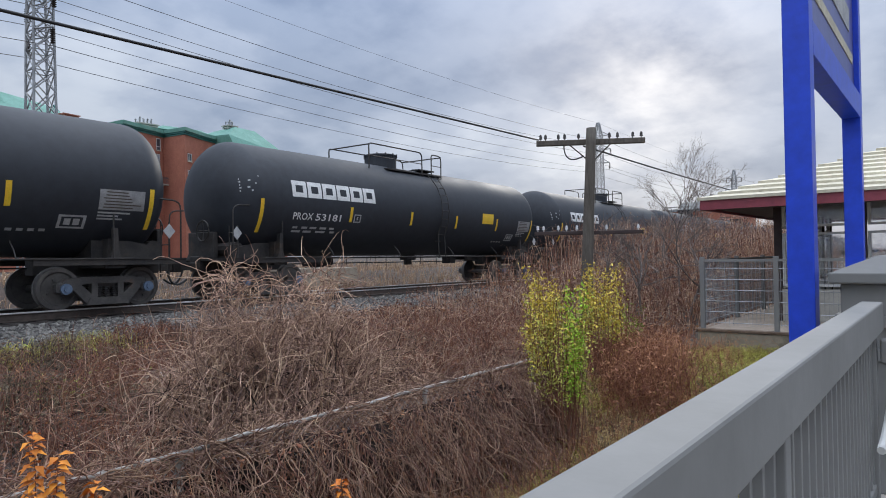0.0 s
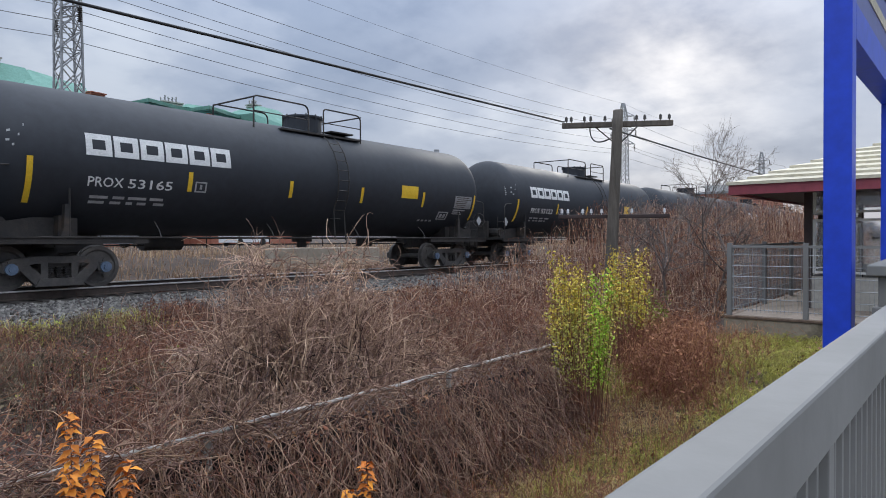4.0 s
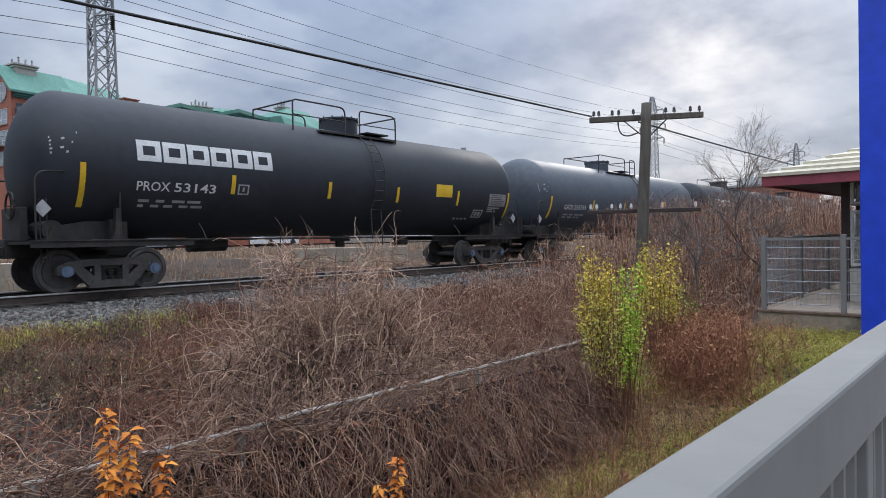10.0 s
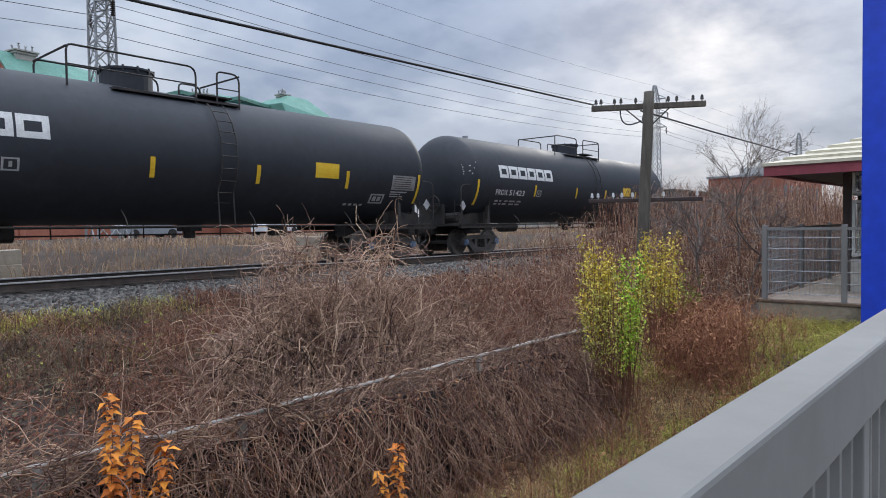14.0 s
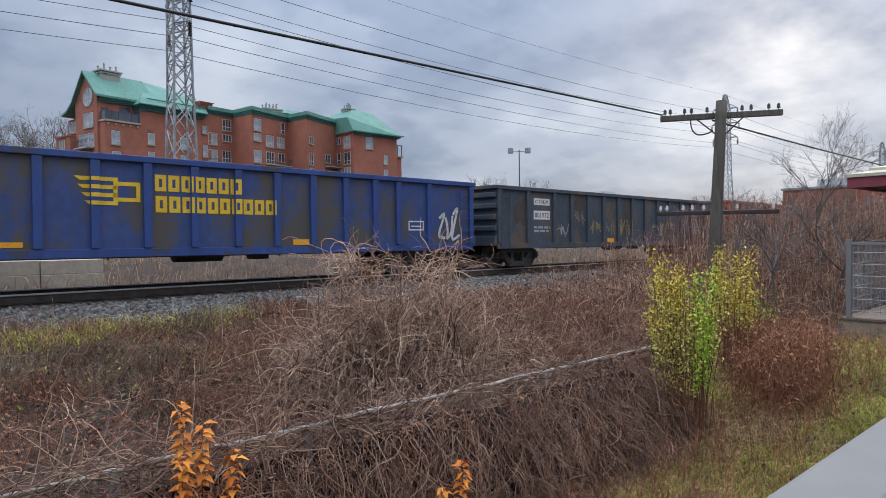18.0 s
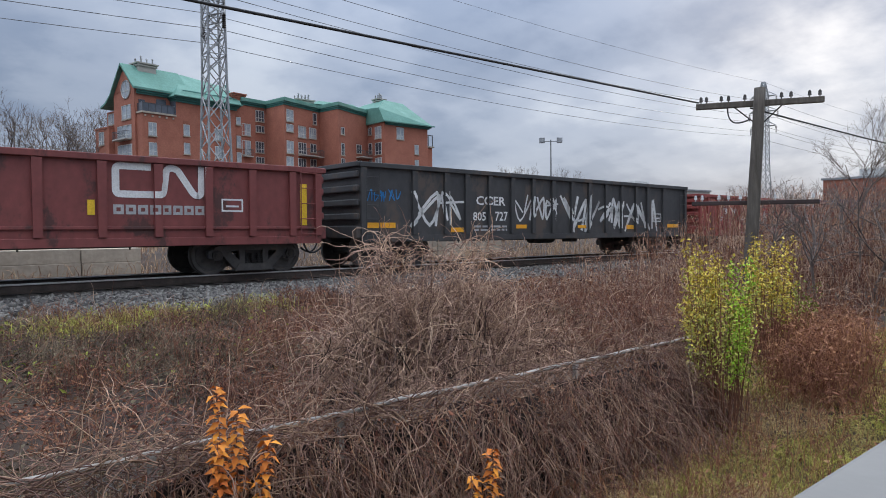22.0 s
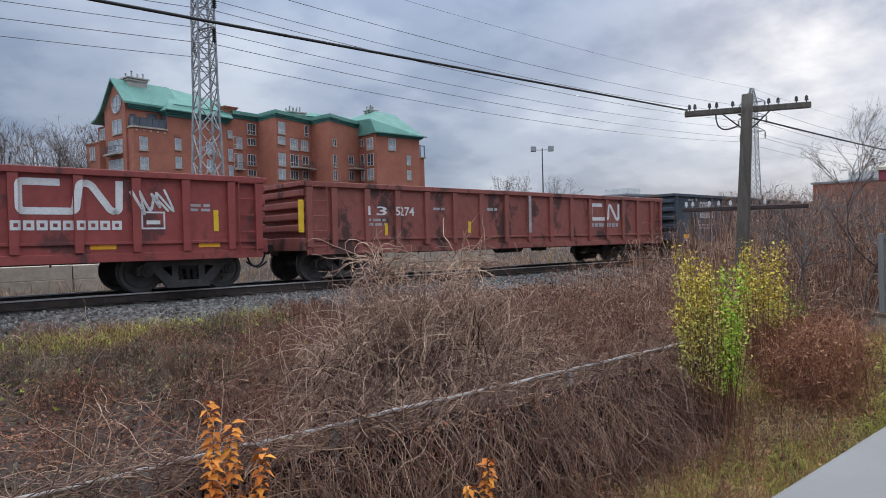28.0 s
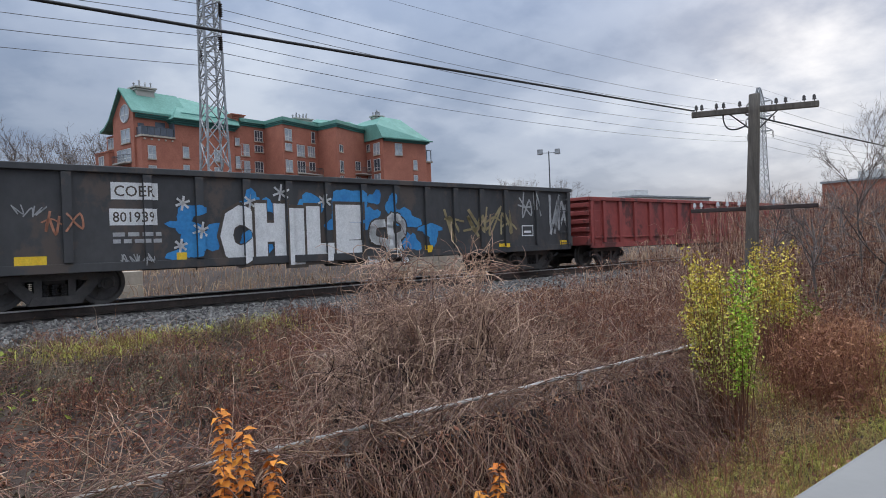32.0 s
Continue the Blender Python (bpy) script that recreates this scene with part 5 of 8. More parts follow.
    balcony(*B, 3.3, 8.5, 13.6, 1.3)
    for z, h in ((17.8, 1.1), (14.7, 1.9), (12.3, 1.6)):
        win(*C, 1.3, z, 0.95, h, 2, False)
    for z in (15.3, 12.6):
        win(*D, 0.9, z, 1.3, 1.4, 2, False)
    balcony(*D, 0.1, 3.4, 13.9, 1.5)
    put("penthouse", block([(58.0, 5), (66.4, 4.2), (66.4, 12), (58.0, 12)], 22.3, 23.4), "copper_dark", "green copper penthouse")
    put("penthouse_roof", hull([(57.6, 4.6, 23.403), (66.7, 3.9, 23.403), (66.7, 12.2, 23.403), (57.6, 12.2, 23.403), (59.2, 6, 24.3), (66.0, 5.6, 24.3), (66.0, 11, 24.3), (59.2, 11, 24.3)]), "copper")
    chimney(53.9, 57.0, 4.0, 6.0, 22.3, 23.6, 9)
    # --- east wing under a mansard
    wl, wr = (65.8, 5.0), (65.8, -5.0)
    fl, fr = (65.8, -5.0), (75.8, -4.4)
    put("wall", block([(65.8, -5), (75.8, -4.4), (75.8, 12), (65.8, 12)], 0, 19.3), "brick")
    put("gable_wall", hull([(x, y, z) for x in (65.8, 66.6) for y, z in ((-4.99, 19.303), (-4.95, 19.6), (-3.7, 22.2), (5, 22.9), (11.9, 22.9), (11.9, 19.303))]), "brick")
    put("cornice", block([(66.0, -5.22), (76.1, -4.6), (76.1, 12), (66.0, 12)], 19.303, 19.5), "copper_dark")
    put("cornice", block([(66.0, -5.45), (76.4, -4.85), (76.4, 12), (66.0, 12)], 19.503, 19.75), "copper_dark")
    put("roof", hull([(65.45, 6.5, 23.1), (65.45, -3.8, 22.35), (65.45, -5.5, 19.753), (76.7, -5.1, 19.753), (76.7, 12.4, 19.753), (65.45, 12.4, 19.753), (69.6, 0.6, 24.8), (74.0, 0.8, 24.6), (69.6, 7, 24.8), (74.0, 7, 24.6)]), "copper", "green copper mansard roof")
    put("gutter", block([(65.4, -5.75), (76.9, -5.3), (76.9, -5.12), (65.4, -5.55)], 19.7, 19.9), "copper")
    for s, z, w, h, lights, pale in ((5.5, 18.6, 0.9, 1.2, 2, False), (5.6, 15.5, 0.9, 1.8, 1, False), (5.6, 12.7, 0.9, 1.6, 1, True), (7.4, 20.75, 1.8, 1.8, 2, True), (8.1, 18.1, 1.8, 2.0, 2, True), (8.1, 15.3, 1.8, 2.0, 2, False), (8.1, 12.7, 1.8, 1.9, 2, True)):
        win(wl, wr, s, z, w, h, lights, pale)
    win(fl, fr, 3.5, 18.0, 1.5, 2.0, 2, True)
    for z in (15.4, 12.7):
        win(fl, fr, 7.3, z, 0.8, 1.6, 1, True)
    put("wall", boxes((75.803, 78.3, -2.6, 10, 0, 16.3)), "brick")
    put("coping", boxes((75.803, 78.6, -2.9, 10, 16.303, 16.55)), "block", "pale stone coping")
    specs = [(x, x + 0.12, -2.7, -2.58, 16.55, 18.5) for x in (76.3, 77.3, 78.3)] + [(75.9, 78.5, -2.72, -2.56, 18.503, 18.65)]
    put("terrace_frame", boxes(*specs), "dark_metal")
    put("sunroom", hull([(75.81, -2.3, 16.56), (77.3, -2.3, 16.56), (77.3, 6, 16.56), (75.81, 6, 16.56), (75.81, -2.3, 19.2), (75.81, 6, 19.2), (77.3, -2.3, 18.0), (77.3, 6, 18.0)]), "glass", "glazed terrace room")
    chimney(68.7, 70.3, 1.2, 2.6, 24.0, 24.9, 5)


M["glass_pale"] = mk("pale_window_glass", (0.24, 0.27, 0.30), (0.48, 0.51, 0.52), 0.12, 0.6, bump=0, spec=0.8)
M["brick_dark"] = mk("dark_red_brick", (0.26, 0.09, 0.055), (0.33, 0.125, 0.075), 0.85, 0.8, bump=0.1)
M["block"] = mk("tan_cast_concrete", (0.34, 0.29, 0.225), (0.46, 0.40, 0.32), 0.9, 0.8, bump=0.3, c3=(0.2, 0.17, 0.125), s3=0.9, cut=0.55, soft=0.15, vary=0.1)
apartment_building()


# ---------------------------------------------------------------- far side of the line
def concrete_blocks():
    n = 0
    for x0, x1, y in ((-14.0, -12.0, 21.2), (-12.0, -10, 21.2), (-10, -8, 21.2), (-8, -6, 21.2), (-6, -4, 21.2), (-4, -2, 21.2), (-2, 0, 21.2), (0, 2, 21.2), (2, 4.0, 21.2), (4, 5.6, 21.2), (15.6, 17.6, 22.0), (17.6, 19.6, 22.0), (19.6, 21.4, 22.0)):
        gz = ground_z((x0 + x1) / 2, y)
        ob = thing("concrete_block", pose((x0 + x1) / 2, y, gz - 0.05), "stained grey concrete barrier block", "concrete block", "barrier blocks")
        h = (x1 - x0) / 2 - 0.012
        part("lower_course", boxes((-h, h, -0.3, 0.3, 0.0, 0.42), bevel=0.015), M["block"], ob)
        part("upper_course", boxes((-h, h, -0.29, 0.29, 0.425, 0.82), bevel=0.015), M["block"], ob)


concrete_blocks()


def low_building(x, y, w, d, h, mat, label):
    th = thing("low_building", pose(x, y, 0.2), label, "building")
    part("wall", boxes((-w / 2, w / 2, -d / 2, d / 2, 0, h)), mat, th)
    part("roof", boxes((-w / 2 - 0.3, w / 2 + 0.3, -d / 2 - 0.3, d / 2 + 0.3, h, h + 0.4)), M["galv"], th)
    part("roof_unit", boxes((-w * 0.3, -w * 0.12, -d * 0.2, d * 0.2, h + 0.4, h + 2.2)), M["frame_white"], th)
    for k in range(int(w // 4)):
        for s in (-1, 1):
            part("window", boxes((-w / 2 + 1 + k * 4, -w / 2 + 3 + k * 4, -d / 2 - 0.05 if s < 0 else d / 2 - 0.03, -d / 2 + 0.03 if s < 0 else d / 2 + 0.05, h * 0.5, h * 0.8)), M["glass"], th)


low_building(150, 98, 34, 16, 10.0, M["panel_beige"], "low pale commercial building beyond the yard")
low_building(152, 44, 30, 14, 9.5, M["brick"], "low brick building behind bare trees")


def parked_car(x, y, mat, label, rz=0):
    th = thing("parked_car", pose(x, y, ground_z(x, y), 0, 0, rz), label, "car", "parked cars")
    bm = bmesh.new()
    prism(bm, [(-2.1, 0.3), (2.1, 0.3), (2.15, 0.75), (1.2, 0.92), (0.6, 1.42), (-1.0, 1.45), (-1.75, 0.95), (-2.15, 0.85)], -0.85, 0.85)
    part("body", bm, mat, th)
    bm = bmesh.new()
    prism(bm, [(0.95, 0.95), (0.5, 1.36), (-0.9, 1.38), (-1.5, 0.98)], -0.86, 0.86)
    part("side_glass", bm, M["glass"], th)
    for wx in (-1.35, 1.35):
        for s in (-0.8, 0.8):
            bm = bmesh.new()
            rod(bm, (wx, s - 0.1, 0.32), (wx, s + 0.1, 0.32), 0.32, 14)
            part("wheel", bm, M["steel"], th)


M["white_car"] = mk("white_car_paint", (0.7, 0.7, 0.7), (0.75, 0.75, 0.75), 0.3, 1, bump=0)
M["silver_car"] = mk("silver_car_paint", (0.35, 0.37, 0.4), (0.42, 0.44, 0.47), 0.3, 1, metal=0.4, bump=0)
for cx, cy, k, rz in ((20, 46, 1, 5), (33, 50, 0, 12)):
    parked_car(cx, cy, M["white_car" if k == 0 else "silver_car"], "white parked car far beyond the track" if k == 0 else "silver parked car far beyond the track", rz)


# ---------------------------------------------------------------- plants
RS = np.random.RandomState(7)


def tubes(name, paths, r0, r1, mat, sides=3):
    """Many thin tapering stems in one mesh. paths: (n, k, 3); r0, r1: radius at foot and tip, numbers or arrays."""
    P = np.asarray(paths, float)
    n, k, _ = P.shape
    T = np.gradient(P, axis=1)
    T /= np.linalg.norm(T, axis=2, keepdims=True) + 1e-9
    ref = np.array([0.31, 0.83, 0.46])
    U = np.cross(T, ref)
    U /= np.linalg.norm(U, axis=2, keepdims=True) + 1e-9
    W = np.cross(T, U)
    R = np.broadcast_to(np.asarray(r0, float).reshape(-1, 1), (n, 1)) * (1 - np.linspace(0, 1, k)) + np.broadcast_to(np.asarray(r1, float).reshape(-1, 1), (n, 1)) * np.linspace(0, 1, k)
    ang = np.arange(sides) * math.tau / sides
    V = P[:, :, None, :] + R[:, :, None, None] * (np.cos(ang)[None, None, :, None] * U[:, :, None, :] + np.sin(ang)[None, None, :, None] * W[:, :, None, :])
    V = V.reshape(-1, 3)
    idx = np.arange(n * k * sides).reshape(n, k, sides)
    a, b = idx[:, :-1, :], idx[:, 1:, :]
    F = np.stack([a, np.roll(a, -1, axis=2), np.roll(b, -1, axis=2), b], axis=-1).reshape(-1, 4)
    return quick_mesh(name, V, F, mat)


def quick_mesh(name, V, F, mat, smooth=False):
    me = bpy.data.meshes.new(name)
    me.vertices.add(len(V))
    me.vertices.foreach_set("co", np.ascontiguousarray(V, dtype=np.float32).ravel())
    w = F.shape[1]
    me.loops.add(F.size)
    me.loops.foreach_set("vertex_index", np.ascontiguousarray(F, dtype=np.int32).ravel())
    me.polygons.add(len(F))
    me.polygons.foreach_set("loop_start", np.arange(0, F.size, w, dtype=np.int32))
    me.polygons.foreach_set("loop_total", np.full(len(F), w, dtype=np.int32))
    me.update(calc_edges=True)
    me.materials.append(mat)
    return me


def leaves(name, C, D, N, L, W, mat, curl=0.25):
    """Folded, pointed leaves: base C, direction D, face normal N, length L, width W."""
    n = len(C)
    D = D / (np.linalg.norm(D, axis=1, keepdims=True) + 1e-9)
    S = np.cross(D, N)
    S /= np.linalg.norm(S, axis=1, keepdims=True) + 1e-9
    N = np.cross(S, D)
    L, W = np.broadcast_to(L, (n,))[:, None], np.broadcast_to(W, (n,))[:, None]
    mid = C + D * L * 0.5 - N * L * curl * 0.25
    tip = C + D * L - N * L * curl
    V = np.stack([C, mid - S * W * 0.5 + N * W * 0.2, tip, mid + S * W * 0.5 + N * W * 0.2, mid], axis=1)
    base = (np.arange(n) * 5)[:, None]
    F = np.concatenate([base + np.array([[0, 4, 1]]), base + np.array([[1, 4, 2]]), base + np.array([[2, 4, 3]]), base + np.array([[3, 4, 0]])], axis=0)
    return quick_mesh(name, V.reshape(-1, 3), F, mat)


def gz_arr(x, y):
    return np.array([ground_z(a, b) for a, b in zip(x, y)])


def plant_mat(name, c1, c2, island=0.35, rough=0.8, c3=None, thru=0.0):
    m = mk(name, c1, c2, rough, 1.6, bump=0.0, c3=c3, s3=1.1, cut=0.5, soft=0.2, island=island, fine=4, spec=0.3)
    return m


M["vine_grey"] = plant_mat("dry_grey_vine", (0.165, 0.095, 0.067), (0.325, 0.197, 0.142), 0.6)
M["vine_pale"] = plant_mat("pale_dead_vine", (0.28, 0.167, 0.116), (0.53, 0.355, 0.262), 0.6)
# near black: the shade deep among the vines is put into this colour
M["vine_shade"] = plant_mat("inner_vine_shade", (0.014, 0.010, 0.009), (0.042, 0.028, 0.023), 0.3)
M["stem_red"] = plant_mat("russet_weed_stem", (0.13, 0.053, 0.034), (0.265, 0.118, 0.075), 0.6)
M["litter"] = plant_mat("brown_leaf_litter", (0.105, 0.048, 0.03), (0.33, 0.155, 0.09), 0.65, c3=(0.30, 0.10, 0.058))
M["litter_dull"] = plant_mat("dull_olive_litter", (0.055, 0.045, 0.028), (0.19, 0.15, 0.095), 0.7)
M["weed_dull"] = plant_mat("dull_brown_weed", (0.09, 0.066, 0.045), (0.21, 0.155, 0.105), 0.55)
M["straw"] = plant_mat("straw_grass", (0.38, 0.25, 0.115), (0.60, 0.43, 0.21), 0.45)
M["grass"] = plant_mat("autumn_grass", (0.27, 0.25, 0.045), (0.50, 0.45, 0.11), 0.5, c3=(0.42, 0.32, 0.12))
M["weed_green"] = plant_mat("low_green_weed", (0.16, 0.20, 0.035), (0.34, 0.34, 0.06), 0.4)
M["leaf_yellow"] = plant_mat("yellow_leaf", (0.54, 0.40, 0.055), (0.72, 0.55, 0.11), 0.3)
M["leaf_lime"] = plant_mat("lime_green_leaf", (0.28, 0.48, 0.035), (0.42, 0.60, 0.07), 0.3)
M["leaf_olive"] = plant_mat("olive_leaf", (0.38, 0.38, 0.075), (0.56, 0.52, 0.14), 0.35)
M["leaf_orange"] = plant_mat("orange_leaf", (0.56, 0.15, 0.025), (0.70, 0.30, 0.04), 0.25)
M["leaf_gold"] = plant_mat("golden_leaf", (0.58, 0.30, 0.02), (0.70, 0.45, 0.05), 0.2)
M["rust_weed"] = plant_mat("rust_brown_weed", (0.22, 0.088, 0.048), (0.40, 0.19, 0.105), 0.5)
M["bark"] = plant_mat("grey_bark", (0.13, 0.105, 0.092), (0.23, 0.19, 0.17), 0.3)


def arch(x, y, z, h, reach, az, k=7, droop=0.5, wob=0.05):
    """Stems that rise from the ground, lean over and droop."""
    n = len(x)
    t = np.linspace(0, 1, k)[None, :]
    h, reach, az, droop = (np.broadcast_to(v, (n,))[:, None] for v in (h, reach, az, droop))
    px = x[:, None] + np.cos(az) * reach * t ** 1.5
    py = y[:, None] + np.sin(az) * reach * t ** 1.5
    pz = z[:, None] + h * (np.sin(t * math.pi * 0.5 * (1 + droop)) / 1.0)
    P = np.stack([px, py, pz], axis=2)
    jig = RS.normal(0, 1, P.shape) * wob * np.linspace(0, 1, k)[None, :, None]
    return P + jig


def wiggle(P0, D0, n, k, step, turn, pull=(0, 0, 0), low=None):
    """Crooked twigs: each wanders from P0 along D0, its heading turning at random and drawn by pull."""
    D = D0 / (np.linalg.norm(D0, axis=1, keepdims=True) + 1e-9)
    bend_ = RS.normal(0, 1, (n, 3))
    pts = [P0]
    step = np.broadcast_to(np.asarray(step, float), (n,))[:, None]
    for i in range(k - 1):
        bend_ = 0.6 * bend_ + 0.8 * RS.normal(0, 1, (n, 3))
        D = D + turn * bend_ + np.asarray(pull)
        D = D / (np.linalg.norm(D, axis=1, keepdims=True) + 1e-9)
        q = pts[-1] + D * step
        if low is not None:
            q[:, 2] = np.maximum(q[:, 2], low)
        pts.append(q)
    return np.stack(pts, axis=1)


def stuff(name, me, label, category):
    return tagged(part(name, me, None), label, category, kind="stuff")


# --- old chain-link fence, its top rail showing through the vines
FENCE_Y = 4.1


def old_fence():
    th = thing("old_fence", pose(0, FENCE_Y, 0), "old chain-link fence smothered in dead vines", "fence")
    for xa, xb in ((-6.0, 1.02), (1.05, 2.02), (2.05, 7.0)):
        bm = bmesh.new()
        pipe(bm, [(xa + (xb - xa) * i / 12, 0.012 * noise.noise((xa + i, 3, 1)), 0.165 + 0.02 * noise.noise((xa + i * 0.7, 1, 1))) for i in range(13)], 0.017, 8)
        part("top_rail", bm, M["pipe"], th, smooth=True)
    for x in (-4.2, -1.8, 1.1, 2.35, 4.9, 6.95):
        bm = bmesh.new()
        rod(bm, (x, 0, -1.3), (x, 0, 0.16), 0.028, 8)
        part("post", bm, M["pipe"], th)
    bm = bmesh.new()
    for k in range(158):
        x = -6 + k * 0.08
        for s in (-1, 1):
            a, b = (x, 0.0, -0.95), (x + s * 1.05, 0.0, 0.13)
            v = [bm.verts.new(p) for p in ((a[0] - 0.002, 0.001 * s, a[2]), (a[0] + 0.002, 0.001 * s, a[2]), (b[0] + 0.002, 0.001 * s, b[2]), (b[0] - 0.002, 0.001 * s, b[2]))]
            bm.faces.new(v)
    part("chain_link", bm, M["galv"], th)


M["pipe"] = mk("weathered_galvanised_pipe", (0.27, 0.25, 0.22), (0.40, 0.37, 0.33), 0.6, 3, bump=0.1, c3=(0.16, 0.11, 0.08), s3=2.5, cut=0.58, soft=0.1)
old_fence()


def fence_vines():
    # curtain of crooked stems hanging on the near side
    for name, n, mat, r0, r1, label in (("fence_vines", 6800, M["vine_grey"], 0.0022, 0.0046, "curtain of dry grey-brown vines hanging on the fence"), ("russet_vines", 2300, M["stem_red"], 0.002, 0.004, "russet stems woven through the vine curtain")):
        x = RS.uniform(-4.5, 7.25, n)
        f = RS.uniform(0, 1, n) ** 0.8
        top = np.where(x > 6.3, 0.12 - (x - 6.3) * 0.6, 0.12)
        z = -0.85 + f * (top + 0.85)
        y = FENCE_Y - 0.14 - 0.32 * (1 - f) - RS.gamma(1.5, 0.06, n)
        D = np.stack([RS.normal(0, 0.42, n), RS.normal(-0.15, 0.3, n), RS.normal(-0.9, 0.5, n)], axis=1)
        P = wiggle(np.stack([x, y, z], axis=1), D, n, 10, RS.uniform(0.035, 0.08, n), 0.19, (0, -0.005, -0.10), -0.93 + np.maximum(0, x - 5.5) * 0.12)
        stuff(name, tubes(name, P, RS.uniform(r0, r1, n), 0.0018, mat), label, "vines")
    # stems lying on and over the rail, some arching above it
    n = 1300
    x = np.where(RS.rand(n) < 0.25, RS.normal(1.7, 0.6, n), RS.uniform(-4.5, 7.2, n))
    P0 = np.stack([x, FENCE_Y + RS.normal(0.02, 0.12, n), np.where(x > 6.8, 0.1 - (x - 6.8) * 0.14, 0.1) + RS.uniform(-0.25, 0.02, n)], axis=1)
    P = wiggle(P0, np.stack([RS.normal(0, 1, n), RS.normal(0, 0.6, n), RS.normal(0.25, 0.45, n)], axis=1), n, 10, RS.uniform(0.04, 0.09, n), 0.28, (0, 0, -0.10))
    stuff("rail_vines", tubes("rail_vines", P, RS.uniform(0.003, 0.006, n), 0.002, M["vine_grey"]), "dry stems trailing over the fence rail", "vines")
    # stems wound along the rail, thick over its older part
    n = 900
    x = np.where(RS.rand(n) < 0.62, RS.uniform(-4.5, 2.3, n), RS.uniform(2.3, 7.0, n))
    P0 = np.stack([x, FENCE_Y + RS.normal(-0.03, 0.035, n), 0.16 + RS.normal(0.0, 0.03, n) - np.where(x > 6.8, (x - 6.8) * 0.1, 0)], axis=1)
    P = wiggle(P0, np.stack([RS.choice([-1.0, 1.0], n), RS.normal(0, 0.35, n), RS.normal(0.1, 0.35, n)], axis=1), n, 9, RS.uniform(0.03, 0.07, n), 0.22, (0, 0, -0.03))
    stuff("rail_wraps", tubes("rail_wraps", P, RS.uniform(0.003, 0.006, n), 0.002, M["vine_grey"]), "dry stems wound along the fence rail", "vines")
    # lumpy backing sheet, its dark colour standing in for shade between the stems
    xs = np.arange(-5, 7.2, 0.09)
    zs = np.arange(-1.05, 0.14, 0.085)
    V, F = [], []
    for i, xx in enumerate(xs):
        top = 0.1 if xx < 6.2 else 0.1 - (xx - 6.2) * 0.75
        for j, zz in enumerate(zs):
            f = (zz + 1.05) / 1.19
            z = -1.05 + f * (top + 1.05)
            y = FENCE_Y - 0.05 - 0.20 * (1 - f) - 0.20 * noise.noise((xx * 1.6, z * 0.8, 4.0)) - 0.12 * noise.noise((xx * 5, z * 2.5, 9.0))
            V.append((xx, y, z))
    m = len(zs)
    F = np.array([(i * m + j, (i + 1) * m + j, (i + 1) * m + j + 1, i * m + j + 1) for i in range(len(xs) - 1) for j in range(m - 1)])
    stuff("vine_mass", quick_mesh("vine_mass", np.array(V), F, M["vine_shade"]), "dark backing sheet standing in for shade inside the vine curtain", "vines")
    # dry leaves caught in it
    n = 2600
    x = RS.uniform(-4.5, 6.8, n)
    z = RS.uniform(-0.9, 0.1, n)
    C = np.stack([x, FENCE_Y - 0.2 - 0.3 * (0.1 - z) * RS.uniform(0.3, 1.1, n), z], axis=1)
    stuff("caught_leaves", leaves("caught_leaves", C, RS.normal(0, 1, (n, 3)) + (0, 0, -0.8), RS.normal(0, 1, (n, 3)), RS.uniform(0.025, 0.06, n), RS.uniform(0.015, 0.035, n), M["litter"], 0.5), "dry brown leaves caught in the vines", "leaves")


fence_vines()


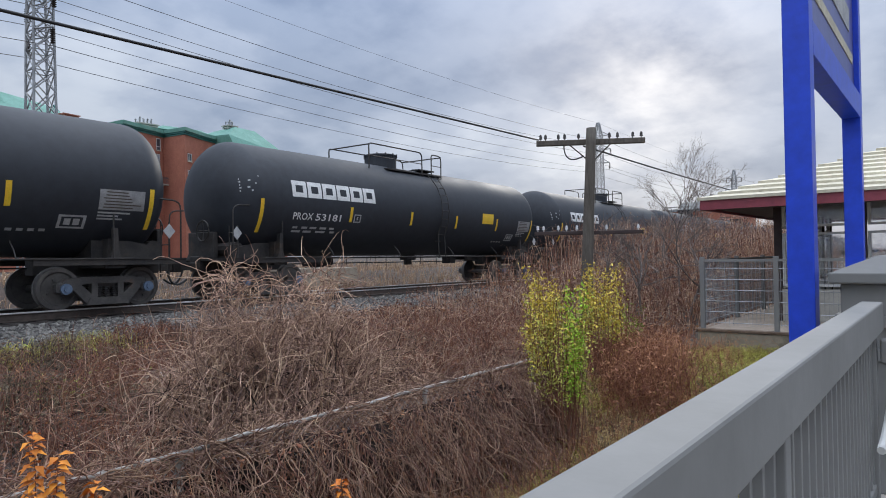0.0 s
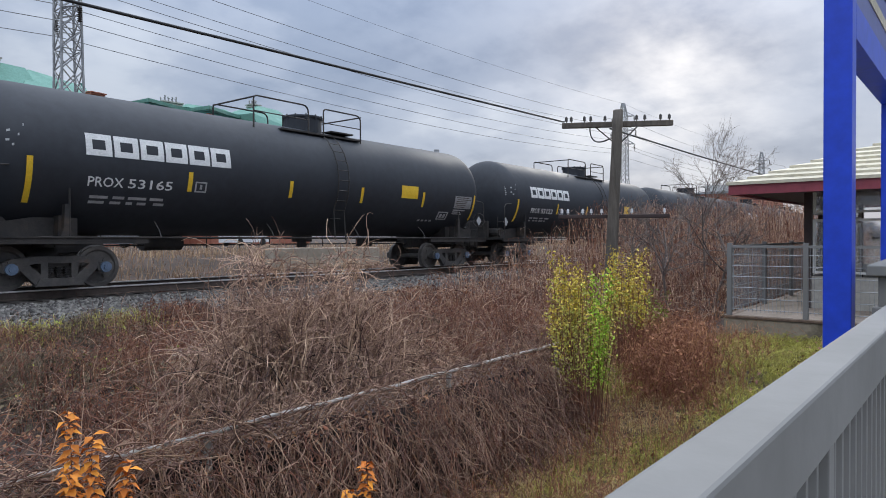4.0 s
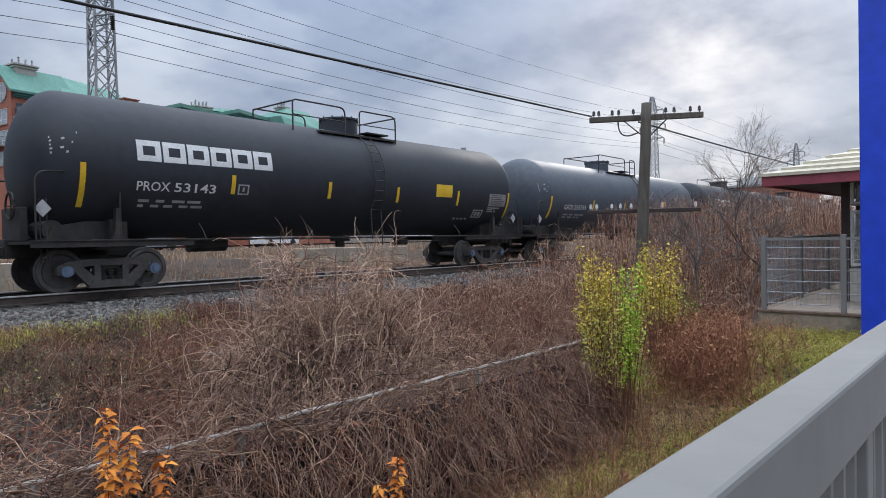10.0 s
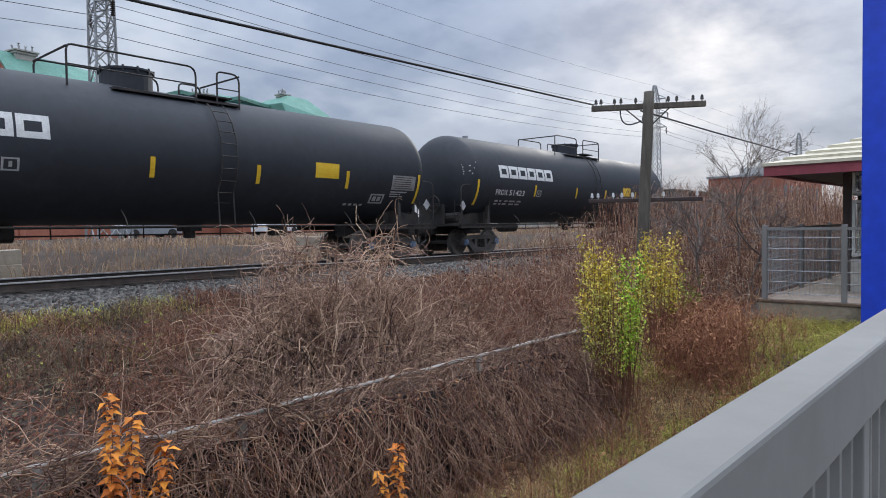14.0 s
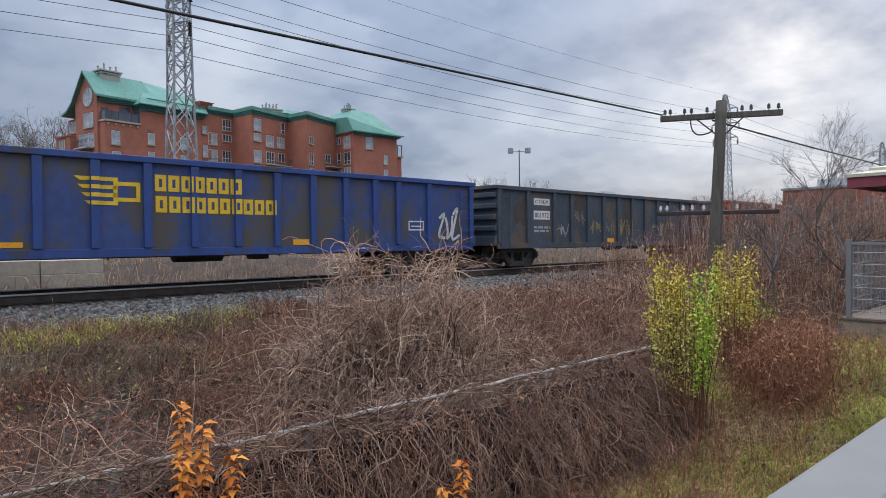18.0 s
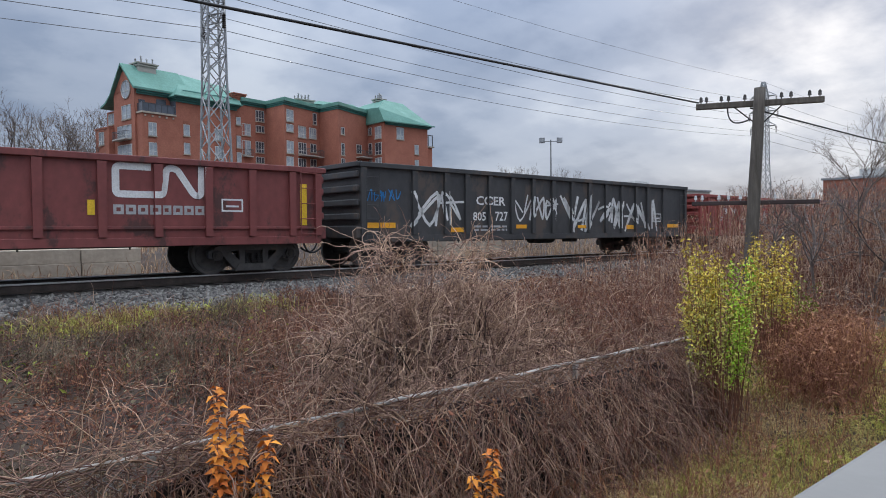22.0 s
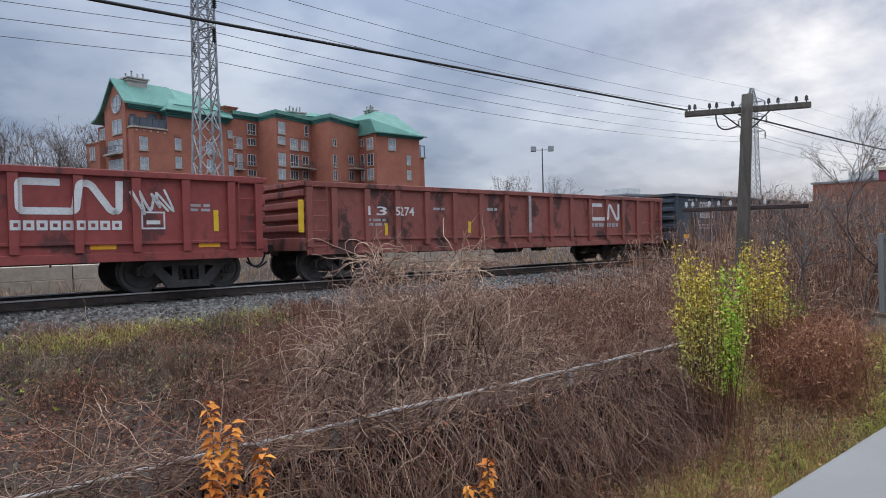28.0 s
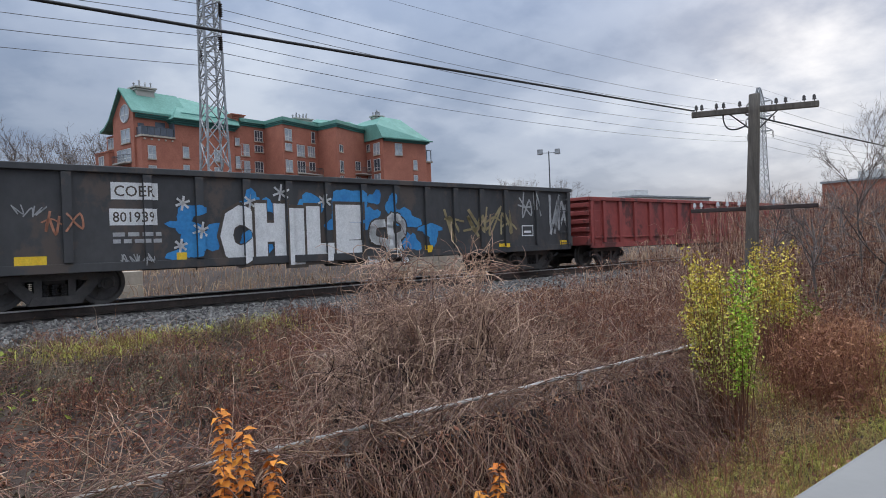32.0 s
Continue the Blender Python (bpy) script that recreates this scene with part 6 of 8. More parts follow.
def tangle():
    """The mound of dead climbers behind the fence, with two taller wispy heads."""
    # near-black inner stems first: shade in the mound's heart is in their colour
    for name, n, mat, r0, r1, hi, label in (("mound_heart", 380, M["vine_shade"], 0.004, 0.008, 0.75, "inner stems coloured dark for the shade inside the dead climber"),
                                            ("mound_brown", 1100, M["vine_grey"], 0.0032, 0.007, 0.95, "grey-brown stems in the dead climber"),
                                            ("dead_climber_mound", 2500, M["vine_pale"], 0.0032, 0.0068, 1.0, "pale tangled mound of dead climbing stems")):
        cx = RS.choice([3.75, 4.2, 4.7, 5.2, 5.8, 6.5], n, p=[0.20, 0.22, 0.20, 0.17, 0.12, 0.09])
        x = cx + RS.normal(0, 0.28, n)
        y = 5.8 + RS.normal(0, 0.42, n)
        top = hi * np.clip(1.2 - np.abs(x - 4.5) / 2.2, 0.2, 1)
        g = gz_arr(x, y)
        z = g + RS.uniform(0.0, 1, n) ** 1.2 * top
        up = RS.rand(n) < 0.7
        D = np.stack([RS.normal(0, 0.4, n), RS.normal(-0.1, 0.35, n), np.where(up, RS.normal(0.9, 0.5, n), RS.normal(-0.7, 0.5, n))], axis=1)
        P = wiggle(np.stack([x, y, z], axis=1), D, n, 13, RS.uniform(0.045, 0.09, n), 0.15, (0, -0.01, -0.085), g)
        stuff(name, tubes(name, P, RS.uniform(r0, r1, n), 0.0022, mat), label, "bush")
    # stiff uprights that carry it
    n = 190
    x = RS.choice([3.85, 5.0, 4.4], n, p=[0.42, 0.36, 0.22]) + RS.normal(0, 0.2, n)
    y = 5.75 + RS.normal(0, 0.3, n)
    P = arch(x, y, gz_arr(x, y) - 0.02, RS.uniform(0.6, 1.0, n) + 0.75 * RS.uniform(0, 1, n) ** 2.5, RS.uniform(0.05, 0.5, n), RS.uniform(0, math.tau, n), k=9, droop=RS.uniform(0.0, 0.45, n), wob=0.03)
    stuff("climber_uprights", tubes("climber_uprights", P, RS.uniform(0.005, 0.010, n), 0.003, M["vine_pale"]), "upright dry stems carrying the dead climber", "stems")
    # wiry curls on the heads
    n = 520
    c = RS.choice([3.82, 4.0, 4.98, 5.08], n)
    P0 = np.stack([c + RS.normal(0, 0.11, n), 5.75 + RS.normal(0, 0.13, n), RS.uniform(0.3, 1.3, n)], axis=1)
    P = wiggle(P0, np.stack([RS.normal(0, 0.7, n), RS.normal(0, 0.7, n), RS.normal(0.6, 0.6, n)], axis=1), n, 11, RS.uniform(0.035, 0.075, n), 0.36, (0, 0, -0.10))
    stuff("climber_heads", tubes("climber_heads", P, RS.uniform(0.0035, 0.0065, n), 0.0025, M["vine_pale"]), "curled dead vine tips standing above the mound", "vines")
    # lower spread of stems to the right and towards the track
    n = 6500
    x = RS.uniform(2.4, 13.5, n)
    y = RS.uniform(4.3, 9.6, n)
    keep_ = (np.hypot((x - 7.2) / 5.0, (y - 6.2) / 2.6) + RS.normal(0, 0.18, n)) < 1
    x, y = x[keep_], y[keep_]
    n = len(x)
    g = gz_arr(x, y)
    rise = 0.55 * (0.6 + 0.6 * np.array([noise.noise((a_ * 0.9, b_ * 0.9, 3.0)) for a_, b_ in zip(x, y)]))
    P0 = np.stack([x, y, g + RS.uniform(0, 1, n) * rise], axis=1)
    for sel, name, mat, label in ((slice(0, n * 45 // 100), "brush_stems", M["vine_grey"], "low tangle of dry grey-brown stems"), (slice(n * 45 // 100, n * 58 // 100), "pale_brush", M["vine_pale"], "pale dry stems in the low brush"), (slice(n * 58 // 100, n), "russet_brush", M["stem_red"], "russet stems in the low brush")):
        m = len(P0[sel])
        P = wiggle(P0[sel], np.stack([RS.normal(0, 0.8, m), RS.normal(0, 0.8, m), RS.normal(0.5, 0.5, m)], axis=1), m, 9, RS.uniform(0.035, 0.09, m), 0.30, (0, 0, -0.09), g[sel])
        stuff(name, tubes(name, P, RS.uniform(0.003, 0.0062, m), 0.002, mat), label, "brush")
    n = 4200
    x = RS.uniform(2.4, 13.5, n)
    y = RS.uniform(4.3, 9.8, n)
    P = arch(x, y, gz_arr(x, y) - 0.02, RS.uniform(0.12, 0.5, n), RS.uniform(0.03, 0.35, n), RS.uniform(0, math.tau, n), k=5, droop=RS.uniform(0.0, 0.6, n), wob=0.03)
    stuff("russet_stems", tubes("russet_stems", P, RS.uniform(0.0028, 0.0052, n), 0.0016, M["stem_red"]), "low russet weed stems", "weeds")


tangle()


def patch(x, y, f, seed):
    return np.array([noise.noise((a * f, b * f, seed)) for a, b in zip(x, y)])


def ground_cover():
    n = 52000
    x = RS.uniform(-3.0, 14, n)
    y = RS.uniform(4.25, 12.7, n)
    red = patch(x, y, 0.55, 8.0) + 0.10 * (x - 2.5) + RS.normal(0, 0.15, n)
    for sel, name, mat, label in ((red > 0.05, "leaf_litter", M["litter"], "curled brown leaves covering the bank"), (red <= 0.05, "dull_litter", M["litter_dull"], "dull decaying leaves on the bank")):
        m = int(sel.sum())
        C = np.stack([x[sel], y[sel], gz_arr(x[sel], y[sel]) + RS.uniform(0.0, 0.07, m)], axis=1)
        N = RS.normal(0, 0.8, (m, 3)) + (0, 0, 1)
        stuff(name, leaves(name, C, RS.normal(0, 1, (m, 3)) * (1, 1, 0.4), N, RS.uniform(0.022, 0.07, m), RS.uniform(0.016, 0.042, m), mat, 0.5), label, "leaf litter")
    # clumps of dry weeds, with hollows between
    n = 26000
    x = RS.uniform(-3.0, 9, n)
    y = RS.uniform(4.3, 12.4, n)
    clump = patch(x, y, 0.9, 6.0) + 0.5 * patch(x, y, 2.3, 2.0)
    k_ = clump > 0.02
    x, y, clump = x[k_], y[k_], clump[k_]
    n = len(x)
    P = arch(x, y, gz_arr(x, y) - 0.01, RS.uniform(0.08, 0.22, n) + 0.42 * np.clip(clump, 0, 0.7), RS.uniform(0.02, 0.3, n), RS.uniform(0, math.tau, n), k=6, droop=RS.uniform(0.0, 0.9, n), wob=0.03)
    tone = patch(x, y, 0.6, 14.0) + 0.05 * (x - 3) + RS.normal(0, 0.12, n)
    for sel, name, mat, label in ((tone > 0.02, "low_weeds", M["stem_red"], "low dry reddish weeds on the bank"), (tone <= 0.02, "dull_weeds", M["weed_dull"], "low dull brown weeds on the bank")):
        m = int(sel.sum())
        stuff(name, tubes(name, P[sel], RS.uniform(0.002, 0.0042, m), 0.0013, mat), label, "weeds")
    m = 15000
    s_ = RS.randint(0, n, m)
    C = P[s_, RS.randint(1, 6, m)] + RS.normal(0, 0.02, (m, 3))
    dull = tone[s_] <= 0.02
    for sel, name, mat, label in ((~dull, "weed_leaves", M["litter"], "shrivelled russet leaves on the weeds"), (dull, "dull_leaves", M["litter_dull"], "shrivelled olive-brown leaves on the weeds")):
        c_ = C[sel]
        q = len(c_)
        stuff(name, leaves(name, c_, RS.normal(0, 1, (q, 3)) + (0, 0, -0.3), RS.normal(0, 1, (q, 3)), RS.uniform(0.02, 0.055, q), RS.uniform(0.012, 0.032, q), mat, 0.5), label, "weeds")
    n = 5200
    x = RS.uniform(-3.0, 9.5, n)
    y = RS.uniform(4.35, 12, n)
    g = gz_arr(x, y)
    P0 = np.stack([x, y, g + RS.uniform(0, 0.16, n)], axis=1)
    for sel, name, mat, label in ((slice(0, 1500), "trailing_stems", M["vine_grey"], "grey runners trailing over the bank"), (slice(1500, 1900), "pale_runners", M["vine_pale"], "pale runners trailing over the bank"), (slice(1900, n), "russet_runners", M["stem_red"], "russet runners trailing over the bank")):
        m = len(P0[sel])
        P = wiggle(P0[sel], np.stack([RS.normal(0, 1, m), RS.normal(0, 1, m), RS.normal(0.3, 0.3, m)], axis=1), m, 9, RS.uniform(0.04, 0.1, m), 0.30, (0, 0, -0.07), g[sel] + 0.01)
        stuff(name, tubes(name, P, RS.uniform(0.003, 0.0055, m), 0.002, mat), label, "vines")
    # grassy strip at the foot of the ballast
    n = 900
    x = RS.choice([2.6, 3.6, 5.0, 1.9], n) + RS.normal(0, 0.4, n)
    y = 11.2 + RS.normal(0, 0.34, n) + 0.1 * (x - 3)
    P = arch(x, y, gz_arr(x, y) - 0.01, RS.uniform(0.08, 0.34, n), RS.uniform(0.02, 0.22, n), RS.uniform(0, math.tau, n), k=4, droop=RS.uniform(0.0, 0.6, n), wob=0.015)
    stuff("strip_grass", tubes("strip_grass", P, RS.uniform(0.004, 0.008, n), 0.001, M["grass"]), "strip of yellow-green grass beside the ballast", "grass")
    n = 620
    x = RS.choice([3.3, 1.0, 0.2, 2.0, 4.6], n, p=[0.35, 0.25, 0.15, 0.15, 0.1]) + RS.normal(0, 0.35, n)
    y = np.where(RS.rand(n) < 0.6, 11.3, 8.8) + RS.normal(0, 0.45, n)
    C = np.stack([x, y, gz_arr(x, y) + RS.uniform(0.03, 0.2, n)], axis=1)
    stuff("broad_weeds", leaves("broad_weeds", C, RS.normal(0, 1, (n, 3)), RS.normal(0, 0.4, (n, 3)) + (0, 0, 1), RS.uniform(0.04, 0.1, n), RS.uniform(0.03, 0.07, n), M["weed_green"], 0.3), "low broad-leaved green weeds", "weeds")


ground_cover()


def verge_grass():
    n = 46000
    x = np.where(RS.rand(n) < 0.08, RS.uniform(-5.0, 0.5, n), RS.uniform(0.3, 10.8, n))
    y = RS.uniform(0.55, 4.3, n)
    green = patch(x, y, 0.8, 11.0) + 0.6 * patch(x, y, 2.4, 3.0) + 0.70 - 0.62 * np.clip((y - 2.0) / 1.7, 0, 1) + 0.25 * np.clip((x - 7) / 3, 0, 1) + RS.normal(0, 0.12, n)
    for sel, name, mat, label, hh in ((green > 0.10, "verge_grass", M["grass"], "uneven green and yellow verge grass", 0.13), (green <= 0.10, "dry_grass", M["straw"], "matted straw-brown dry grass", 0.17)):
        a, b = x[sel], y[sel]
        m = len(a)
        P = arch(a, b, gz_arr(a, b) - 0.01, RS.uniform(0.03, hh, m) * (1 + 0.8 * np.clip(patch(a, b, 1.7, 21.0), -0.5, 1)), RS.uniform(0.03, 0.24, m), RS.uniform(0, math.tau, m), k=5, droop=RS.uniform(0.2, 1.0, m), wob=0.016)
        stuff(name, tubes(name, P, RS.uniform(0.002, 0.0046, m), 0.0008, mat), label, "grass")
    n = 1500
    x, y = RS.uniform(3, 10.4, n), RS.uniform(2.3, 3.7, n)
    P = arch(x, y, gz_arr(x, y) - 0.01, RS.uniform(0.12, 0.4, n), RS.uniform(0.03, 0.4, n), RS.uniform(0, math.tau, n), k=6, droop=RS.uniform(0.0, 0.9, n), wob=0.03)
    stuff("verge_weeds", tubes("verge_weeds", P, RS.uniform(0.002, 0.004, n), 0.001, M["rust_weed"]), "thin rusty weed stalks at the edge of the verge", "weeds")
    n = 1600
    x, y = RS.uniform(2, 10.6, n), RS.uniform(1.0, 3.8, n)
    C = np.stack([x, y, gz_arr(x, y) + RS.uniform(0.02, 0.1, n)], axis=1)
    stuff("fallen_leaves", leaves("fallen_leaves", C, RS.normal(0, 1, (n, 3)) * (1, 1, 0.3), RS.normal(0, 0.4, (n, 3)) + (0, 0, 1), RS.uniform(0.04, 0.09, n), RS.uniform(0.03, 0.06, n), M["litter"], 0.4), "fallen brown leaves on the verge", "leaf litter")


verge_grass()


def shrub(x, y, h, spread, nstem, groups, label, seed):
    """A multi-stemmed shrub: bare reddish stems below, leaves above. groups: (material, leaves a stem, side from, side to, low, high)."""
    r = np.random.RandomState(seed)
    gz = ground_z(x, y)
    th = thing("shrub", pose(x, y, gz), label, "shrub")
    az = r.uniform(0, math.tau, nstem)
    rad = np.sqrt(r.uniform(0, 1, nstem)) * spread
    k = 9
    t = np.linspace(0, 1, k)
    ph = r.uniform(0, math.tau, (nstem, 1))
    hh = r.uniform(0.62, 1.0, nstem)[:, None] * h
    X = (np.cos(az) * rad)[:, None] * (0.45 + 0.55 * t) + 0.02 * np.sin(t * 7 + ph)
    Y = (np.sin(az) * rad)[:, None] * (0.45 + 0.55 * t) + 0.02 * np.cos(t * 6 + ph)
    P = np.stack([X, Y, hh * t - 0.03], axis=2)
    for one in P:
        part("stem", tubes("stem", one[None], r.uniform(0.005, 0.009), 0.002, M["stem_red"], 4), None, th)
    side = (np.cos(az) * 0.47 - np.sin(az) * 0.88) * rad / spread
    for mat, each, s0, s1, lo, hi in groups:
        own = np.nonzero((side >= s0) & (side < s1))[0]
        if not len(own):
            continue
        count = each * len(own)
        s_ = r.choice(own, count)
        tt = lo + (hi - lo) * r.uniform(0, 1, count) ** 0.85
        i = np.clip((tt * (k - 1)).astype(int), 0, k - 2)
        f = (tt * (k - 1) - i)[:, None]
        C = P[s_, i] * (1 - f) + P[s_, i + 1] * f + r.normal(0, 0.035, (count, 3))
        part("foliage", leaves("foliage", C, r.normal(0, 1, (count, 3)) + (0, 0, -0.2), r.normal(0, 1, (count, 3)), r.uniform(0.026, 0.048, count), r.uniform(0.017, 0.03, count), mat), None, th)


shrub(6.75, 3.62, 2.12, 0.46, 74, [(M["leaf_yellow"], 30, -1, -0.1, 0.72, 1.0), (M["leaf_olive"], 40, -1, 0.2, 0.40, 0.92), (M["leaf_lime"], 62, 0.1, 0.62, 0.42, 0.93), (M["leaf_olive"], 34, 0.3, 1, 0.40, 0.85), (M["leaf_yellow"], 10, -0.2, 1, 0.6, 1.0)], "leggy shrub with lime-green and yellow autumn leaves", 3)
shrub(8.65, 3.95, 1.72, 0.33, 34, [(M["leaf_yellow"], 50, -1, 1, 0.55, 1.0), (M["leaf_olive"], 24, -1, 1, 0.4, 0.9)], "smaller shrub with yellow autumn leaves", 5)
shrub(9.6, 4.1, 1.1, 0.35, 24, [(M["weed_green"], 26, -1, 1, 0.3, 0.95)], "small shrub with a few dull olive leaves", 6)


def russet_weeds():
    n = 1900
    x = RS.uniform(7.6, 10.0, n)
    y = x / np.tan(np.radians(RS.uniform(65.5, 71.3, n) + RS.normal(0, 0.9, n)))
    hump = 0.55 + 0.9 * np.clip(patch(x, y, 1.6, 31.0) + 0.35, 0, 1)
    P = arch(x, y, gz_arr(x, y) - 0.02, RS.uniform(0.15, 0.72, n) * hump, RS.uniform(0.03, 0.45, n), RS.uniform(0, math.tau, n), k=6, droop=RS.uniform(0.0, 0.6, n), wob=0.05)
    stuff("tall_russet_weeds", tubes("tall_russet_weeds", P, RS.uniform(0.0025, 0.005, n), 0.0016, M["rust_weed"]), "stand of tall russet-brown weeds", "weeds")
    m = 3600
    s = RS.randint(0, n, m)
    C = P[s, RS.randint(2, 5, m)] + RS.normal(0, 0.02, (m, 3))
    stuff("seed_heads", leaves("seed_heads", C, RS.normal(0, 1, (m, 3)), RS.normal(0, 1, (m, 3)), RS.uniform(0.02, 0.06, m), RS.uniform(0.012, 0.03, m), M["rust_weed"], 0.4), "dry seed heads and shrivelled leaves on the weeds", "weeds")


russet_weeds()


def orange_plant(x, y, tops, seed, label):
    r = np.random.RandomState(seed)
    gz = ground_z(x, y)
    th = thing("sapling", pose(x, y, gz), label, "sapling", "orange saplings")
    for dx, dy, h, nl, golden in tops:
        k = 8
        t = np.linspace(0, 1, k)
        P = np.stack([dx * t ** 0.8 + r.normal(0, 0.008, k), dy * t + r.normal(0, 0.008, k), t * (h - gz) - 0.03], axis=1)[None]
        part("stem", tubes("stem", P, 0.006, 0.002, M["stem_red"], 5), None, th)
        tl = np.linspace(0.30, 1.0, nl)
        C = np.stack([np.interp(tl, t, P[0, :, i]) for i in range(3)], axis=1)
        az = np.arange(nl) * 2.4 + r.normal(0, 0.4, nl)
        D = np.stack([np.cos(az), np.sin(az), r.uniform(-0.15, 0.45, nl)], axis=1)
        gold = tl < golden
        for sel, mat in ((gold, M["leaf_gold"]), (~gold, M["leaf_orange"])):
            if sel.any():
                c, d = C[sel], D[sel]
                m = len(c)
                part("foliage", leaves("foliage", c, d, np.tile((0, 0, 1.0), (m, 1)) + r.normal(0, 0.25, (m, 3)), r.uniform(0.05, 0.085, m), r.uniform(0.034, 0.05, m), mat, 0.5), None, th)


orange_plant(1.42, 3.82, [(-0.03, 0.02, 0.58, 120, 0.5), (0.06, -0.06, 0.46, 90, 0.45), (0.22, -0.12, 0.28, 86, 0.7), (-0.08, -0.1, 0.3, 80, 0.6)], 2, "young sapling with orange and golden autumn leaves")
orange_plant(3.2, 3.42, [(-0.02, 0.03, -0.08, 70, 0.3), (-0.17, 0.06, -0.24, 44, 0.4)], 4, "small sapling with bright orange leaves")


# --- ballast stones
def stones():
    n = 17000
    x = RS.uniform(-3.5, 26, n)
    y = RS.uniform(-3.4, -1.32, n)
    prof = np.interp(y, [-3.55, -3.05, -2.0, -1.42, -1.2, -0.7], [-0.52, -0.45, -0.31, -0.275, -0.215, -0.205])
    far = np.clip((x - 12) / 14, 0, 1)
    ok = RS.rand(n) > far * 0.5
    x, y, prof = x[ok], y[ok], prof[ok]
    n = len(x)
    base = np.array([(-1, -1, -1), (1, -1, -1), (1, 1, -1), (-1, 1, -1), (-1, -1, 1), (1, -1, 1), (1, 1, 1), (-1, 1, 1)], float)
    S = RS.uniform(0.018, 0.052, (n, 1, 3))
    V = base[None] * S * (1 + RS.uniform(-0.35, 0.25, (n, 8, 3)))
    q = RS.normal(0, 1, (n, 4))
    q /= np.linalg.norm(q, axis=1, keepdims=True)
    w, a, b, c = q.T
    R = np.stack([1 - 2 * (b * b + c * c), 2 * (a * b - c * w), 2 * (a * c + b * w), 2 * (a * b + c * w), 1 - 2 * (a * a + c * c), 2 * (b * c - a * w), 2 * (a * c - b * w), 2 * (b * c + a * w), 1 - 2 * (a * a + b * b)], axis=1).reshape(n, 3, 3)
    V = np.einsum("nij,nkj->nki", R, V) + np.stack([x, y, prof + 0.018], axis=1)[:, None, :]
    F = np.array([(0, 3, 2, 1), (4, 5, 6, 7), (0, 1, 5, 4), (1, 2, 6, 5), (2, 3, 7, 6), (3, 0, 4, 7)])
    F = ((np.arange(n) * 8)[:, None, None] + F[None]).reshape(-1, 4)
    stuff("ballast_stones", quick_mesh("ballast_stones", V.reshape(-1, 3), F, M["ballast"]), "loose grey ballast stones beside the rail", "ballast").matrix_basis = LINE


stones()
for sx, sy, sw, sd, rz in ((5.3, 9.2, 0.75, 0.28, 12), (5.9, 9.5, 0.5, 0.25, -20), (4.8, 8.9, 0.35, 0.22, 40)):
    slab = part("broken_slab", boxes((-sw / 2, sw / 2, -sd / 2, sd / 2, -0.04, 0.05), bevel=0.015), M["concrete"], m=pose(sx, sy, ground_z(sx, sy) + 0.05, 4, -5, rz))
    tagged(slab, "broken piece of pale concrete lying on the bank", "rubble", "broken slabs")


# --- bare trees
def bare_tree(x, y, h, seed, label, r0=0.06, levels=5, wide=0.5, z=None, twig=1.0):
    r = np.random.RandomState(seed)
    gz = ground_z(x, y) if z is None else z
    th = thing("bare_tree", pose(x, y, gz), label, "tree", "bare trees")
    segs = {k: [] for k in range(levels + 1)}

    def grow(p, d, L, rad, lev):
        k = 5
        pts = [p]
        for i in range(k - 1):
            d = d + r.normal(0, 0.13, 3) + np.array((0, 0, 0.04))
            d = d / np.linalg.norm(d)
            pts.append(pts[-1] + d * L / (k - 1))
        segs[lev].append((np.array(pts), rad))
        if lev == levels:
            return
        for c in range(r.randint(3, 5) if lev else r.randint(5, 8)):
            t = r.uniform(0.35, 1.0)
            i = min(int(t * (k - 1)), k - 2)
            q = pts[i] + (pts[i + 1] - pts[i]) * (t * (k - 1) - i)
            nd = d + r.normal(0, wide, 3)
            nd /= np.linalg.norm(nd)
            grow(q, nd, L * r.uniform(0.45, 0.72), rad * 0.55, lev + 1)
    grow(np.array((0, 0, -0.1)), np.array((0.02, 0.02, 1.0)), h * 0.5, r0, 0)
    part("trunk", tubes("trunk", np.array([s[0] for s in segs[0]]), [s[1] for s in segs[0]], r0 * 0.55, M["bark"], 8), None, th)
    rest = [s for k in range(1, levels + 1) for s in segs[k]]
    rad = np.maximum(np.array([s[1] for s in rest]), 0.0021 * twig)
    part("crown", tubes("crown", np.array([s[0] for s in rest]), rad, rad * 0.55, M["bark"], 3), None, th, "leafless twigs")
    return th


bare_tree(17.0, 5.7, 4.7, 11, "slender leafless tree beside the line", 0.026, 5, 0.46)
bare_tree(19.8, 7.0, 4.4, 12, "slender leafless tree beside the line", 0.032, 5, 0.46)
bare_tree(22.5, 6.6, 5.0, 13, "leafless scrub tree beside the shelter", 0.027, 5, 0.5)
bare_tree(14.2, 6.6, 3.2, 14, "low leafless scrub tree", 0.035, 4, 0.8)
bare_tree(13.4, 5.2, 2.6, 15, "low leafless scrub tree", 0.03, 4, 0.9)
bare_tree(15.6, 5.0, 3.4, 16, "leafless scrub tree with spreading limbs", 0.04, 4, 0.75)
bare_tree(16.4, 6.6, 3.6, 17, "leafless scrub tree with spreading limbs", 0.035, 4, 0.7)
bare_tree(18.6, 5.2, 3.9, 18, "leafless scrub tree with spreading limbs", 0.04, 4, 0.65)
t0 = bare_tree(20, 118, 24, 21, "large bare tree beyond the yard", 0.22, 5, 0.45, 0.2, 8)
rng = random.Random(9)
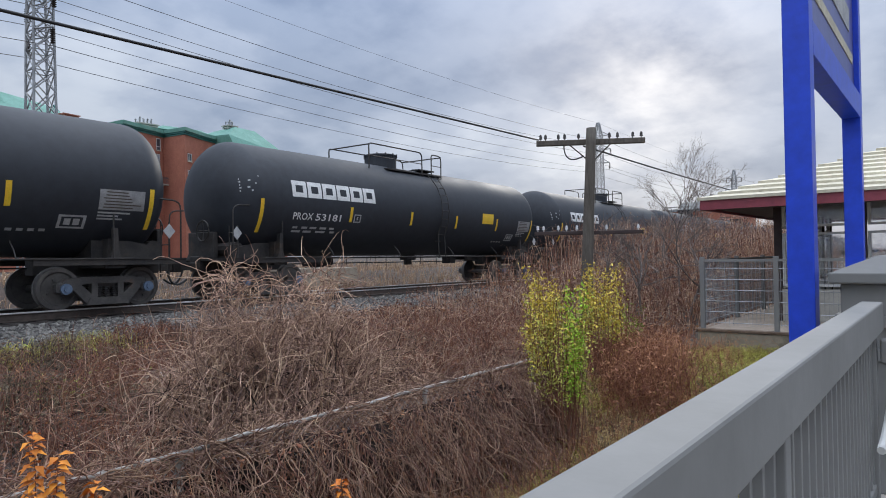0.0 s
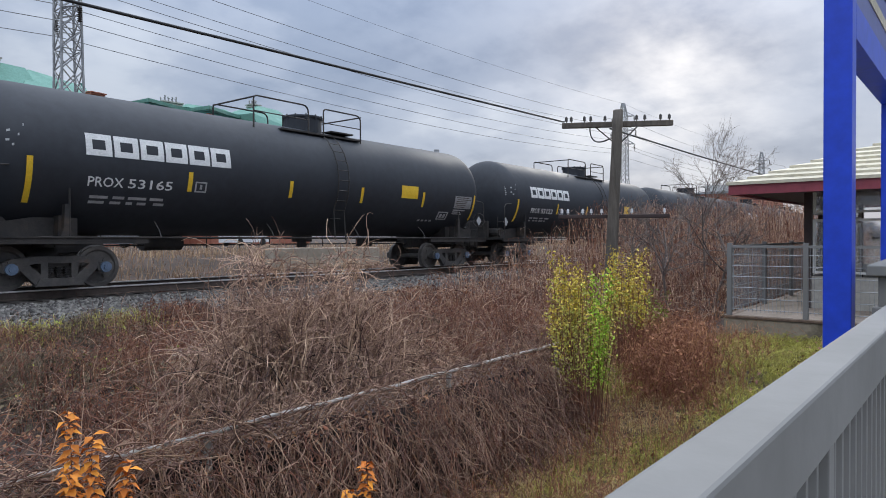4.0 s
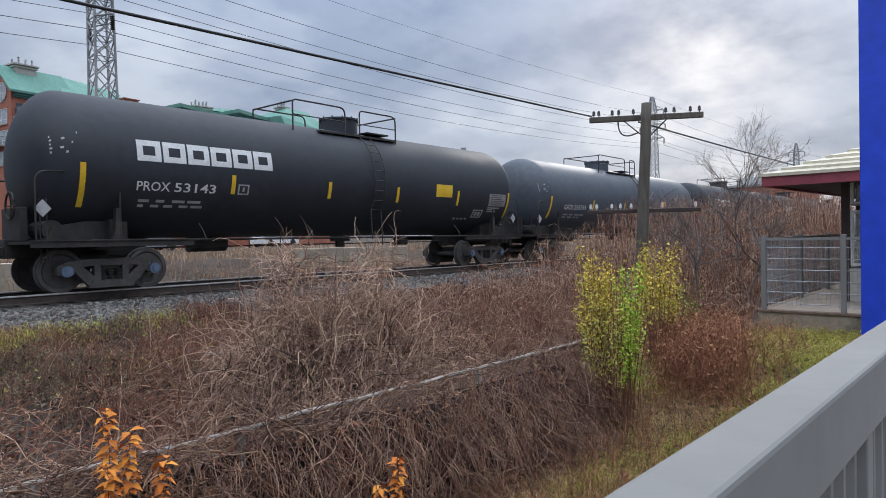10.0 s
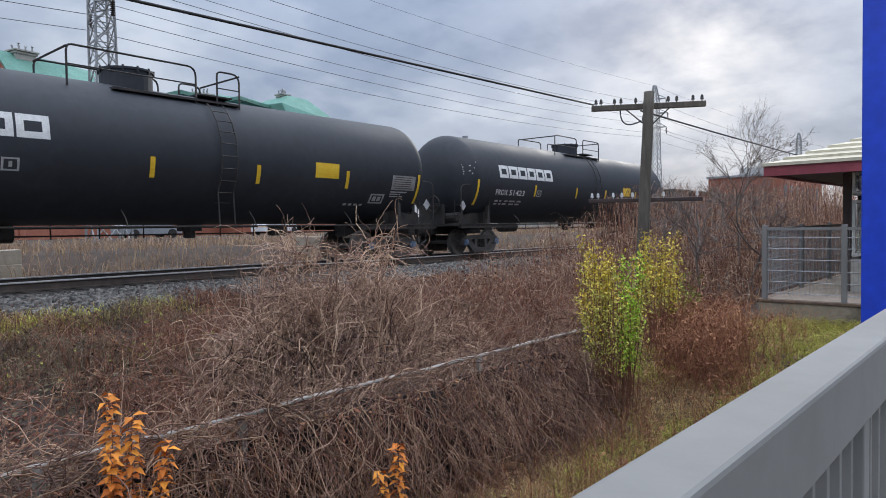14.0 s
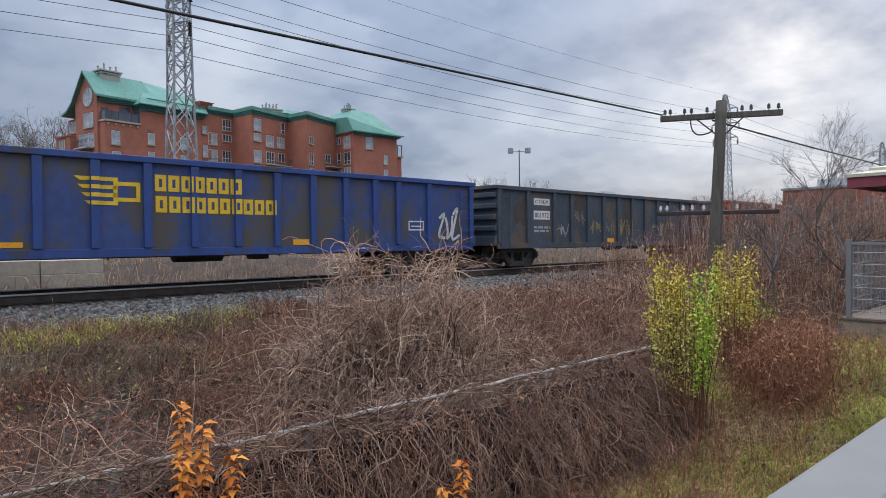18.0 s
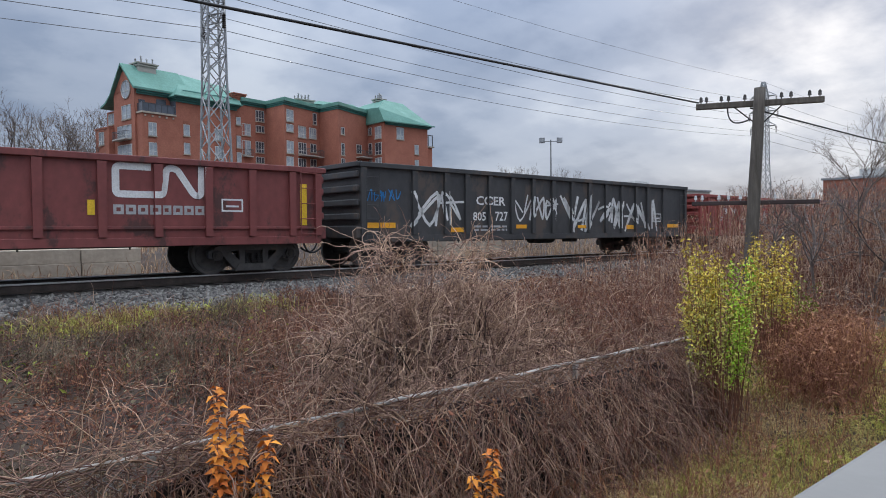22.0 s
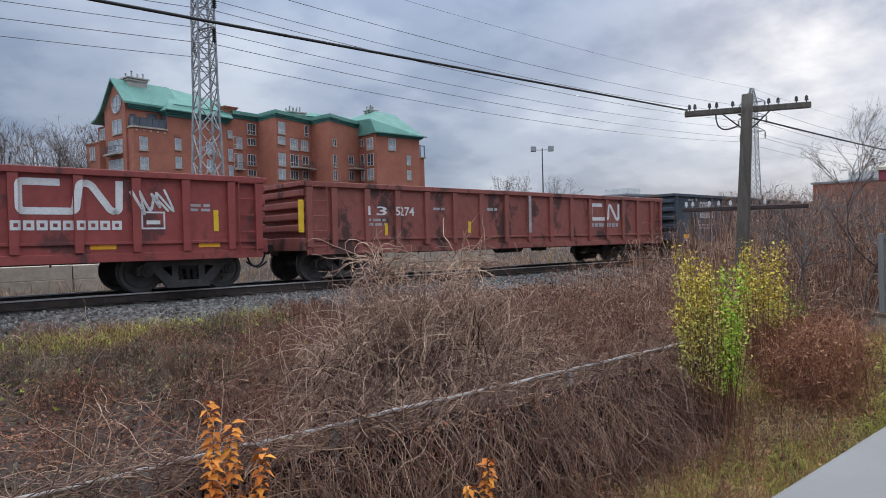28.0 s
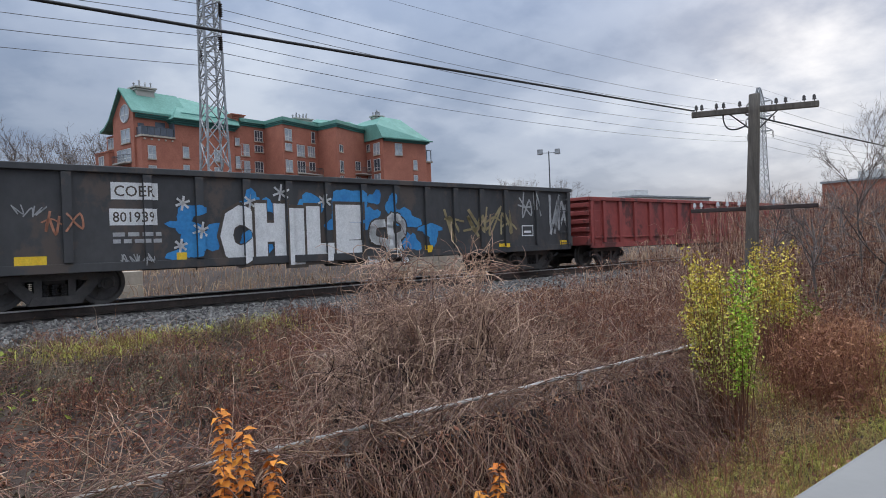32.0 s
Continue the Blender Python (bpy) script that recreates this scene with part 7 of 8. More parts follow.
for i in range(19):
    px = rng.uniform(11, 33) if i < 7 else rng.choice([rng.uniform(-22, 12), rng.uniform(140, 330)])
    py = rng.uniform(112, 126) if i < 7 else rng.uniform(112, 150)
    copy_thing(t0, pose(px, py, 0.2, 0, 0, rng.uniform(0, 360)))


def thicket():
    n = 7000
    x = RS.uniform(11.5, 34, n)
    y = RS.uniform(3.6, 11.5, n)
    ok = (y > 4.0) | (x < 10.5)
    x, y = x[ok], y[ok]
    n = len(x)
    rise = np.clip((x - 11) / 9, 0.15, 1) * np.clip((y - 3.2) / 1.5, 0.3, 1)
    P = arch(x, y, gz_arr(x, y) - 0.02, RS.uniform(0.5, 1.8, n) * rise * np.clip(1 + (x - 15) / 14, 1, 1.6) + 0.2, RS.uniform(0.1, 0.9, n), RS.uniform(0, math.tau, n), k=6, droop=RS.uniform(0.0, 0.6, n), wob=0.06)
    half_ = n // 2
    stuff("thicket", tubes("thicket", P[:half_], RS.uniform(0.004, 0.009, half_), 0.0025, M["stem_red"]), "brown leafless thicket along the line", "brush")
    stuff("thicket_grey", tubes("thicket_grey", P[half_:], RS.uniform(0.004, 0.009, n - half_), 0.0025, M["vine_pale"]), "grey leafless thicket along the line", "brush")
    m = 7000
    s = RS.randint(0, n, m)
    C = P[s, RS.randint(1, 6, m)] + RS.normal(0, 0.05, (m, 3))
    stuff("thicket_leaves", leaves("thicket_leaves", C, RS.normal(0, 1, (m, 3)), RS.normal(0, 1, (m, 3)), RS.uniform(0.04, 0.08, m), RS.uniform(0.025, 0.05, m), M["litter"], 0.4), "withered leaves left in the thicket", "leaves")


thicket()


def far_grass():
    n = 9000
    x = RS.uniform(-12, 60, n)
    y = RS.uniform(18.3, 30, n)
    P = arch(x, y, gz_arr(x, y) - 0.02, RS.uniform(0.15, 0.55, n), RS.uniform(0.05, 0.4, n), RS.uniform(0, math.tau, n), k=4, droop=RS.uniform(0.0, 0.7, n), wob=0.03)
    stuff("far_dry_grass", tubes("far_dry_grass", P, RS.uniform(0.01, 0.018, n), 0.004, M["far_straw"]), "dry tan grass on the far side of the track", "grass")


M["far_straw"] = plant_mat("tan_dry_grass", (0.30, 0.19, 0.12), (0.44, 0.30, 0.19), 0.35)
far_grass()


# ---------------------------------------------------------------- painted markings
for n, a, b in (("olive", (0.12, 0.13, 0.04), (0.2, 0.19, 0.06)), ("stain", (0.05, 0.04, 0.033), (0.10, 0.075, 0.055)), ("stain_line", (0.15, 0.13, 0.11), (0.3, 0.27, 0.24)), ("gold_line", (0.22, 0.17, 0.08), (0.4, 0.33, 0.18)),
                ("spray_blue", (0.02, 0.17, 0.42), (0.05, 0.28, 0.55)), ("peach", (0.42, 0.17, 0.10), (0.52, 0.25, 0.15)), ("cream", (0.38, 0.36, 0.27), (0.5, 0.48, 0.38)), ("red_paint", (0.42, 0.02, 0.03), (0.5, 0.03, 0.05))):
    M[n] = mk(n + "_spray", a, b, 0.6, 1.5, bump=0.03, c3=tuple(v * 0.45 for v in a), s3=2.0, cut=0.62, soft=0.12)
M["panel_grey"] = mk("grey_white_label_sheet", (0.22, 0.22, 0.22), (0.34, 0.34, 0.335), 0.55, 5, bump=0.03)
SHEET, RIBF = -1.4745, -1.5545


def flat(c, name, polys, mat, lift=0.0, label=""):
    """Paint on a gondola's side: on the sheet, and on the posts where it crosses them."""
    car = c[0]
    bm = bmesh.new()
    for p in polys:
        try:
            bm.faces.new([bm.verts.new((x, SHEET - lift, z)) for x, z in p])
        except ValueError:
            pass
    lo, hi = min(x for p in polys for x, z in p), max(x for p in polys for x, z in p)
    extra = []
    for xr in RIBS[car.name]:
        if lo < xr + 0.08 and hi > xr - 0.08:
            t = bm.copy()
            for px, nx in ((xr - 0.077, -1), (xr + 0.077, 1)):
                bmesh.ops.bisect_plane(t, geom=t.verts[:] + t.edges[:] + t.faces[:], plane_co=(px, 0, 0), plane_no=(nx, 0, 0), clear_outer=True)
            extra += [[(v.co.x, RIBF - lift, v.co.z) for v in f.verts] for f in t.faces]
            t.free()
    for pts in extra:
        bm.faces.new([bm.verts.new(p) for p in pts])
    return part(name, bm, M[mat], car, label)


def quad(x0, x1, z0, z1):
    return [(x0, z0), (x1, z0), (x1, z1), (x0, z1)]


def ring(x0, x1, z0, z1, w):
    return [quad(x0, x1, z0, z0 + w), quad(x0, x1, z1 - w, z1), quad(x0, x0 + w, z0 + w, z1 - w), quad(x1 - w, x1, z0 + w, z1 - w)]


def rect(c, x0, x1, z0, z1, mat):
    flat(c, "reflector" if mat in ("orange", "yellow") else "paint_patch", [quad(x0, x1, z0, z1)], mat, 0.006)


def blocks(c, x0, x1, z0, z1, n, mat="white"):
    """A name in plain block shapes."""
    w = (x1 - x0) / n
    for i in range(n):
        flat(c, "name_block", ring(x0 + i * w + w * 0.08, x0 + (i + 1) * w - w * 0.08, z0, z1, min(w, z1 - z0) * 0.3), mat, 0.002)


def marks(c, x0, x1, z0, z1, s):
    flat(c, "reporting_mark", text_polys(s, x0, x1, z0, z1, 0.02), "white", 0.002)


def text_polys(s, x0, x1, z0, z1, fat=0.0):
    cu = bpy.data.curves.new("t", "FONT")
    cu.body, cu.size, cu.resolution_u, cu.offset = s, 1.0, 2, fat
    ob = bpy.data.objects.new("t", cu)
    scene.collection.objects.link(ob)
    me = bpy.data.meshes.new_from_object(ob.evaluated_get(bpy.context.evaluated_depsgraph_get()))
    bpy.data.objects.remove(ob)
    co = [v.co for v in me.vertices]
    a, b = min(v.x for v in co), max(v.x for v in co)
    d, e = min(v.y for v in co), max(v.y for v in co)
    out = [[(x0 + (co[i].x - a) / (b - a) * (x1 - x0), z0 + (co[i].y - d) / (e - d) * (z1 - z0)) for i in f.vertices] for f in me.polygons]
    bpy.data.meshes.remove(me)
    return out


def number(c, x0, x1, z0, z1, s):
    flat(c, "fleet_number", text_polys(s, x0, x1, z0, z1, 0.015), "white", 0.002)


def marks_plate(c, x0, x1, z0, z1, s):
    flat(c, "mark_plate", [quad(x0, x1, z0, z1)], "white", 0.002, "pale stencil panel")
    flat(c, "reporting_mark", text_polys(s, x0 + 0.06, x1 - 0.06, z0 + 0.06, z1 - 0.06, 0.01), "stain", 0.005)


def number_plate(c, x0, x1, z0, z1, s):
    flat(c, "mark_plate", [quad(x0, x1, z0, z1)], "white", 0.002, "pale stencil panel")
    flat(c, "fleet_number", text_polys(s, x0 + 0.06, x1 - 0.06, z0 + 0.06, z1 - 0.06, 0.01), "stain", 0.005)


def bars(c, x0, x1, z0, z1, rows):
    r = random.Random(int(x0 * 100))
    polys = []
    h = (z1 - z0) / (rows * 1.7)
    for k in range(rows):
        x = x0
        z = z1 - h - k * (z1 - z0) / rows
        while x < x1 - 0.05:
            w = r.uniform(0.1, 0.32)
            polys.append(quad(x, min(x + w, x1), z, z + h))
            x += w + 0.06
    flat(c, "stencil_text", polys, "dimwhite", 0.002)


def frame_mark(c, x0, x1, z0, z1):
    flat(c, "stencil_box", ring(x0, x1, z0, z1, 0.035) + [quad(x0 + 0.1, x1 - 0.1, z0 + 0.1, (z0 + z1) / 2)], "white", 0.003)


def diamond(c, x0, x1, z0, z1):
    xm, zm = (x0 + x1) / 2, (z0 + z1) / 2
    flat(c, "placard", [[(xm, z0), (x1, zm), (xm, z1), (x0, zm)]], "white", 0.004)


def stroke(pts, w):
    """Quads along a smooth line through the points."""
    sm = []
    P = [pts[0]] + list(pts) + [pts[-1]]
    for i in range(1, len(P) - 2):
        for k in range(4):
            t = k / 4
            q = []
            for d in (0, 1):
                p0, p1, p2, p3 = P[i - 1][d], P[i][d], P[i + 1][d], P[i + 2][d]
                q.append(0.5 * (2 * p1 + (p2 - p0) * t + (2 * p0 - 5 * p1 + 4 * p2 - p3) * t * t + (3 * p1 - p0 - 3 * p2 + p3) * t ** 3))
            sm.append(q)
    sm.append(list(pts[-1]))
    out = []
    for (xa, za), (xb, zb) in zip(sm, sm[1:]):
        L = math.hypot(xb - xa, zb - za)
        if L < 1e-4:
            continue
        nx, nz = -(zb - za) / L * w / 2, (xb - xa) / L * w / 2
        ex, ez = (xb - xa) / L * w * 0.3, (zb - za) / L * w * 0.3
        out.append([(xa - ex + nx, za - ez + nz), (xa - ex - nx, za - ez - nz), (xb + ex - nx, zb + ez - nz), (xb + ex + nx, zb + ez + nz)])
    return out


def tag(c, x0, x1, z0, z1, mat, seed):
    """An unreadable sprayed tag: quick looping strokes."""
    r = random.Random(seed)
    h = z1 - z0
    n = max(2, int((x1 - x0) / (h * 0.6)))
    cell = (x1 - x0) / n
    polys = []
    for i in range(n):
        xa = x0 + i * cell
        pts = [(xa + cell * r.uniform(-0.1, 1.1), z0 + h * (r.uniform(0.7, 1.0) if k % 2 == 0 else r.uniform(0.0, 0.35))) for k in range(r.randint(4, 6))]
        polys += stroke(pts, max(0.022, h * r.uniform(0.06, 0.1)))
        if r.random() < 0.5:
            z = z0 + h * r.uniform(0.3, 0.7)
            polys += stroke([(xa, z), (xa + cell * 0.5, z + h * r.uniform(-0.1, 0.15)), (xa + cell, z + h * r.uniform(-0.1, 0.1))], h * 0.06)
    flat(c, "graffiti_tag", polys, mat, 0.004 + (seed % 5) * 0.0006, "sprayed graffiti tag")


def blob(cx, cz, rx, rz, r, n=22, wob=0.16, power=3.2):
    ph = [r.uniform(0, 6.28) for _ in range(3)]
    pts = []
    for k in range(n):
        a = k * math.tau / n
        ca, sa = math.cos(a), math.sin(a)
        s = (abs(ca) ** power + abs(sa) ** power) ** (-1 / power)
        s *= 1 + wob * math.sin(2 * a + ph[0]) * 0.5 + wob * math.sin(3 * a + ph[1]) * 0.5
        pts.append((cx + rx * s * ca, cz + rz * s * sa))
    return pts


FORMS = (((1, 0.95), (0.05, 0.9), (0.1, 0.55), (0.9, 0.48), (0.95, 0.08), (0, 0.05)), ((0.95, 0.9), (0.3, 1), (0.02, 0.5), (0.25, 0.02), (1, 0.1)),
         ((0.05, 0.0), (0.12, 1.0), (0.8, 0.05), (0.92, 1.0)), ((0.0, 0.95), (1.0, 0.98), (0.08, 0.06), (1.0, 0.02)),
         ((0.1, 1.0), (0.12, 0.2), (0.5, 0.0), (0.88, 0.2), (0.9, 1.05)), ((0.08, 0.0), (0.1, 0.95), (0.85, 0.85), (0.75, 0.5), (0.2, 0.48), (0.95, -0.05)), ((0.95, 0.05), (0.1, 0.0), (0.12, 0.5), (0.8, 0.55), (0.12, 0.55), (0.05, 1.0), (1, 0.92)))


def bubble(c, x0, x1, z0, z1, n, mat, line, seed):
    """Fat slanting sprayed forms with an outline and sharp ends, unreadable."""
    r = random.Random(seed)
    w, h = (x1 - x0) / n, z1 - z0
    last = -1
    for i in range(n):
        k = r.choice([j for j in range(len(FORMS)) if j != last])
        last = k
        lean, foot, tall = r.uniform(-0.04, 0.14), r.uniform(-0.03, 0.05), r.uniform(0.78, 0.92)
        pts = [(x0 + w * (i + 0.14 + 0.72 * u + lean * (v - 0.4) + r.uniform(-0.2, 0.2)), z0 + h * (0.1 + foot + tall * v * 0.9 + r.uniform(-0.14, 0.12))) for u, v in FORMS[k]]
        if r.random() < 0.5:
            pts.reverse()
        fat = min(w * 0.40, h * 0.30)
        flat(c, "graffiti_outline", stroke(pts, fat), line, 0.006 + i * 0.0004, "sprayed outline")
        flat(c, "graffiti_letter", stroke(pts, fat * 0.72), mat, 0.010 + i * 0.0004, "fat sprayed graffiti form")


def ghost(c, x0, x1, z0, z1, n, mat, line, seed):
    """Faded round clouds of old spray paint, one beside another."""
    r = random.Random(seed)
    w, zm, h = (x1 - x0) / n, (z0 + z1) / 2, (z1 - z0) / 2
    for i in range(n):
        hh = h * r.uniform(0.8, 1.0)
        st = r.getstate()
        flat(c, "graffiti_outline", [blob(x0 + (i + 0.5) * w, zm, w * 0.62, hh, r)], line, 0.006 + i * 0.0004, "faded sprayed edge")
        r.setstate(st)
        flat(c, "graffiti_cloud", [blob(x0 + (i + 0.5) * w, zm, w * 0.55, hh * 0.9, r)], mat, 0.010 + i * 0.0004, "faded cloud of spray paint")


def splash(c, x0, x1, z0, z1, mat, seed):
    r = random.Random(seed)
    polys = []
    for k in range(7):
        polys.append(blob(r.uniform(x0, x1), r.uniform(z0, z1), r.uniform(0.15, 0.4), r.uniform(0.12, 0.3), r, 14, 0.5, 2))
    for k, p in enumerate(polys):
        flat(c, "graffiti_cloud", [p], mat, 0.0035 + k * 0.0003 + (seed % 4) * 0.0001, "blue sprayed cloud behind the letters")


def smear(c, x0, x1, z0, z1, mat, seed):
    r = random.Random(seed)
    flat(c, "scraped_patch", [blob((x0 + x1) / 2, (z0 + z1) / 2, (x1 - x0) / 2, (z1 - z0) / 2, r, 20, 0.5, 2.5)], mat, 0.0012, "scraped rusty patch of paint")


def star(c, x0, x1, z0, z1):
    xm, zm, w = (x0 + x1) / 2, (z0 + z1) / 2, (x1 - x0) / 2
    polys = []
    for a in (0, 60, 120):
        dx, dz = math.cos(radians(a + 20)) * w, math.sin(radians(a + 20)) * w
        polys += stroke([(xm - dx, zm - dz), (xm, zm), (xm + dx, zm + dz)], 0.05)
    flat(c, "graffiti_star", polys, "white", 0.012)


def word(c, x0, x1, z0, z1, s):
    """Tall white block letters on a red sprayed ground."""
    w = (x1 - x0) / len(s)
    flat(c, "graffiti_outline", [quad(x0 - 0.06, x1 + 0.06, z1 - 0.3, z1 + 0.05)], "red_paint", 0.005, "red sprayed ground of the letters")
    for i, ch in enumerate(s):
        a = x0 + i * w
        flat(c, "graffiti_outline", text_polys(ch, a - 0.05, a + w + 0.03, z0 - 0.05, z1 + 0.03, 0.12), "red_paint", 0.0055 + i * 0.0004, "red sprayed outline")
        flat(c, "graffiti_letter", text_polys(ch, a + 0.04, a + w - 0.05, z0 + 0.04, z1 - 0.05, 0.07), "white", 0.009, "white sprayed letter")


def word_fat(c, x0, x1, z0, z1, s):
    wts = [0.6 if ch == "I" else 1.0 for ch in s]
    x = x0
    for i, ch in enumerate(s):
        w = (x1 - x0) * wts[i] / sum(wts)
        dz = 0.06 * math.sin(i * 2.1)
        flat(c, "graffiti_outline", text_polys(ch, x - 0.06, x + w + 0.04, z0 - 0.04 + dz, z1 + 0.04 + dz, 0.13), "stain", 0.008 + i * 0.0003, "dark sprayed outline")
        flat(c, "graffiti_letter", text_polys(ch, x + 0.02, x + w - 0.04, z0 + 0.04 + dz, z1 - 0.04 + dz, 0.1), "white", 0.0105 + i * 0.0003, "fat white sprayed letter")
        x += w


def wing(c, x0, x1, z0, z1):
    """A plain winged badge: stacked bars and a block."""
    polys = []
    h = (z1 - z0) / 7
    for k in range(4):
        polys.append([(x0 + k * 0.06, z1 - (2 * k) * h), (x1 - (x1 - x0) * 0.35, z1 - (2 * k) * h), (x1 - (x1 - x0) * 0.35, z1 - (2 * k + 1) * h), (x0 + k * 0.06 + 0.1, z1 - (2 * k + 1) * h)])
    polys += ring(x1 - (x1 - x0) * 0.42, x1, z0 + h, z1 - h, h)
    flat(c, "badge", polys, "yellow", 0.003, "plain yellow winged badge")


def band(pts, w, r):
    """Quads of a flat ribbon of width w along the points, its bends rounded to radius r."""
    path = [Vector(pts[0])]
    for p, q, n in zip(pts, pts[1:], pts[2:]):
        p, q, n = Vector(p), Vector(q), Vector(n)
        a_, b_ = q + (p - q).normalized() * r, q + (n - q).normalized() * r
        path += [a_ * (1 - t) ** 2 + q * 2 * t * (1 - t) + b_ * t * t for t in (0, 0.2, 0.4, 0.6, 0.8, 1)]
    path.append(Vector(pts[-1]))
    side = []
    for i in range(len(path)):
        d = (path[min(i + 1, len(path) - 1)] - path[max(i - 1, 0)]).normalized()
        side.append((path[i] + Vector((-d.y, d.x)) * w / 2, path[i] - Vector((-d.y, d.x)) * w / 2))
    return [[tuple(l0), tuple(r0), tuple(r1), tuple(l1)] for (l0, r0), (l1, r1) in zip(side, side[1:]) if (l0 - l1).length + (r0 - r1).length > 1e-3]


def worm(c, x0, x1, z0, z1):
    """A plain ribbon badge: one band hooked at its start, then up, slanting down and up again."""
    w, h = x1 - x0, z1 - z0
    t = h * 0.2
    xl, zb, zt = x0 + t / 2, z0 + t / 2, z1 - t / 2
    polys = band([(x0 + w * 0.40, zt), (xl, zt), (xl, zb), (x0 + w * 0.53, zb), (x0 + w * 0.57, zt), (x0 + w * 0.68, zt), (x0 + w * 0.88, zb), (x1 - t * 0.6, zb), (x1 - t / 2, z1)], t, h * 0.13)
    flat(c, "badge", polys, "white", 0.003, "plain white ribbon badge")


# --- on tanks: x along the car, angle in degrees from the top towards the near side
def tank_radius(x, half):
    L = half - TANK_END
    d = L - abs(x)
    if d >= HEAD:
        return TANK_R
    t = math.acos(max(-1, min(1, 1 - max(d, 0.001) / HEAD)))
    return TANK_R * math.sin(t) ** 0.9


def wrap(c, name, polys, mat, lift=0.006, label="", cuts=3):
    """Lays polygons given in x and degrees on the tank's shell."""
    car, half = c[0], c[2]
    bm = bmesh.new()
    for p in polys:
        try:
            bm.faces.new([bm.verts.new((x, 0, a)) for x, a in p])
        except ValueError:
            pass
    lo, hi = min(a for p in polys for x, a in p), max(a for p in polys for x, a in p)
    for k in range(1, int((hi - lo) / 5) + 1):
        bmesh.ops.bisect_plane(bm, geom=bm.verts[:] + bm.edges[:] + bm.faces[:], plane_co=(0, 0, lo + k * 5), plane_no=(0, 0, 1))
    for v in bm.verts:
        r = tank_radius(v.co.x, half) + lift
        a = radians(v.co.z)
        v.co = (v.co.x, -r * math.sin(a), TANK_CZ + r * math.cos(a))
    return part(name, bm, M[mat], car, label)


def t_quad(x0, x1, a0, a1):
    return quad(x0, x1, a0, a1)


def tank_marks(c, num=None, brand=True, rect_x=3.33, colour="white", panel=True, bx=-6.26, bw=0.567, mark="PROX"):
    s = c[2] - 8.8
    e = c[2] - 8.8
    strips = [(-7.26 - s, 92.5, 127), (-3.93 - s * 0.5, 94.5, 111), (-1.03, 94.5, 111), (1.6, 95, 112), (4.43 + s * 0.5, 94.5, 112.5), (7.3 + e, 93, 128)]
    for x, a0, a1 in strips:
        wrap(c, "reflector", [t_quad(x - 0.055, x + 0.055, a0, a1)], "yellow", 0.008, "yellow reflective strip")
    wrap(c, "placard", [t_quad(rect_x, rect_x + 0.8, 88.5, 103)], "yellow" if brand else "orange", 0.008, "yellow placard")
    if brand:
        for i in range(6):
            xa = bx + i * bw
            x0, x1, a0, a1 = xa + 0.025, xa + bw - 0.02, 71.5, 88.2
            fixed = [quad(x0, x1, a0, a0 + 4.6), quad(x0, x1, a1 - 4.6, a1), quad(x0, x0 + 0.13, a0 + 4.6, a1 - 4.6), quad(x1 - 0.13, x1, a0 + 4.6, a1 - 4.6)]
            wrap(c, "name_block", fixed, "white", 0.006, "white block of the maker's name")
    if num:
        wrap(c, "reporting_mark", [[(x, 214.5 - a) for x, a in p] for p in text_polys(mark, -6.18 - s, -5.45 - s, 103.2, 110.8, 0.012)], colour, 0.006)
        wrap(c, "fleet_number", [[(x, 222 - a - 8.2 + 0.7) for x, a in p] for p in text_polys(num, -5.35 - s, -4.35 - s, 103.2, 110.8, 0.012)], colour, 0.006)
    r = random.Random(int(c[1]))
    polys = []
    for a in (118.5, 123):
        x = -6.1 - s
        while x < -4.6 - s:
            w = r.uniform(0.12, 0.4)
            polys.append(quad(x, x + w, a, a + 2.4))
            x += w + r.uniform(0.06, 0.2)
    wrap(c, "stencil_text", polys, "dimwhite", 0.006)
    x0 = -3.8 - s * 0.5
    wrap(c, "stencil_box", [quad(x0, x0 + 0.3, 102, 103.2), quad(x0, x0 + 0.3, 110, 111.2), quad(x0, x0 + 0.04, 103.2, 110), quad(x0 + 0.26, x0 + 0.3, 103.2, 110), quad(x0 + 0.12, x0 + 0.18, 104.5, 108.5)], "dimwhite", 0.006)
    if panel:
        plate = wrap(c, "data_panel", [quad(6.15 + e, 7.14 + e, 95.5, 111.5)], "panel_grey", 0.006, "pale stencilled data panel")
        wrap((plate, c[1], c[2]), "ruled_text", [quad(6.2 + e + r.uniform(0, 0.1), 7.1 + e - r.uniform(0, 0.35), 97 + k * 2.4, 97.9 + k * 2.4) for k in range(6)], "stain", 0.009)
        wrap(c, "stencil_text", [quad(6.15 + e, 6.15 + e + w, 113.2 + k * 2.6, 114.6 + k * 2.6) for k, w in enumerate((0.7, 0.45, 0.55))], "dimwhite", 0.006)
    wrap(c, "stencil_box", [quad(5.4 + e, 5.95 + e, 117, 118.6), quad(5.4 + e, 5.95 + e, 127, 128.6), quad(5.4 + e, 5.46 + e, 118.6, 127), quad(5.89 + e, 5.95 + e, 118.6, 127), quad(5.52 + e, 5.65 + e, 120, 125.5), quad(5.7 + e, 5.83 + e, 120, 125.5)], "dimwhite", 0.006)
    wrap(c, "stencil_text", [quad(4.5 + e + k * 0.2, 4.62 + e + k * 0.2, 129.5, 132) for k in range(4)], "dimwhite", 0.006)
    h = c[2] - TANK_END
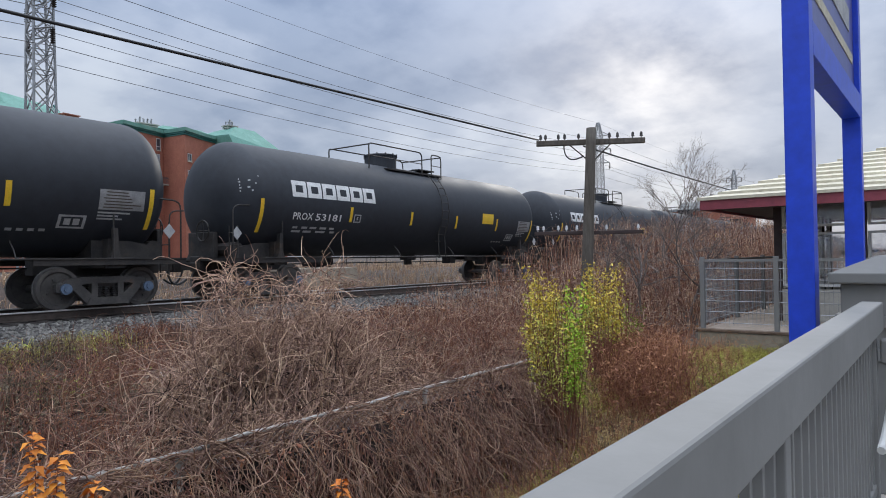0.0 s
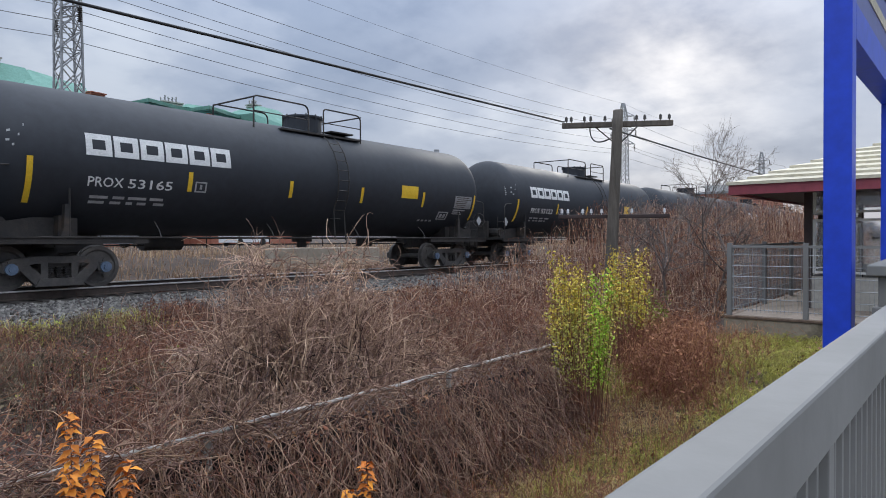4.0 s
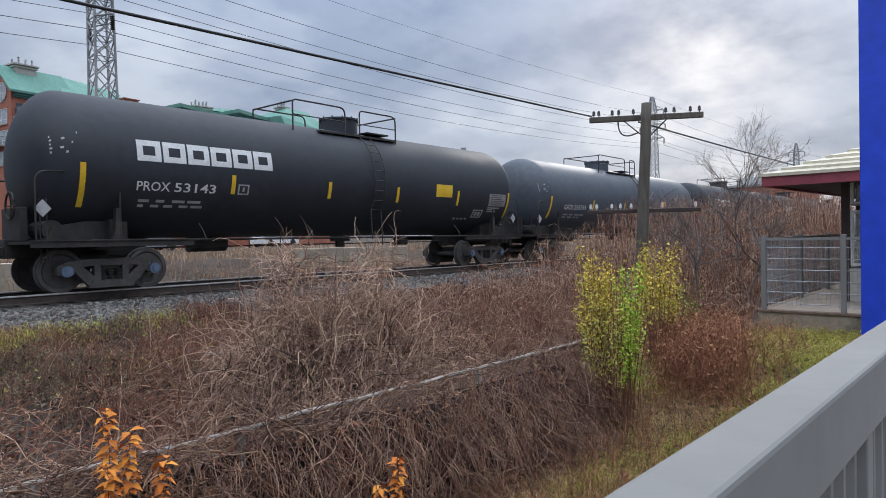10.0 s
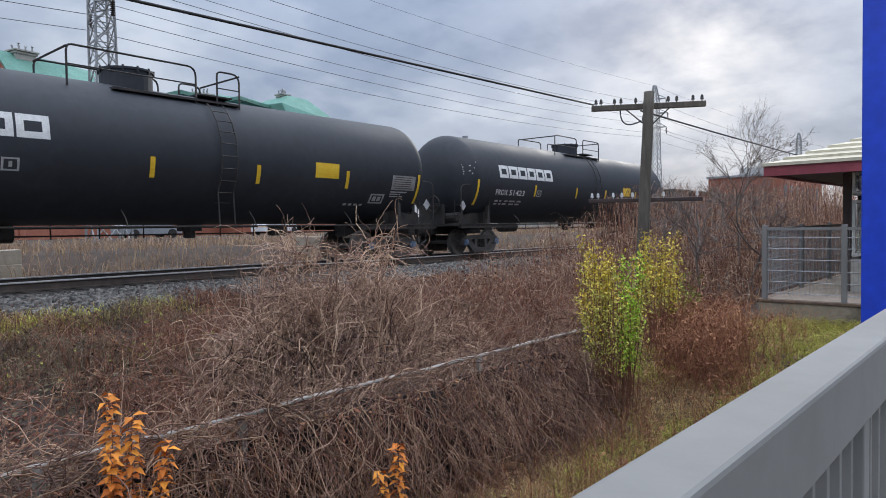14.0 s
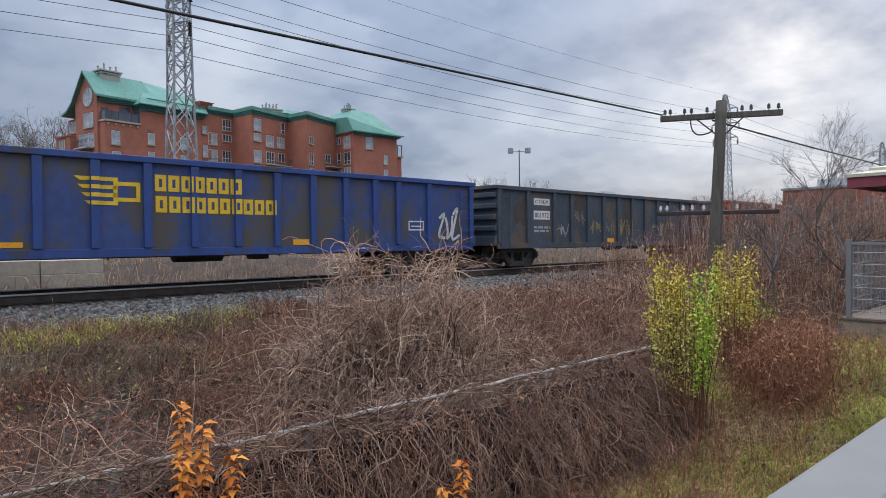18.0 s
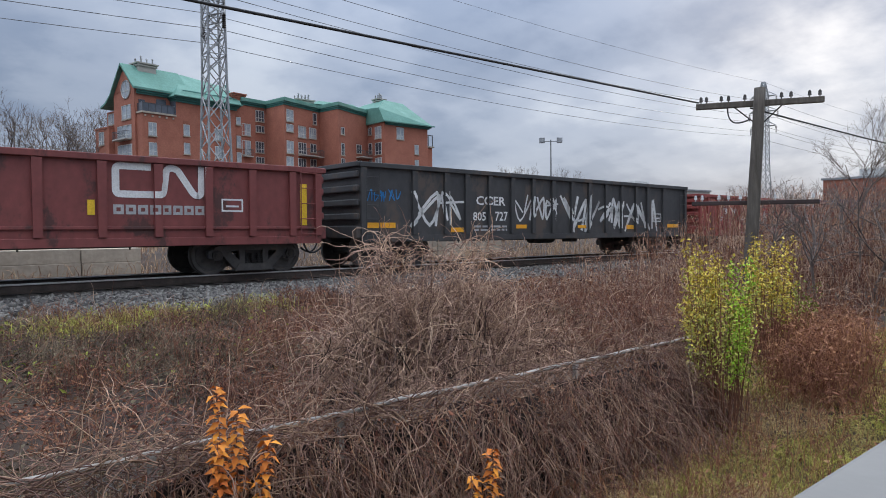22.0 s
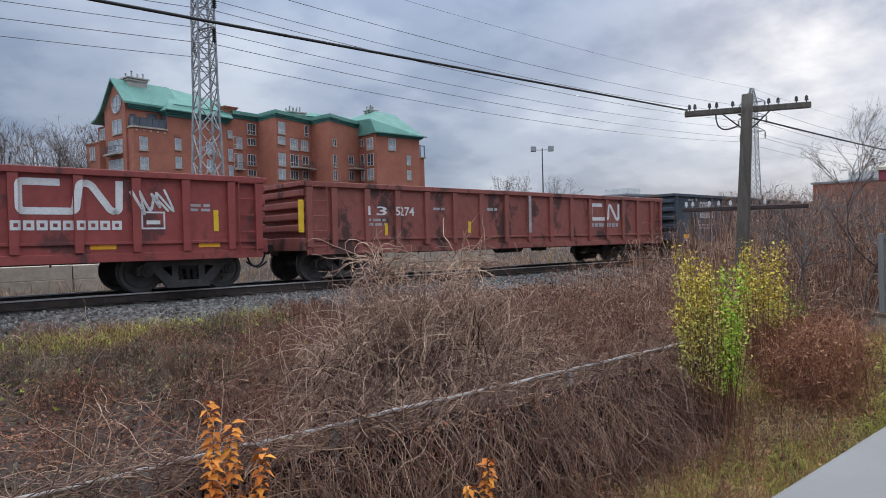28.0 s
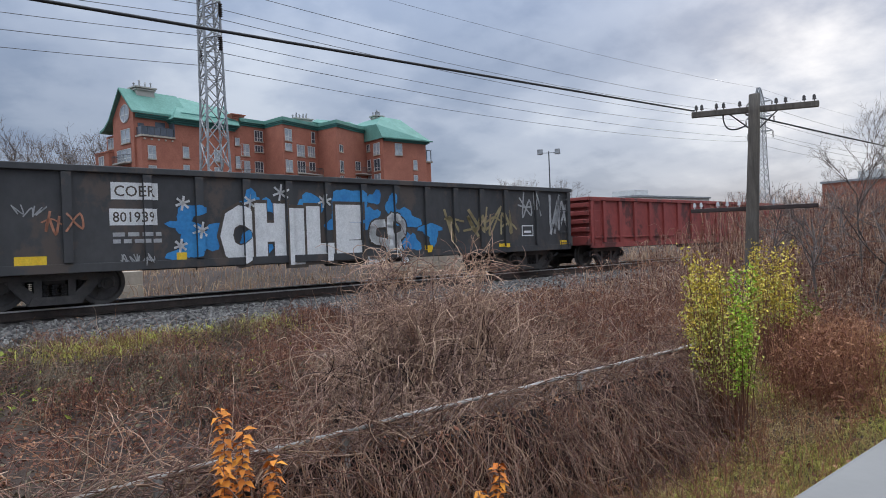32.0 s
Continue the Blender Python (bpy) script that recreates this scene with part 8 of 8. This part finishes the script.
    for k in range(5):
        wrap(c, "stencil_text", [quad(-h + 0.30, -h + 0.30 + 0.42 * (1, 0.5, 0.8, 0.45, 0.6)[k], 70 + k * 3.6, 71.7 + k * 3.6)], "dimwhite", 0.008)
    # hazard diamonds on their holders
    for x in (-h + 0.1, h - 0.25):
        y = -1.36
        part("placard", prism(bmesh.new(), [(x, 1.52), (x + 0.15, 1.69), (x, 1.86), (x - 0.15, 1.69)], y - 0.05, y - 0.03), M["dimwhite"], c[0], "white hazard diamond")


def tank_tag(c, x0, x1, a0, a1, mat, seed):
    r = random.Random(seed)
    n = max(2, int((x1 - x0) / 0.45))
    cell, polys = (x1 - x0) / n, []
    for i in range(n):
        pts = [(x0 + (i + r.uniform(-0.1, 1.1)) * cell, a0 + (a1 - a0) * (r.uniform(0.0, 0.3) if k % 2 else r.uniform(0.65, 1.0))) for k in range(5)]
        P = stroke([(x, a * 0.0267) for x, a in pts], 0.05)
        polys += [[(x, z / 0.0267) for x, z in q] for q in P]
    wrap(c, "graffiti_tag", polys, mat, 0.009, "sprayed graffiti tag")


def tank_rust(c, x0, x1, a0, a1, seed):
    r = random.Random(seed)
    for k in range(6):
        cx, ca = r.uniform(x0, x1), r.uniform(a0, a1)
        P = blob(cx, ca, r.uniform(0.3, (x1 - x0) * 0.4), r.uniform(2, 5), r, 20, 0.7, 2)
        wrap(c, "rust_patch", [P], "rust_orange", 0.004 + k * 0.0007, "bare orange rust patch")


M["rust_orange"] = mk("fresh_orange_rust", (0.30, 0.10, 0.025), (0.42, 0.15, 0.035), 0.85, 3, bump=0.15, c3=(0.03, 0.025, 0.022), s3=4, cut=0.55, soft=0.1)

for i, num in ((0, "53150"), (1, "53181"), (2, "53109"), (3, "53230"), (4, "53165"), (5, "53122"), (7, "53102"), (9, "53143"), (11, "53169"), (12, "51419"), (13, "51423")):
    tank_marks(CARS[i], num, bx={7: -6.45, 12: -6.65, 13: -6.65}.get(i, -6.26), bw=0.61 if i > 11 else 0.567)
tank_marks(CARS[6], "257628", False, mark="TILX")
tank_marks(CARS[8], "676642", False, 2.2, "yellow", mark="UTLX")
tank_marks(CARS[10], "215793", False, 3.1, mark="GATX")
tank_tag(CARS[6], -3.4, -2.4, 112, 128, "spray_blue", 2)
tank_tag(CARS[6], -2.4, 1.2, 114, 146, "white", 3)
tank_tag(CARS[6], 2.6, 6.2, 120, 142, "dimwhite", 4)
tank_tag(CARS[10], -2.6, -0.2, 126, 148, "dimwhite", 5)
tank_tag(CARS[11], 0.35, 1.3, 71, 102, "white", 6)
for x0, x1, a0, a1, sd in ((3.3, 6.4, 38, 50, 1), (-7.1, -6.1, 36, 50, 2), (-4.4, -3.2, 44, 55, 3)):
    tank_rust(CARS[8], x0, x1, a0, a1, sd)


# ---------------------------------------------------------------- markings and graffiti, car by car (metres from the car's middle, height above the rail)
c = CARS[14]
marks(c, -8.1, -7.13, 1.8, 2.1, 'TCMX')
number(c, -8.05, -7.21, 1.35, 1.6, '3415')
bars(c, -8.04, -7.18, 0.89, 1.15, 2)
rect(c, -9.44, -8.92, 1.41, 1.61, 'orange')
rect(c, -0.17, 0.29, 0.8, 0.93, 'orange')
rect(c, 2.71, 3.24, 0.8, 0.94, 'orange')
rect(c, 5.66, 6.12, 0.86, 1.0, 'orange')
tag(c, -9.9, -8.37, 0.81, 1.45, 'olive', 3)
tag(c, 7.28, 9.54, 1.55, 2.03, 'white', 5)
frame_mark(c, 7.36, 8.06, 1.19, 1.52)
c = CARS[15]
marks(c, -6.22, -5.23, 1.8, 2.17, 'SMW')
number(c, -6.2, -5.28, 1.4, 1.7, '3203')
number(c, -4.98, -4.53, 1.38, 1.68, '46')
bars(c, -6.18, -5.34, 0.89, 1.17, 2)
rect(c, -7.89, -7.42, 0.91, 1.14, 'orange')
rect(c, -4.11, -3.68, 0.89, 0.99, 'orange')
rect(c, 1.92, 2.37, 0.88, 1.02, 'orange')
wing(c, -2.83, -1.61, 1.71, 2.26)
blocks(c, -1.34, 0.59, 2.03, 2.37, 7, 'yellow')
blocks(c, -1.33, 1.46, 1.59, 1.93, 10, 'yellow')
tag(c, -7.12, -6.45, 1.2, 2.03, 'white', 7)
bubble(c, 6.73, 7.6, 0.88, 1.9, 3, 'white', 'stain', 9)
frame_mark(c, 5.6, 6.17, 1.25, 1.52)
c = CARS[16]
marks_plate(c, -6.35, -5.47, 2.14, 2.37, 'COER')
number_plate(c, -6.36, -5.46, 1.65, 1.95, '801972')
bars(c, -6.35, -5.44, 1.17, 1.42, 2)
rect(c, -4.84, -4.35, 0.71, 0.85, 'orange')
rect(c, -1.8, -1.31, 0.85, 1.0, 'orange')
rect(c, 7.53, 8.03, 0.84, 0.98, 'orange')
frame_mark(c, 5.63, 6.1, 1.22, 1.51)
tag(c, -5.1, -4.38, 1.06, 1.52, 'dimwhite', 11)
tag(c, -4.03, -3.29, 1.49, 2.03, 'stain_line', 13)
tag(c, -3.04, -2.22, 1.13, 1.7, 'gold_line', 14)
tag(c, -1.94, -1.2, 1.06, 1.73, 'stain_line', 15)
tag(c, -0.89, -0.07, 1.07, 1.76, 'gold_line', 16)
tag(c, 2.33, 3.17, 1.07, 1.7, 'gold_line', 17)
smear(c, -7.31, -6.8, 1.36, 2.48, 'stain', 18)
smear(c, -4.02, -3.26, 1.67, 2.51, 'stain', 19)
smear(c, -0.72, -0.13, 1.21, 2.46, 'stain', 20)
c = CARS[17]
flat(c, 'paint_patch', [quad(-6.42, -5.36, 1.95, 2.42)], 'stain', 0.0005, 'dark overpainted patch')
flat(c, 'paint_patch', [quad(-6.5, -5.3, 1.4, 1.86)], 'stain', 0.0005, 'dark overpainted patch')
flat(c, 'paint_patch', [quad(-4.9, -4.55, 1.42, 1.84)], 'stain', 0.0005, 'dark overpainted patch')
marks(c, -6.26, -5.47, 2.01, 2.36, 'SMW')
number(c, -6.26, -5.39, 1.45, 1.8, '3206')
number(c, -5.02, -4.69, 1.49, 1.78, '17')
rect(c, -3.92, -3.33, 0.93, 1.55, 'white')
rect(c, -8.04, -7.57, 0.81, 0.94, 'yellow')
rect(c, -1.75, -1.26, 0.82, 0.94, 'yellow')
rect(c, 1.32, 1.86, 0.76, 0.86, 'yellow')
rect(c, 4.59, 5.06, 0.76, 0.87, 'yellow')
rect(c, 7.7, 8.19, 0.8, 1.02, 'yellow')
bubble(c, -1.82, -0.09, 0.81, 1.98, 3, 'dimwhite', 'stain', 21)
bubble(c, -0.09, 2.28, 0.8, 2.02, 4, 'spray_blue', 'dimwhite', 22)
bubble(c, 2.35, 6.57, 0.74, 2.06, 5, 'white', 'stain', 23)
tag(c, -7.36, -6.83, 1.29, 1.94, 'dimwhite', 24)
c = CARS[18]
number(c, -6.22, -5.43, 1.71, 1.97, '13')
number(c, -5.11, -4.48, 1.71, 1.98, '7195')
bars(c, -6.23, -5.83, 1.37, 1.58, 2)
rect(c, -7.77, -7.63, 1.12, 2.07, 'yellow')
rect(c, -5.22, -5.1, 1.13, 1.6, 'yellow')
rect(c, -2.32, -2.17, 1.14, 1.64, 'yellow')
rect(c, 3.03, 3.16, 1.3, 1.59, 'yellow')
rect(c, 7.57, 7.74, 1.11, 2.08, 'yellow')
worm(c, 3.47, 5.3, 1.65, 2.34)
blocks(c, 3.47, 5.3, 1.32, 1.51, 8, 'dimwhite')
tag(c, -6.22, -5.51, 1.99, 2.3, 'spray_blue', 25)
tag(c, -0.87, 1.05, 1.14, 2.04, 'white', 26)
tag(c, -7.2, -6.77, 1.35, 2.12, 'dimwhite', 27)
frame_mark(c, 5.66, 6.15, 1.4, 1.68)
c = CARS[19]
marks(c, -4.0, -2.75, 1.71, 1.98, 'COER')
number(c, -4.13, -3.6, 1.25, 1.51, '805')
number(c, -3.2, -2.65, 1.25, 1.53, '727')
bars(c, -4.09, -2.69, 0.91, 1.11, 2)
rect(c, -7.93, -6.98, 1.04, 1.18, 'orange')
rect(c, -5.01, -4.52, 0.92, 1.05, 'orange')
rect(c, -2.27, -1.78, 1.02, 1.14, 'orange')
rect(c, 0.85, 1.33, 1.02, 1.13, 'orange')
rect(c, 3.79, 4.27, 0.98, 1.14, 'orange')
rect(c, 6.68, 7.54, 1.04, 1.18, 'orange')
tag(c, -7.91, -6.76, 1.72, 2.06, 'spray_blue', 28)
tag(c, -6.39, -4.51, 1.08, 2.14, 'white', 29)
tag(c, -2.34, 0.48, 1.21, 2.18, 'white', 30)
tag(c, 0.48, 5.98, 0.92, 2.16, 'white', 31)
frame_mark(c, 5.63, 6.22, 1.27, 1.59)
c = CARS[20]
number(c, -6.22, -5.46, 1.64, 1.9, '13')
number(c, -5.2, -4.61, 1.66, 1.91, '7141')
bars(c, -6.17, -5.84, 1.3, 1.52, 2)
word(c, -3.35, -1.19, 1.05, 1.92, 'TMA')
rect(c, -7.21, -7.07, 1.26, 1.72, 'yellow')
rect(c, 7.16, 7.35, 1.19, 1.69, 'yellow')
rect(c, -7.14, -6.66, 0.95, 1.08, 'orange')
rect(c, -2.6, -2.16, 0.94, 1.06, 'orange')
rect(c, 0.33, 0.85, 0.93, 1.04, 'orange')
rect(c, 3.79, 4.28, 0.92, 1.04, 'orange')
rect(c, 6.82, 7.35, 0.92, 1.05, 'orange')
worm(c, 3.5, 5.41, 1.59, 2.32)
blocks(c, 3.49, 5.4, 1.24, 1.43, 8, 'white')
tag(c, -4.15, -3.38, 1.32, 1.65, 'white', 33)
frame_mark(c, 5.78, 6.22, 1.34, 1.67)
bars(c, -0.63, -0.29, 1.72, 1.87, 1)
c = CARS[21]
marks_plate(c, -6.32, -5.32, 1.76, 2.25, 'SMW')
number(c, -6.31, -5.42, 1.38, 1.67, '3204')
number(c, -5.08, -4.63, 1.39, 1.68, '45')
bars(c, -6.27, -5.43, 0.9, 1.16, 2)
rect(c, -8.01, -7.54, 0.9, 1.08, 'orange')
rect(c, -4.28, -3.73, 0.81, 0.95, 'orange')
rect(c, -1.31, -0.84, 0.81, 0.93, 'orange')
rect(c, 1.76, 2.32, 0.81, 0.94, 'orange')
rect(c, 4.67, 5.1, 0.86, 0.98, 'orange')
rect(c, 6.95, 7.45, 1.03, 1.26, 'orange')
wing(c, -2.92, -2.04, 1.63, 2.25)
blocks(c, -1.44, -0.64, 2.02, 2.35, 3, 'yellow')
ghost(c, -4.31, -3.01, 0.79, 2.0, 2, 'cream', 'stain_line', 34)
ghost(c, -2.61, -1.33, 0.77, 2.27, 3, 'cream', 'stain_line', 35)
ghost(c, -0.65, 1.02, 0.69, 2.42, 3, 'peach', 'cream', 36)
ghost(c, 1.02, 2.86, 0.75, 2.21, 3, 'cream', 'peach', 37)
tag(c, -7.31, -6.54, 0.99, 1.93, 'white', 38)
tag(c, 6.59, 7.51, 1.36, 1.93, 'white', 39)
frame_mark(c, 5.63, 6.0, 1.22, 1.53)
c = CARS[22]
blocks(c, -6.04, -5.27, 2.1, 2.39, 3, 'white')
number(c, -6.13, -5.16, 1.67, 1.94, '700090')
tag(c, -7.78, -6.43, 1.82, 2.43, 'white', 40)
tag(c, -7.79, -7.38, 1.36, 1.73, 'dimwhite', 41)
tag(c, -4.99, -4.49, 0.81, 1.64, 'white', 42)
tag(c, -3.28, -1.68, 0.96, 1.68, 'dimwhite', 43)
tag(c, -1.17, 0.39, 0.95, 1.9, 'white', 44)
tag(c, 0.71, 3.49, 0.84, 1.66, 'dimwhite', 45)
tag(c, 3.87, 7.43, 0.93, 1.71, 'white', 46)
bars(c, -6.04, -5.22, 0.98, 1.14, 1)
c = CARS[23]
worm(c, 3.3, 5.14, 1.6, 2.27)
blocks(c, 3.2, 5.12, 1.31, 1.49, 9, 'white')
frame_mark(c, 5.47, 5.94, 1.32, 1.68)
tag(c, 5.29, 6.12, 1.58, 2.14, 'white', 47)
tag(c, 0.33, 0.89, 1.81, 2.16, 'white', 48)
rect(c, 1.24, 1.71, 0.91, 1.03, 'orange')
rect(c, 4.52, 4.99, 0.93, 1.04, 'orange')
rect(c, 6.62, 7.09, 0.93, 1.04, 'orange')
rect(c, 6.96, 7.07, 1.27, 1.73, 'yellow')
bars(c, 6.46, 6.89, 1.66, 1.85, 2)
c = CARS[24]
number(c, -6.35, -5.69, 1.66, 1.89, '13')
number(c, -5.46, -4.76, 1.65, 1.89, '5274')
bars(c, -6.34, -5.74, 1.34, 1.57, 2)
worm(c, 3.35, 5.19, 1.56, 2.18)
bars(c, 3.33, 5.16, 1.25, 1.47, 1)
bars(c, -4.07, -3.56, 1.78, 1.89, 1)
bars(c, -1.91, -1.47, 1.77, 1.92, 1)
rect(c, -8.33, -8.18, 1.23, 2.01, 'yellow')
rect(c, -5.77, -5.68, 1.13, 1.45, 'yellow')
rect(c, -2.72, -2.61, 1.18, 1.51, 'yellow')
rect(c, -0.09, 0.04, 1.16, 2.34, 'dimwhite')
c = CARS[25]
marks(c, -6.27, -5.32, 2.11, 2.41, 'COER')
number(c, -6.25, -5.2, 1.69, 1.95, '805108')
bars(c, -6.34, -5.22, 1.18, 1.44, 2)
diamond(c, -0.44, -0.1, 1.51, 1.83)
frame_mark(c, 5.8, 6.29, 1.23, 1.55)
bars(c, -7.29, -6.66, 2.38, 2.53, 1)
rect(c, -7.74, -7.25, 0.78, 1.01, 'orange')
rect(c, -3.68, -3.24, 0.88, 1.0, 'orange')
rect(c, -0.66, -0.01, 0.9, 0.98, 'orange')
rect(c, 1.58, 2.09, 0.87, 0.99, 'orange')
rect(c, 3.68, 4.13, 0.89, 1.02, 'orange')
rect(c, 7.69, 8.16, 0.8, 1.01, 'orange')
smear(c, -7.13, -6.75, 1.4, 2.08, 'stain', 50)
tag(c, -3.67, -2.98, 1.18, 1.61, 'gold_line', 51)
c = CARS[26]
marks(c, -6.0, -5.04, 1.88, 2.24, 'SMW')
number(c, -5.97, -5.01, 1.39, 1.75, '3204')
number(c, -4.68, -4.31, 1.42, 1.71, '72')
bars(c, -5.96, -5.21, 0.9, 1.23, 2)
wing(c, -2.59, -1.36, 1.7, 2.3)
blocks(c, -1.09, 0.81, 2.04, 2.36, 7, 'yellow')
blocks(c, -1.11, 1.67, 1.64, 1.91, 10, 'yellow')
tag(c, -7.19, -6.3, 1.3, 1.73, 'white', 52)
frame_mark(c, 5.9, 6.49, 1.26, 1.6)
bars(c, -0.92, 0.59, 1.31, 1.44, 1)
rect(c, -7.67, -7.19, 0.87, 1.07, 'orange')
rect(c, -3.9, -3.46, 0.85, 0.96, 'orange')
rect(c, 2.13, 2.59, 0.84, 0.96, 'orange')
rect(c, 5.04, 5.44, 0.83, 0.96, 'orange')
rect(c, 7.25, 7.78, 1.05, 1.25, 'orange')
c = CARS[27]
marks_plate(c, -5.92, -5.03, 2.08, 2.42, 'COER')
number_plate(c, -5.96, -5.06, 1.57, 1.9, '801939')
bars(c, -5.91, -4.99, 1.16, 1.43, 2)
rect(c, -7.56, -7.05, 0.78, 1.01, 'yellow')
rect(c, -4.7, -4.49, 0.85, 1.0, 'yellow')
rect(c, 1.99, 2.28, 0.78, 0.97, 'yellow')
rect(c, 4.93, 5.38, 0.83, 0.95, 'yellow')
rect(c, 7.85, 8.39, 0.74, 0.99, 'yellow')
splash(c, -3.78, -2.66, 0.67, 2.23, 'spray_blue', 53)
splash(c, -2.63, -0.67, 1.53, 2.47, 'spray_blue', 54)
splash(c, -0.68, 0.7, 1.52, 2.31, 'spray_blue', 58)
splash(c, 0.68, 2.85, 0.58, 2.12, 'spray_blue', 55)
splash(c, -4.57, -3.78, 0.74, 1.91, 'spray_blue', 56)
word_fat(c, -3.78, -0.04, 0.64, 2.04, 'CHILE')
bubble(c, 0.05, 1.46, 0.59, 1.84, 2, 'white', 'stain', 57)
star(c, -4.68, -4.4, 1.87, 2.18)
star(c, -4.35, -4.02, 1.31, 1.6)
star(c, -4.74, -4.48, 1.0, 1.28)
star(c, -3.23, -2.93, 1.92, 2.24)
star(c, -2.48, -2.12, 2.16, 2.45)
star(c, -1.3, -0.99, 1.99, 2.28)
tag(c, 2.75, 4.2, 1.0, 2.06, 'gold_line', 59)
tag(c, 4.44, 5.73, 1.04, 2.08, 'gold_line', 60)
tag(c, 5.84, 7.06, 1.73, 2.54, 'dimwhite', 61)
tag(c, 7.33, 8.36, 1.17, 2.48, 'dimwhite', 62)
tag(c, -7.11, -6.46, 1.36, 1.84, 'peach', 63)
tag(c, -7.58, -7.01, 1.73, 1.97, 'dimwhite', 64)
frame_mark(c, 5.98, 6.52, 1.16, 1.5)
tag(c, -5.79, -5.13, 0.75, 1.0, 'dimwhite', 65)


def motions():
    times = range(33)
    for car, start, half in CARS:
        walk(car, [(t, LINE @ pose(start - travel(t), 0, 0)) for t in times])
    # the wheels roll: every wheel of a kind turns alike
    rolling = {}
    for car, start, half in CARS:
        for tr in car.children:
            if tr.name.startswith("truck"):
                for w in tr.children:
                    if w.name.startswith("wheel"):
                        rolling.setdefault((round(w.location.x, 2), round(w.location.y, 2)), []).append(w)
    for (x, y), wheels in rolling.items():
        flip = 0 if y < 0 else 180
        rows = []
        for f in range(0, 961):
            t = f / FPS
            rows.append((t, pose(x, y, WHEEL_R) @ pose(0, 0, 0, 0, -math.degrees(travel(t) / WHEEL_R) % 360, 0) @ pose(0, 0, 0, 0, 0, flip)))
        walk(wheels[0], rows)
        for w in wheels[1:]:
            w.rotation_mode = "QUATERNION"
            w.animation_data_create()
            w.animation_data.action = wheels[0].animation_data.action
            w.animation_data.action_slot = wheels[0].animation_data.action_slot


motions()
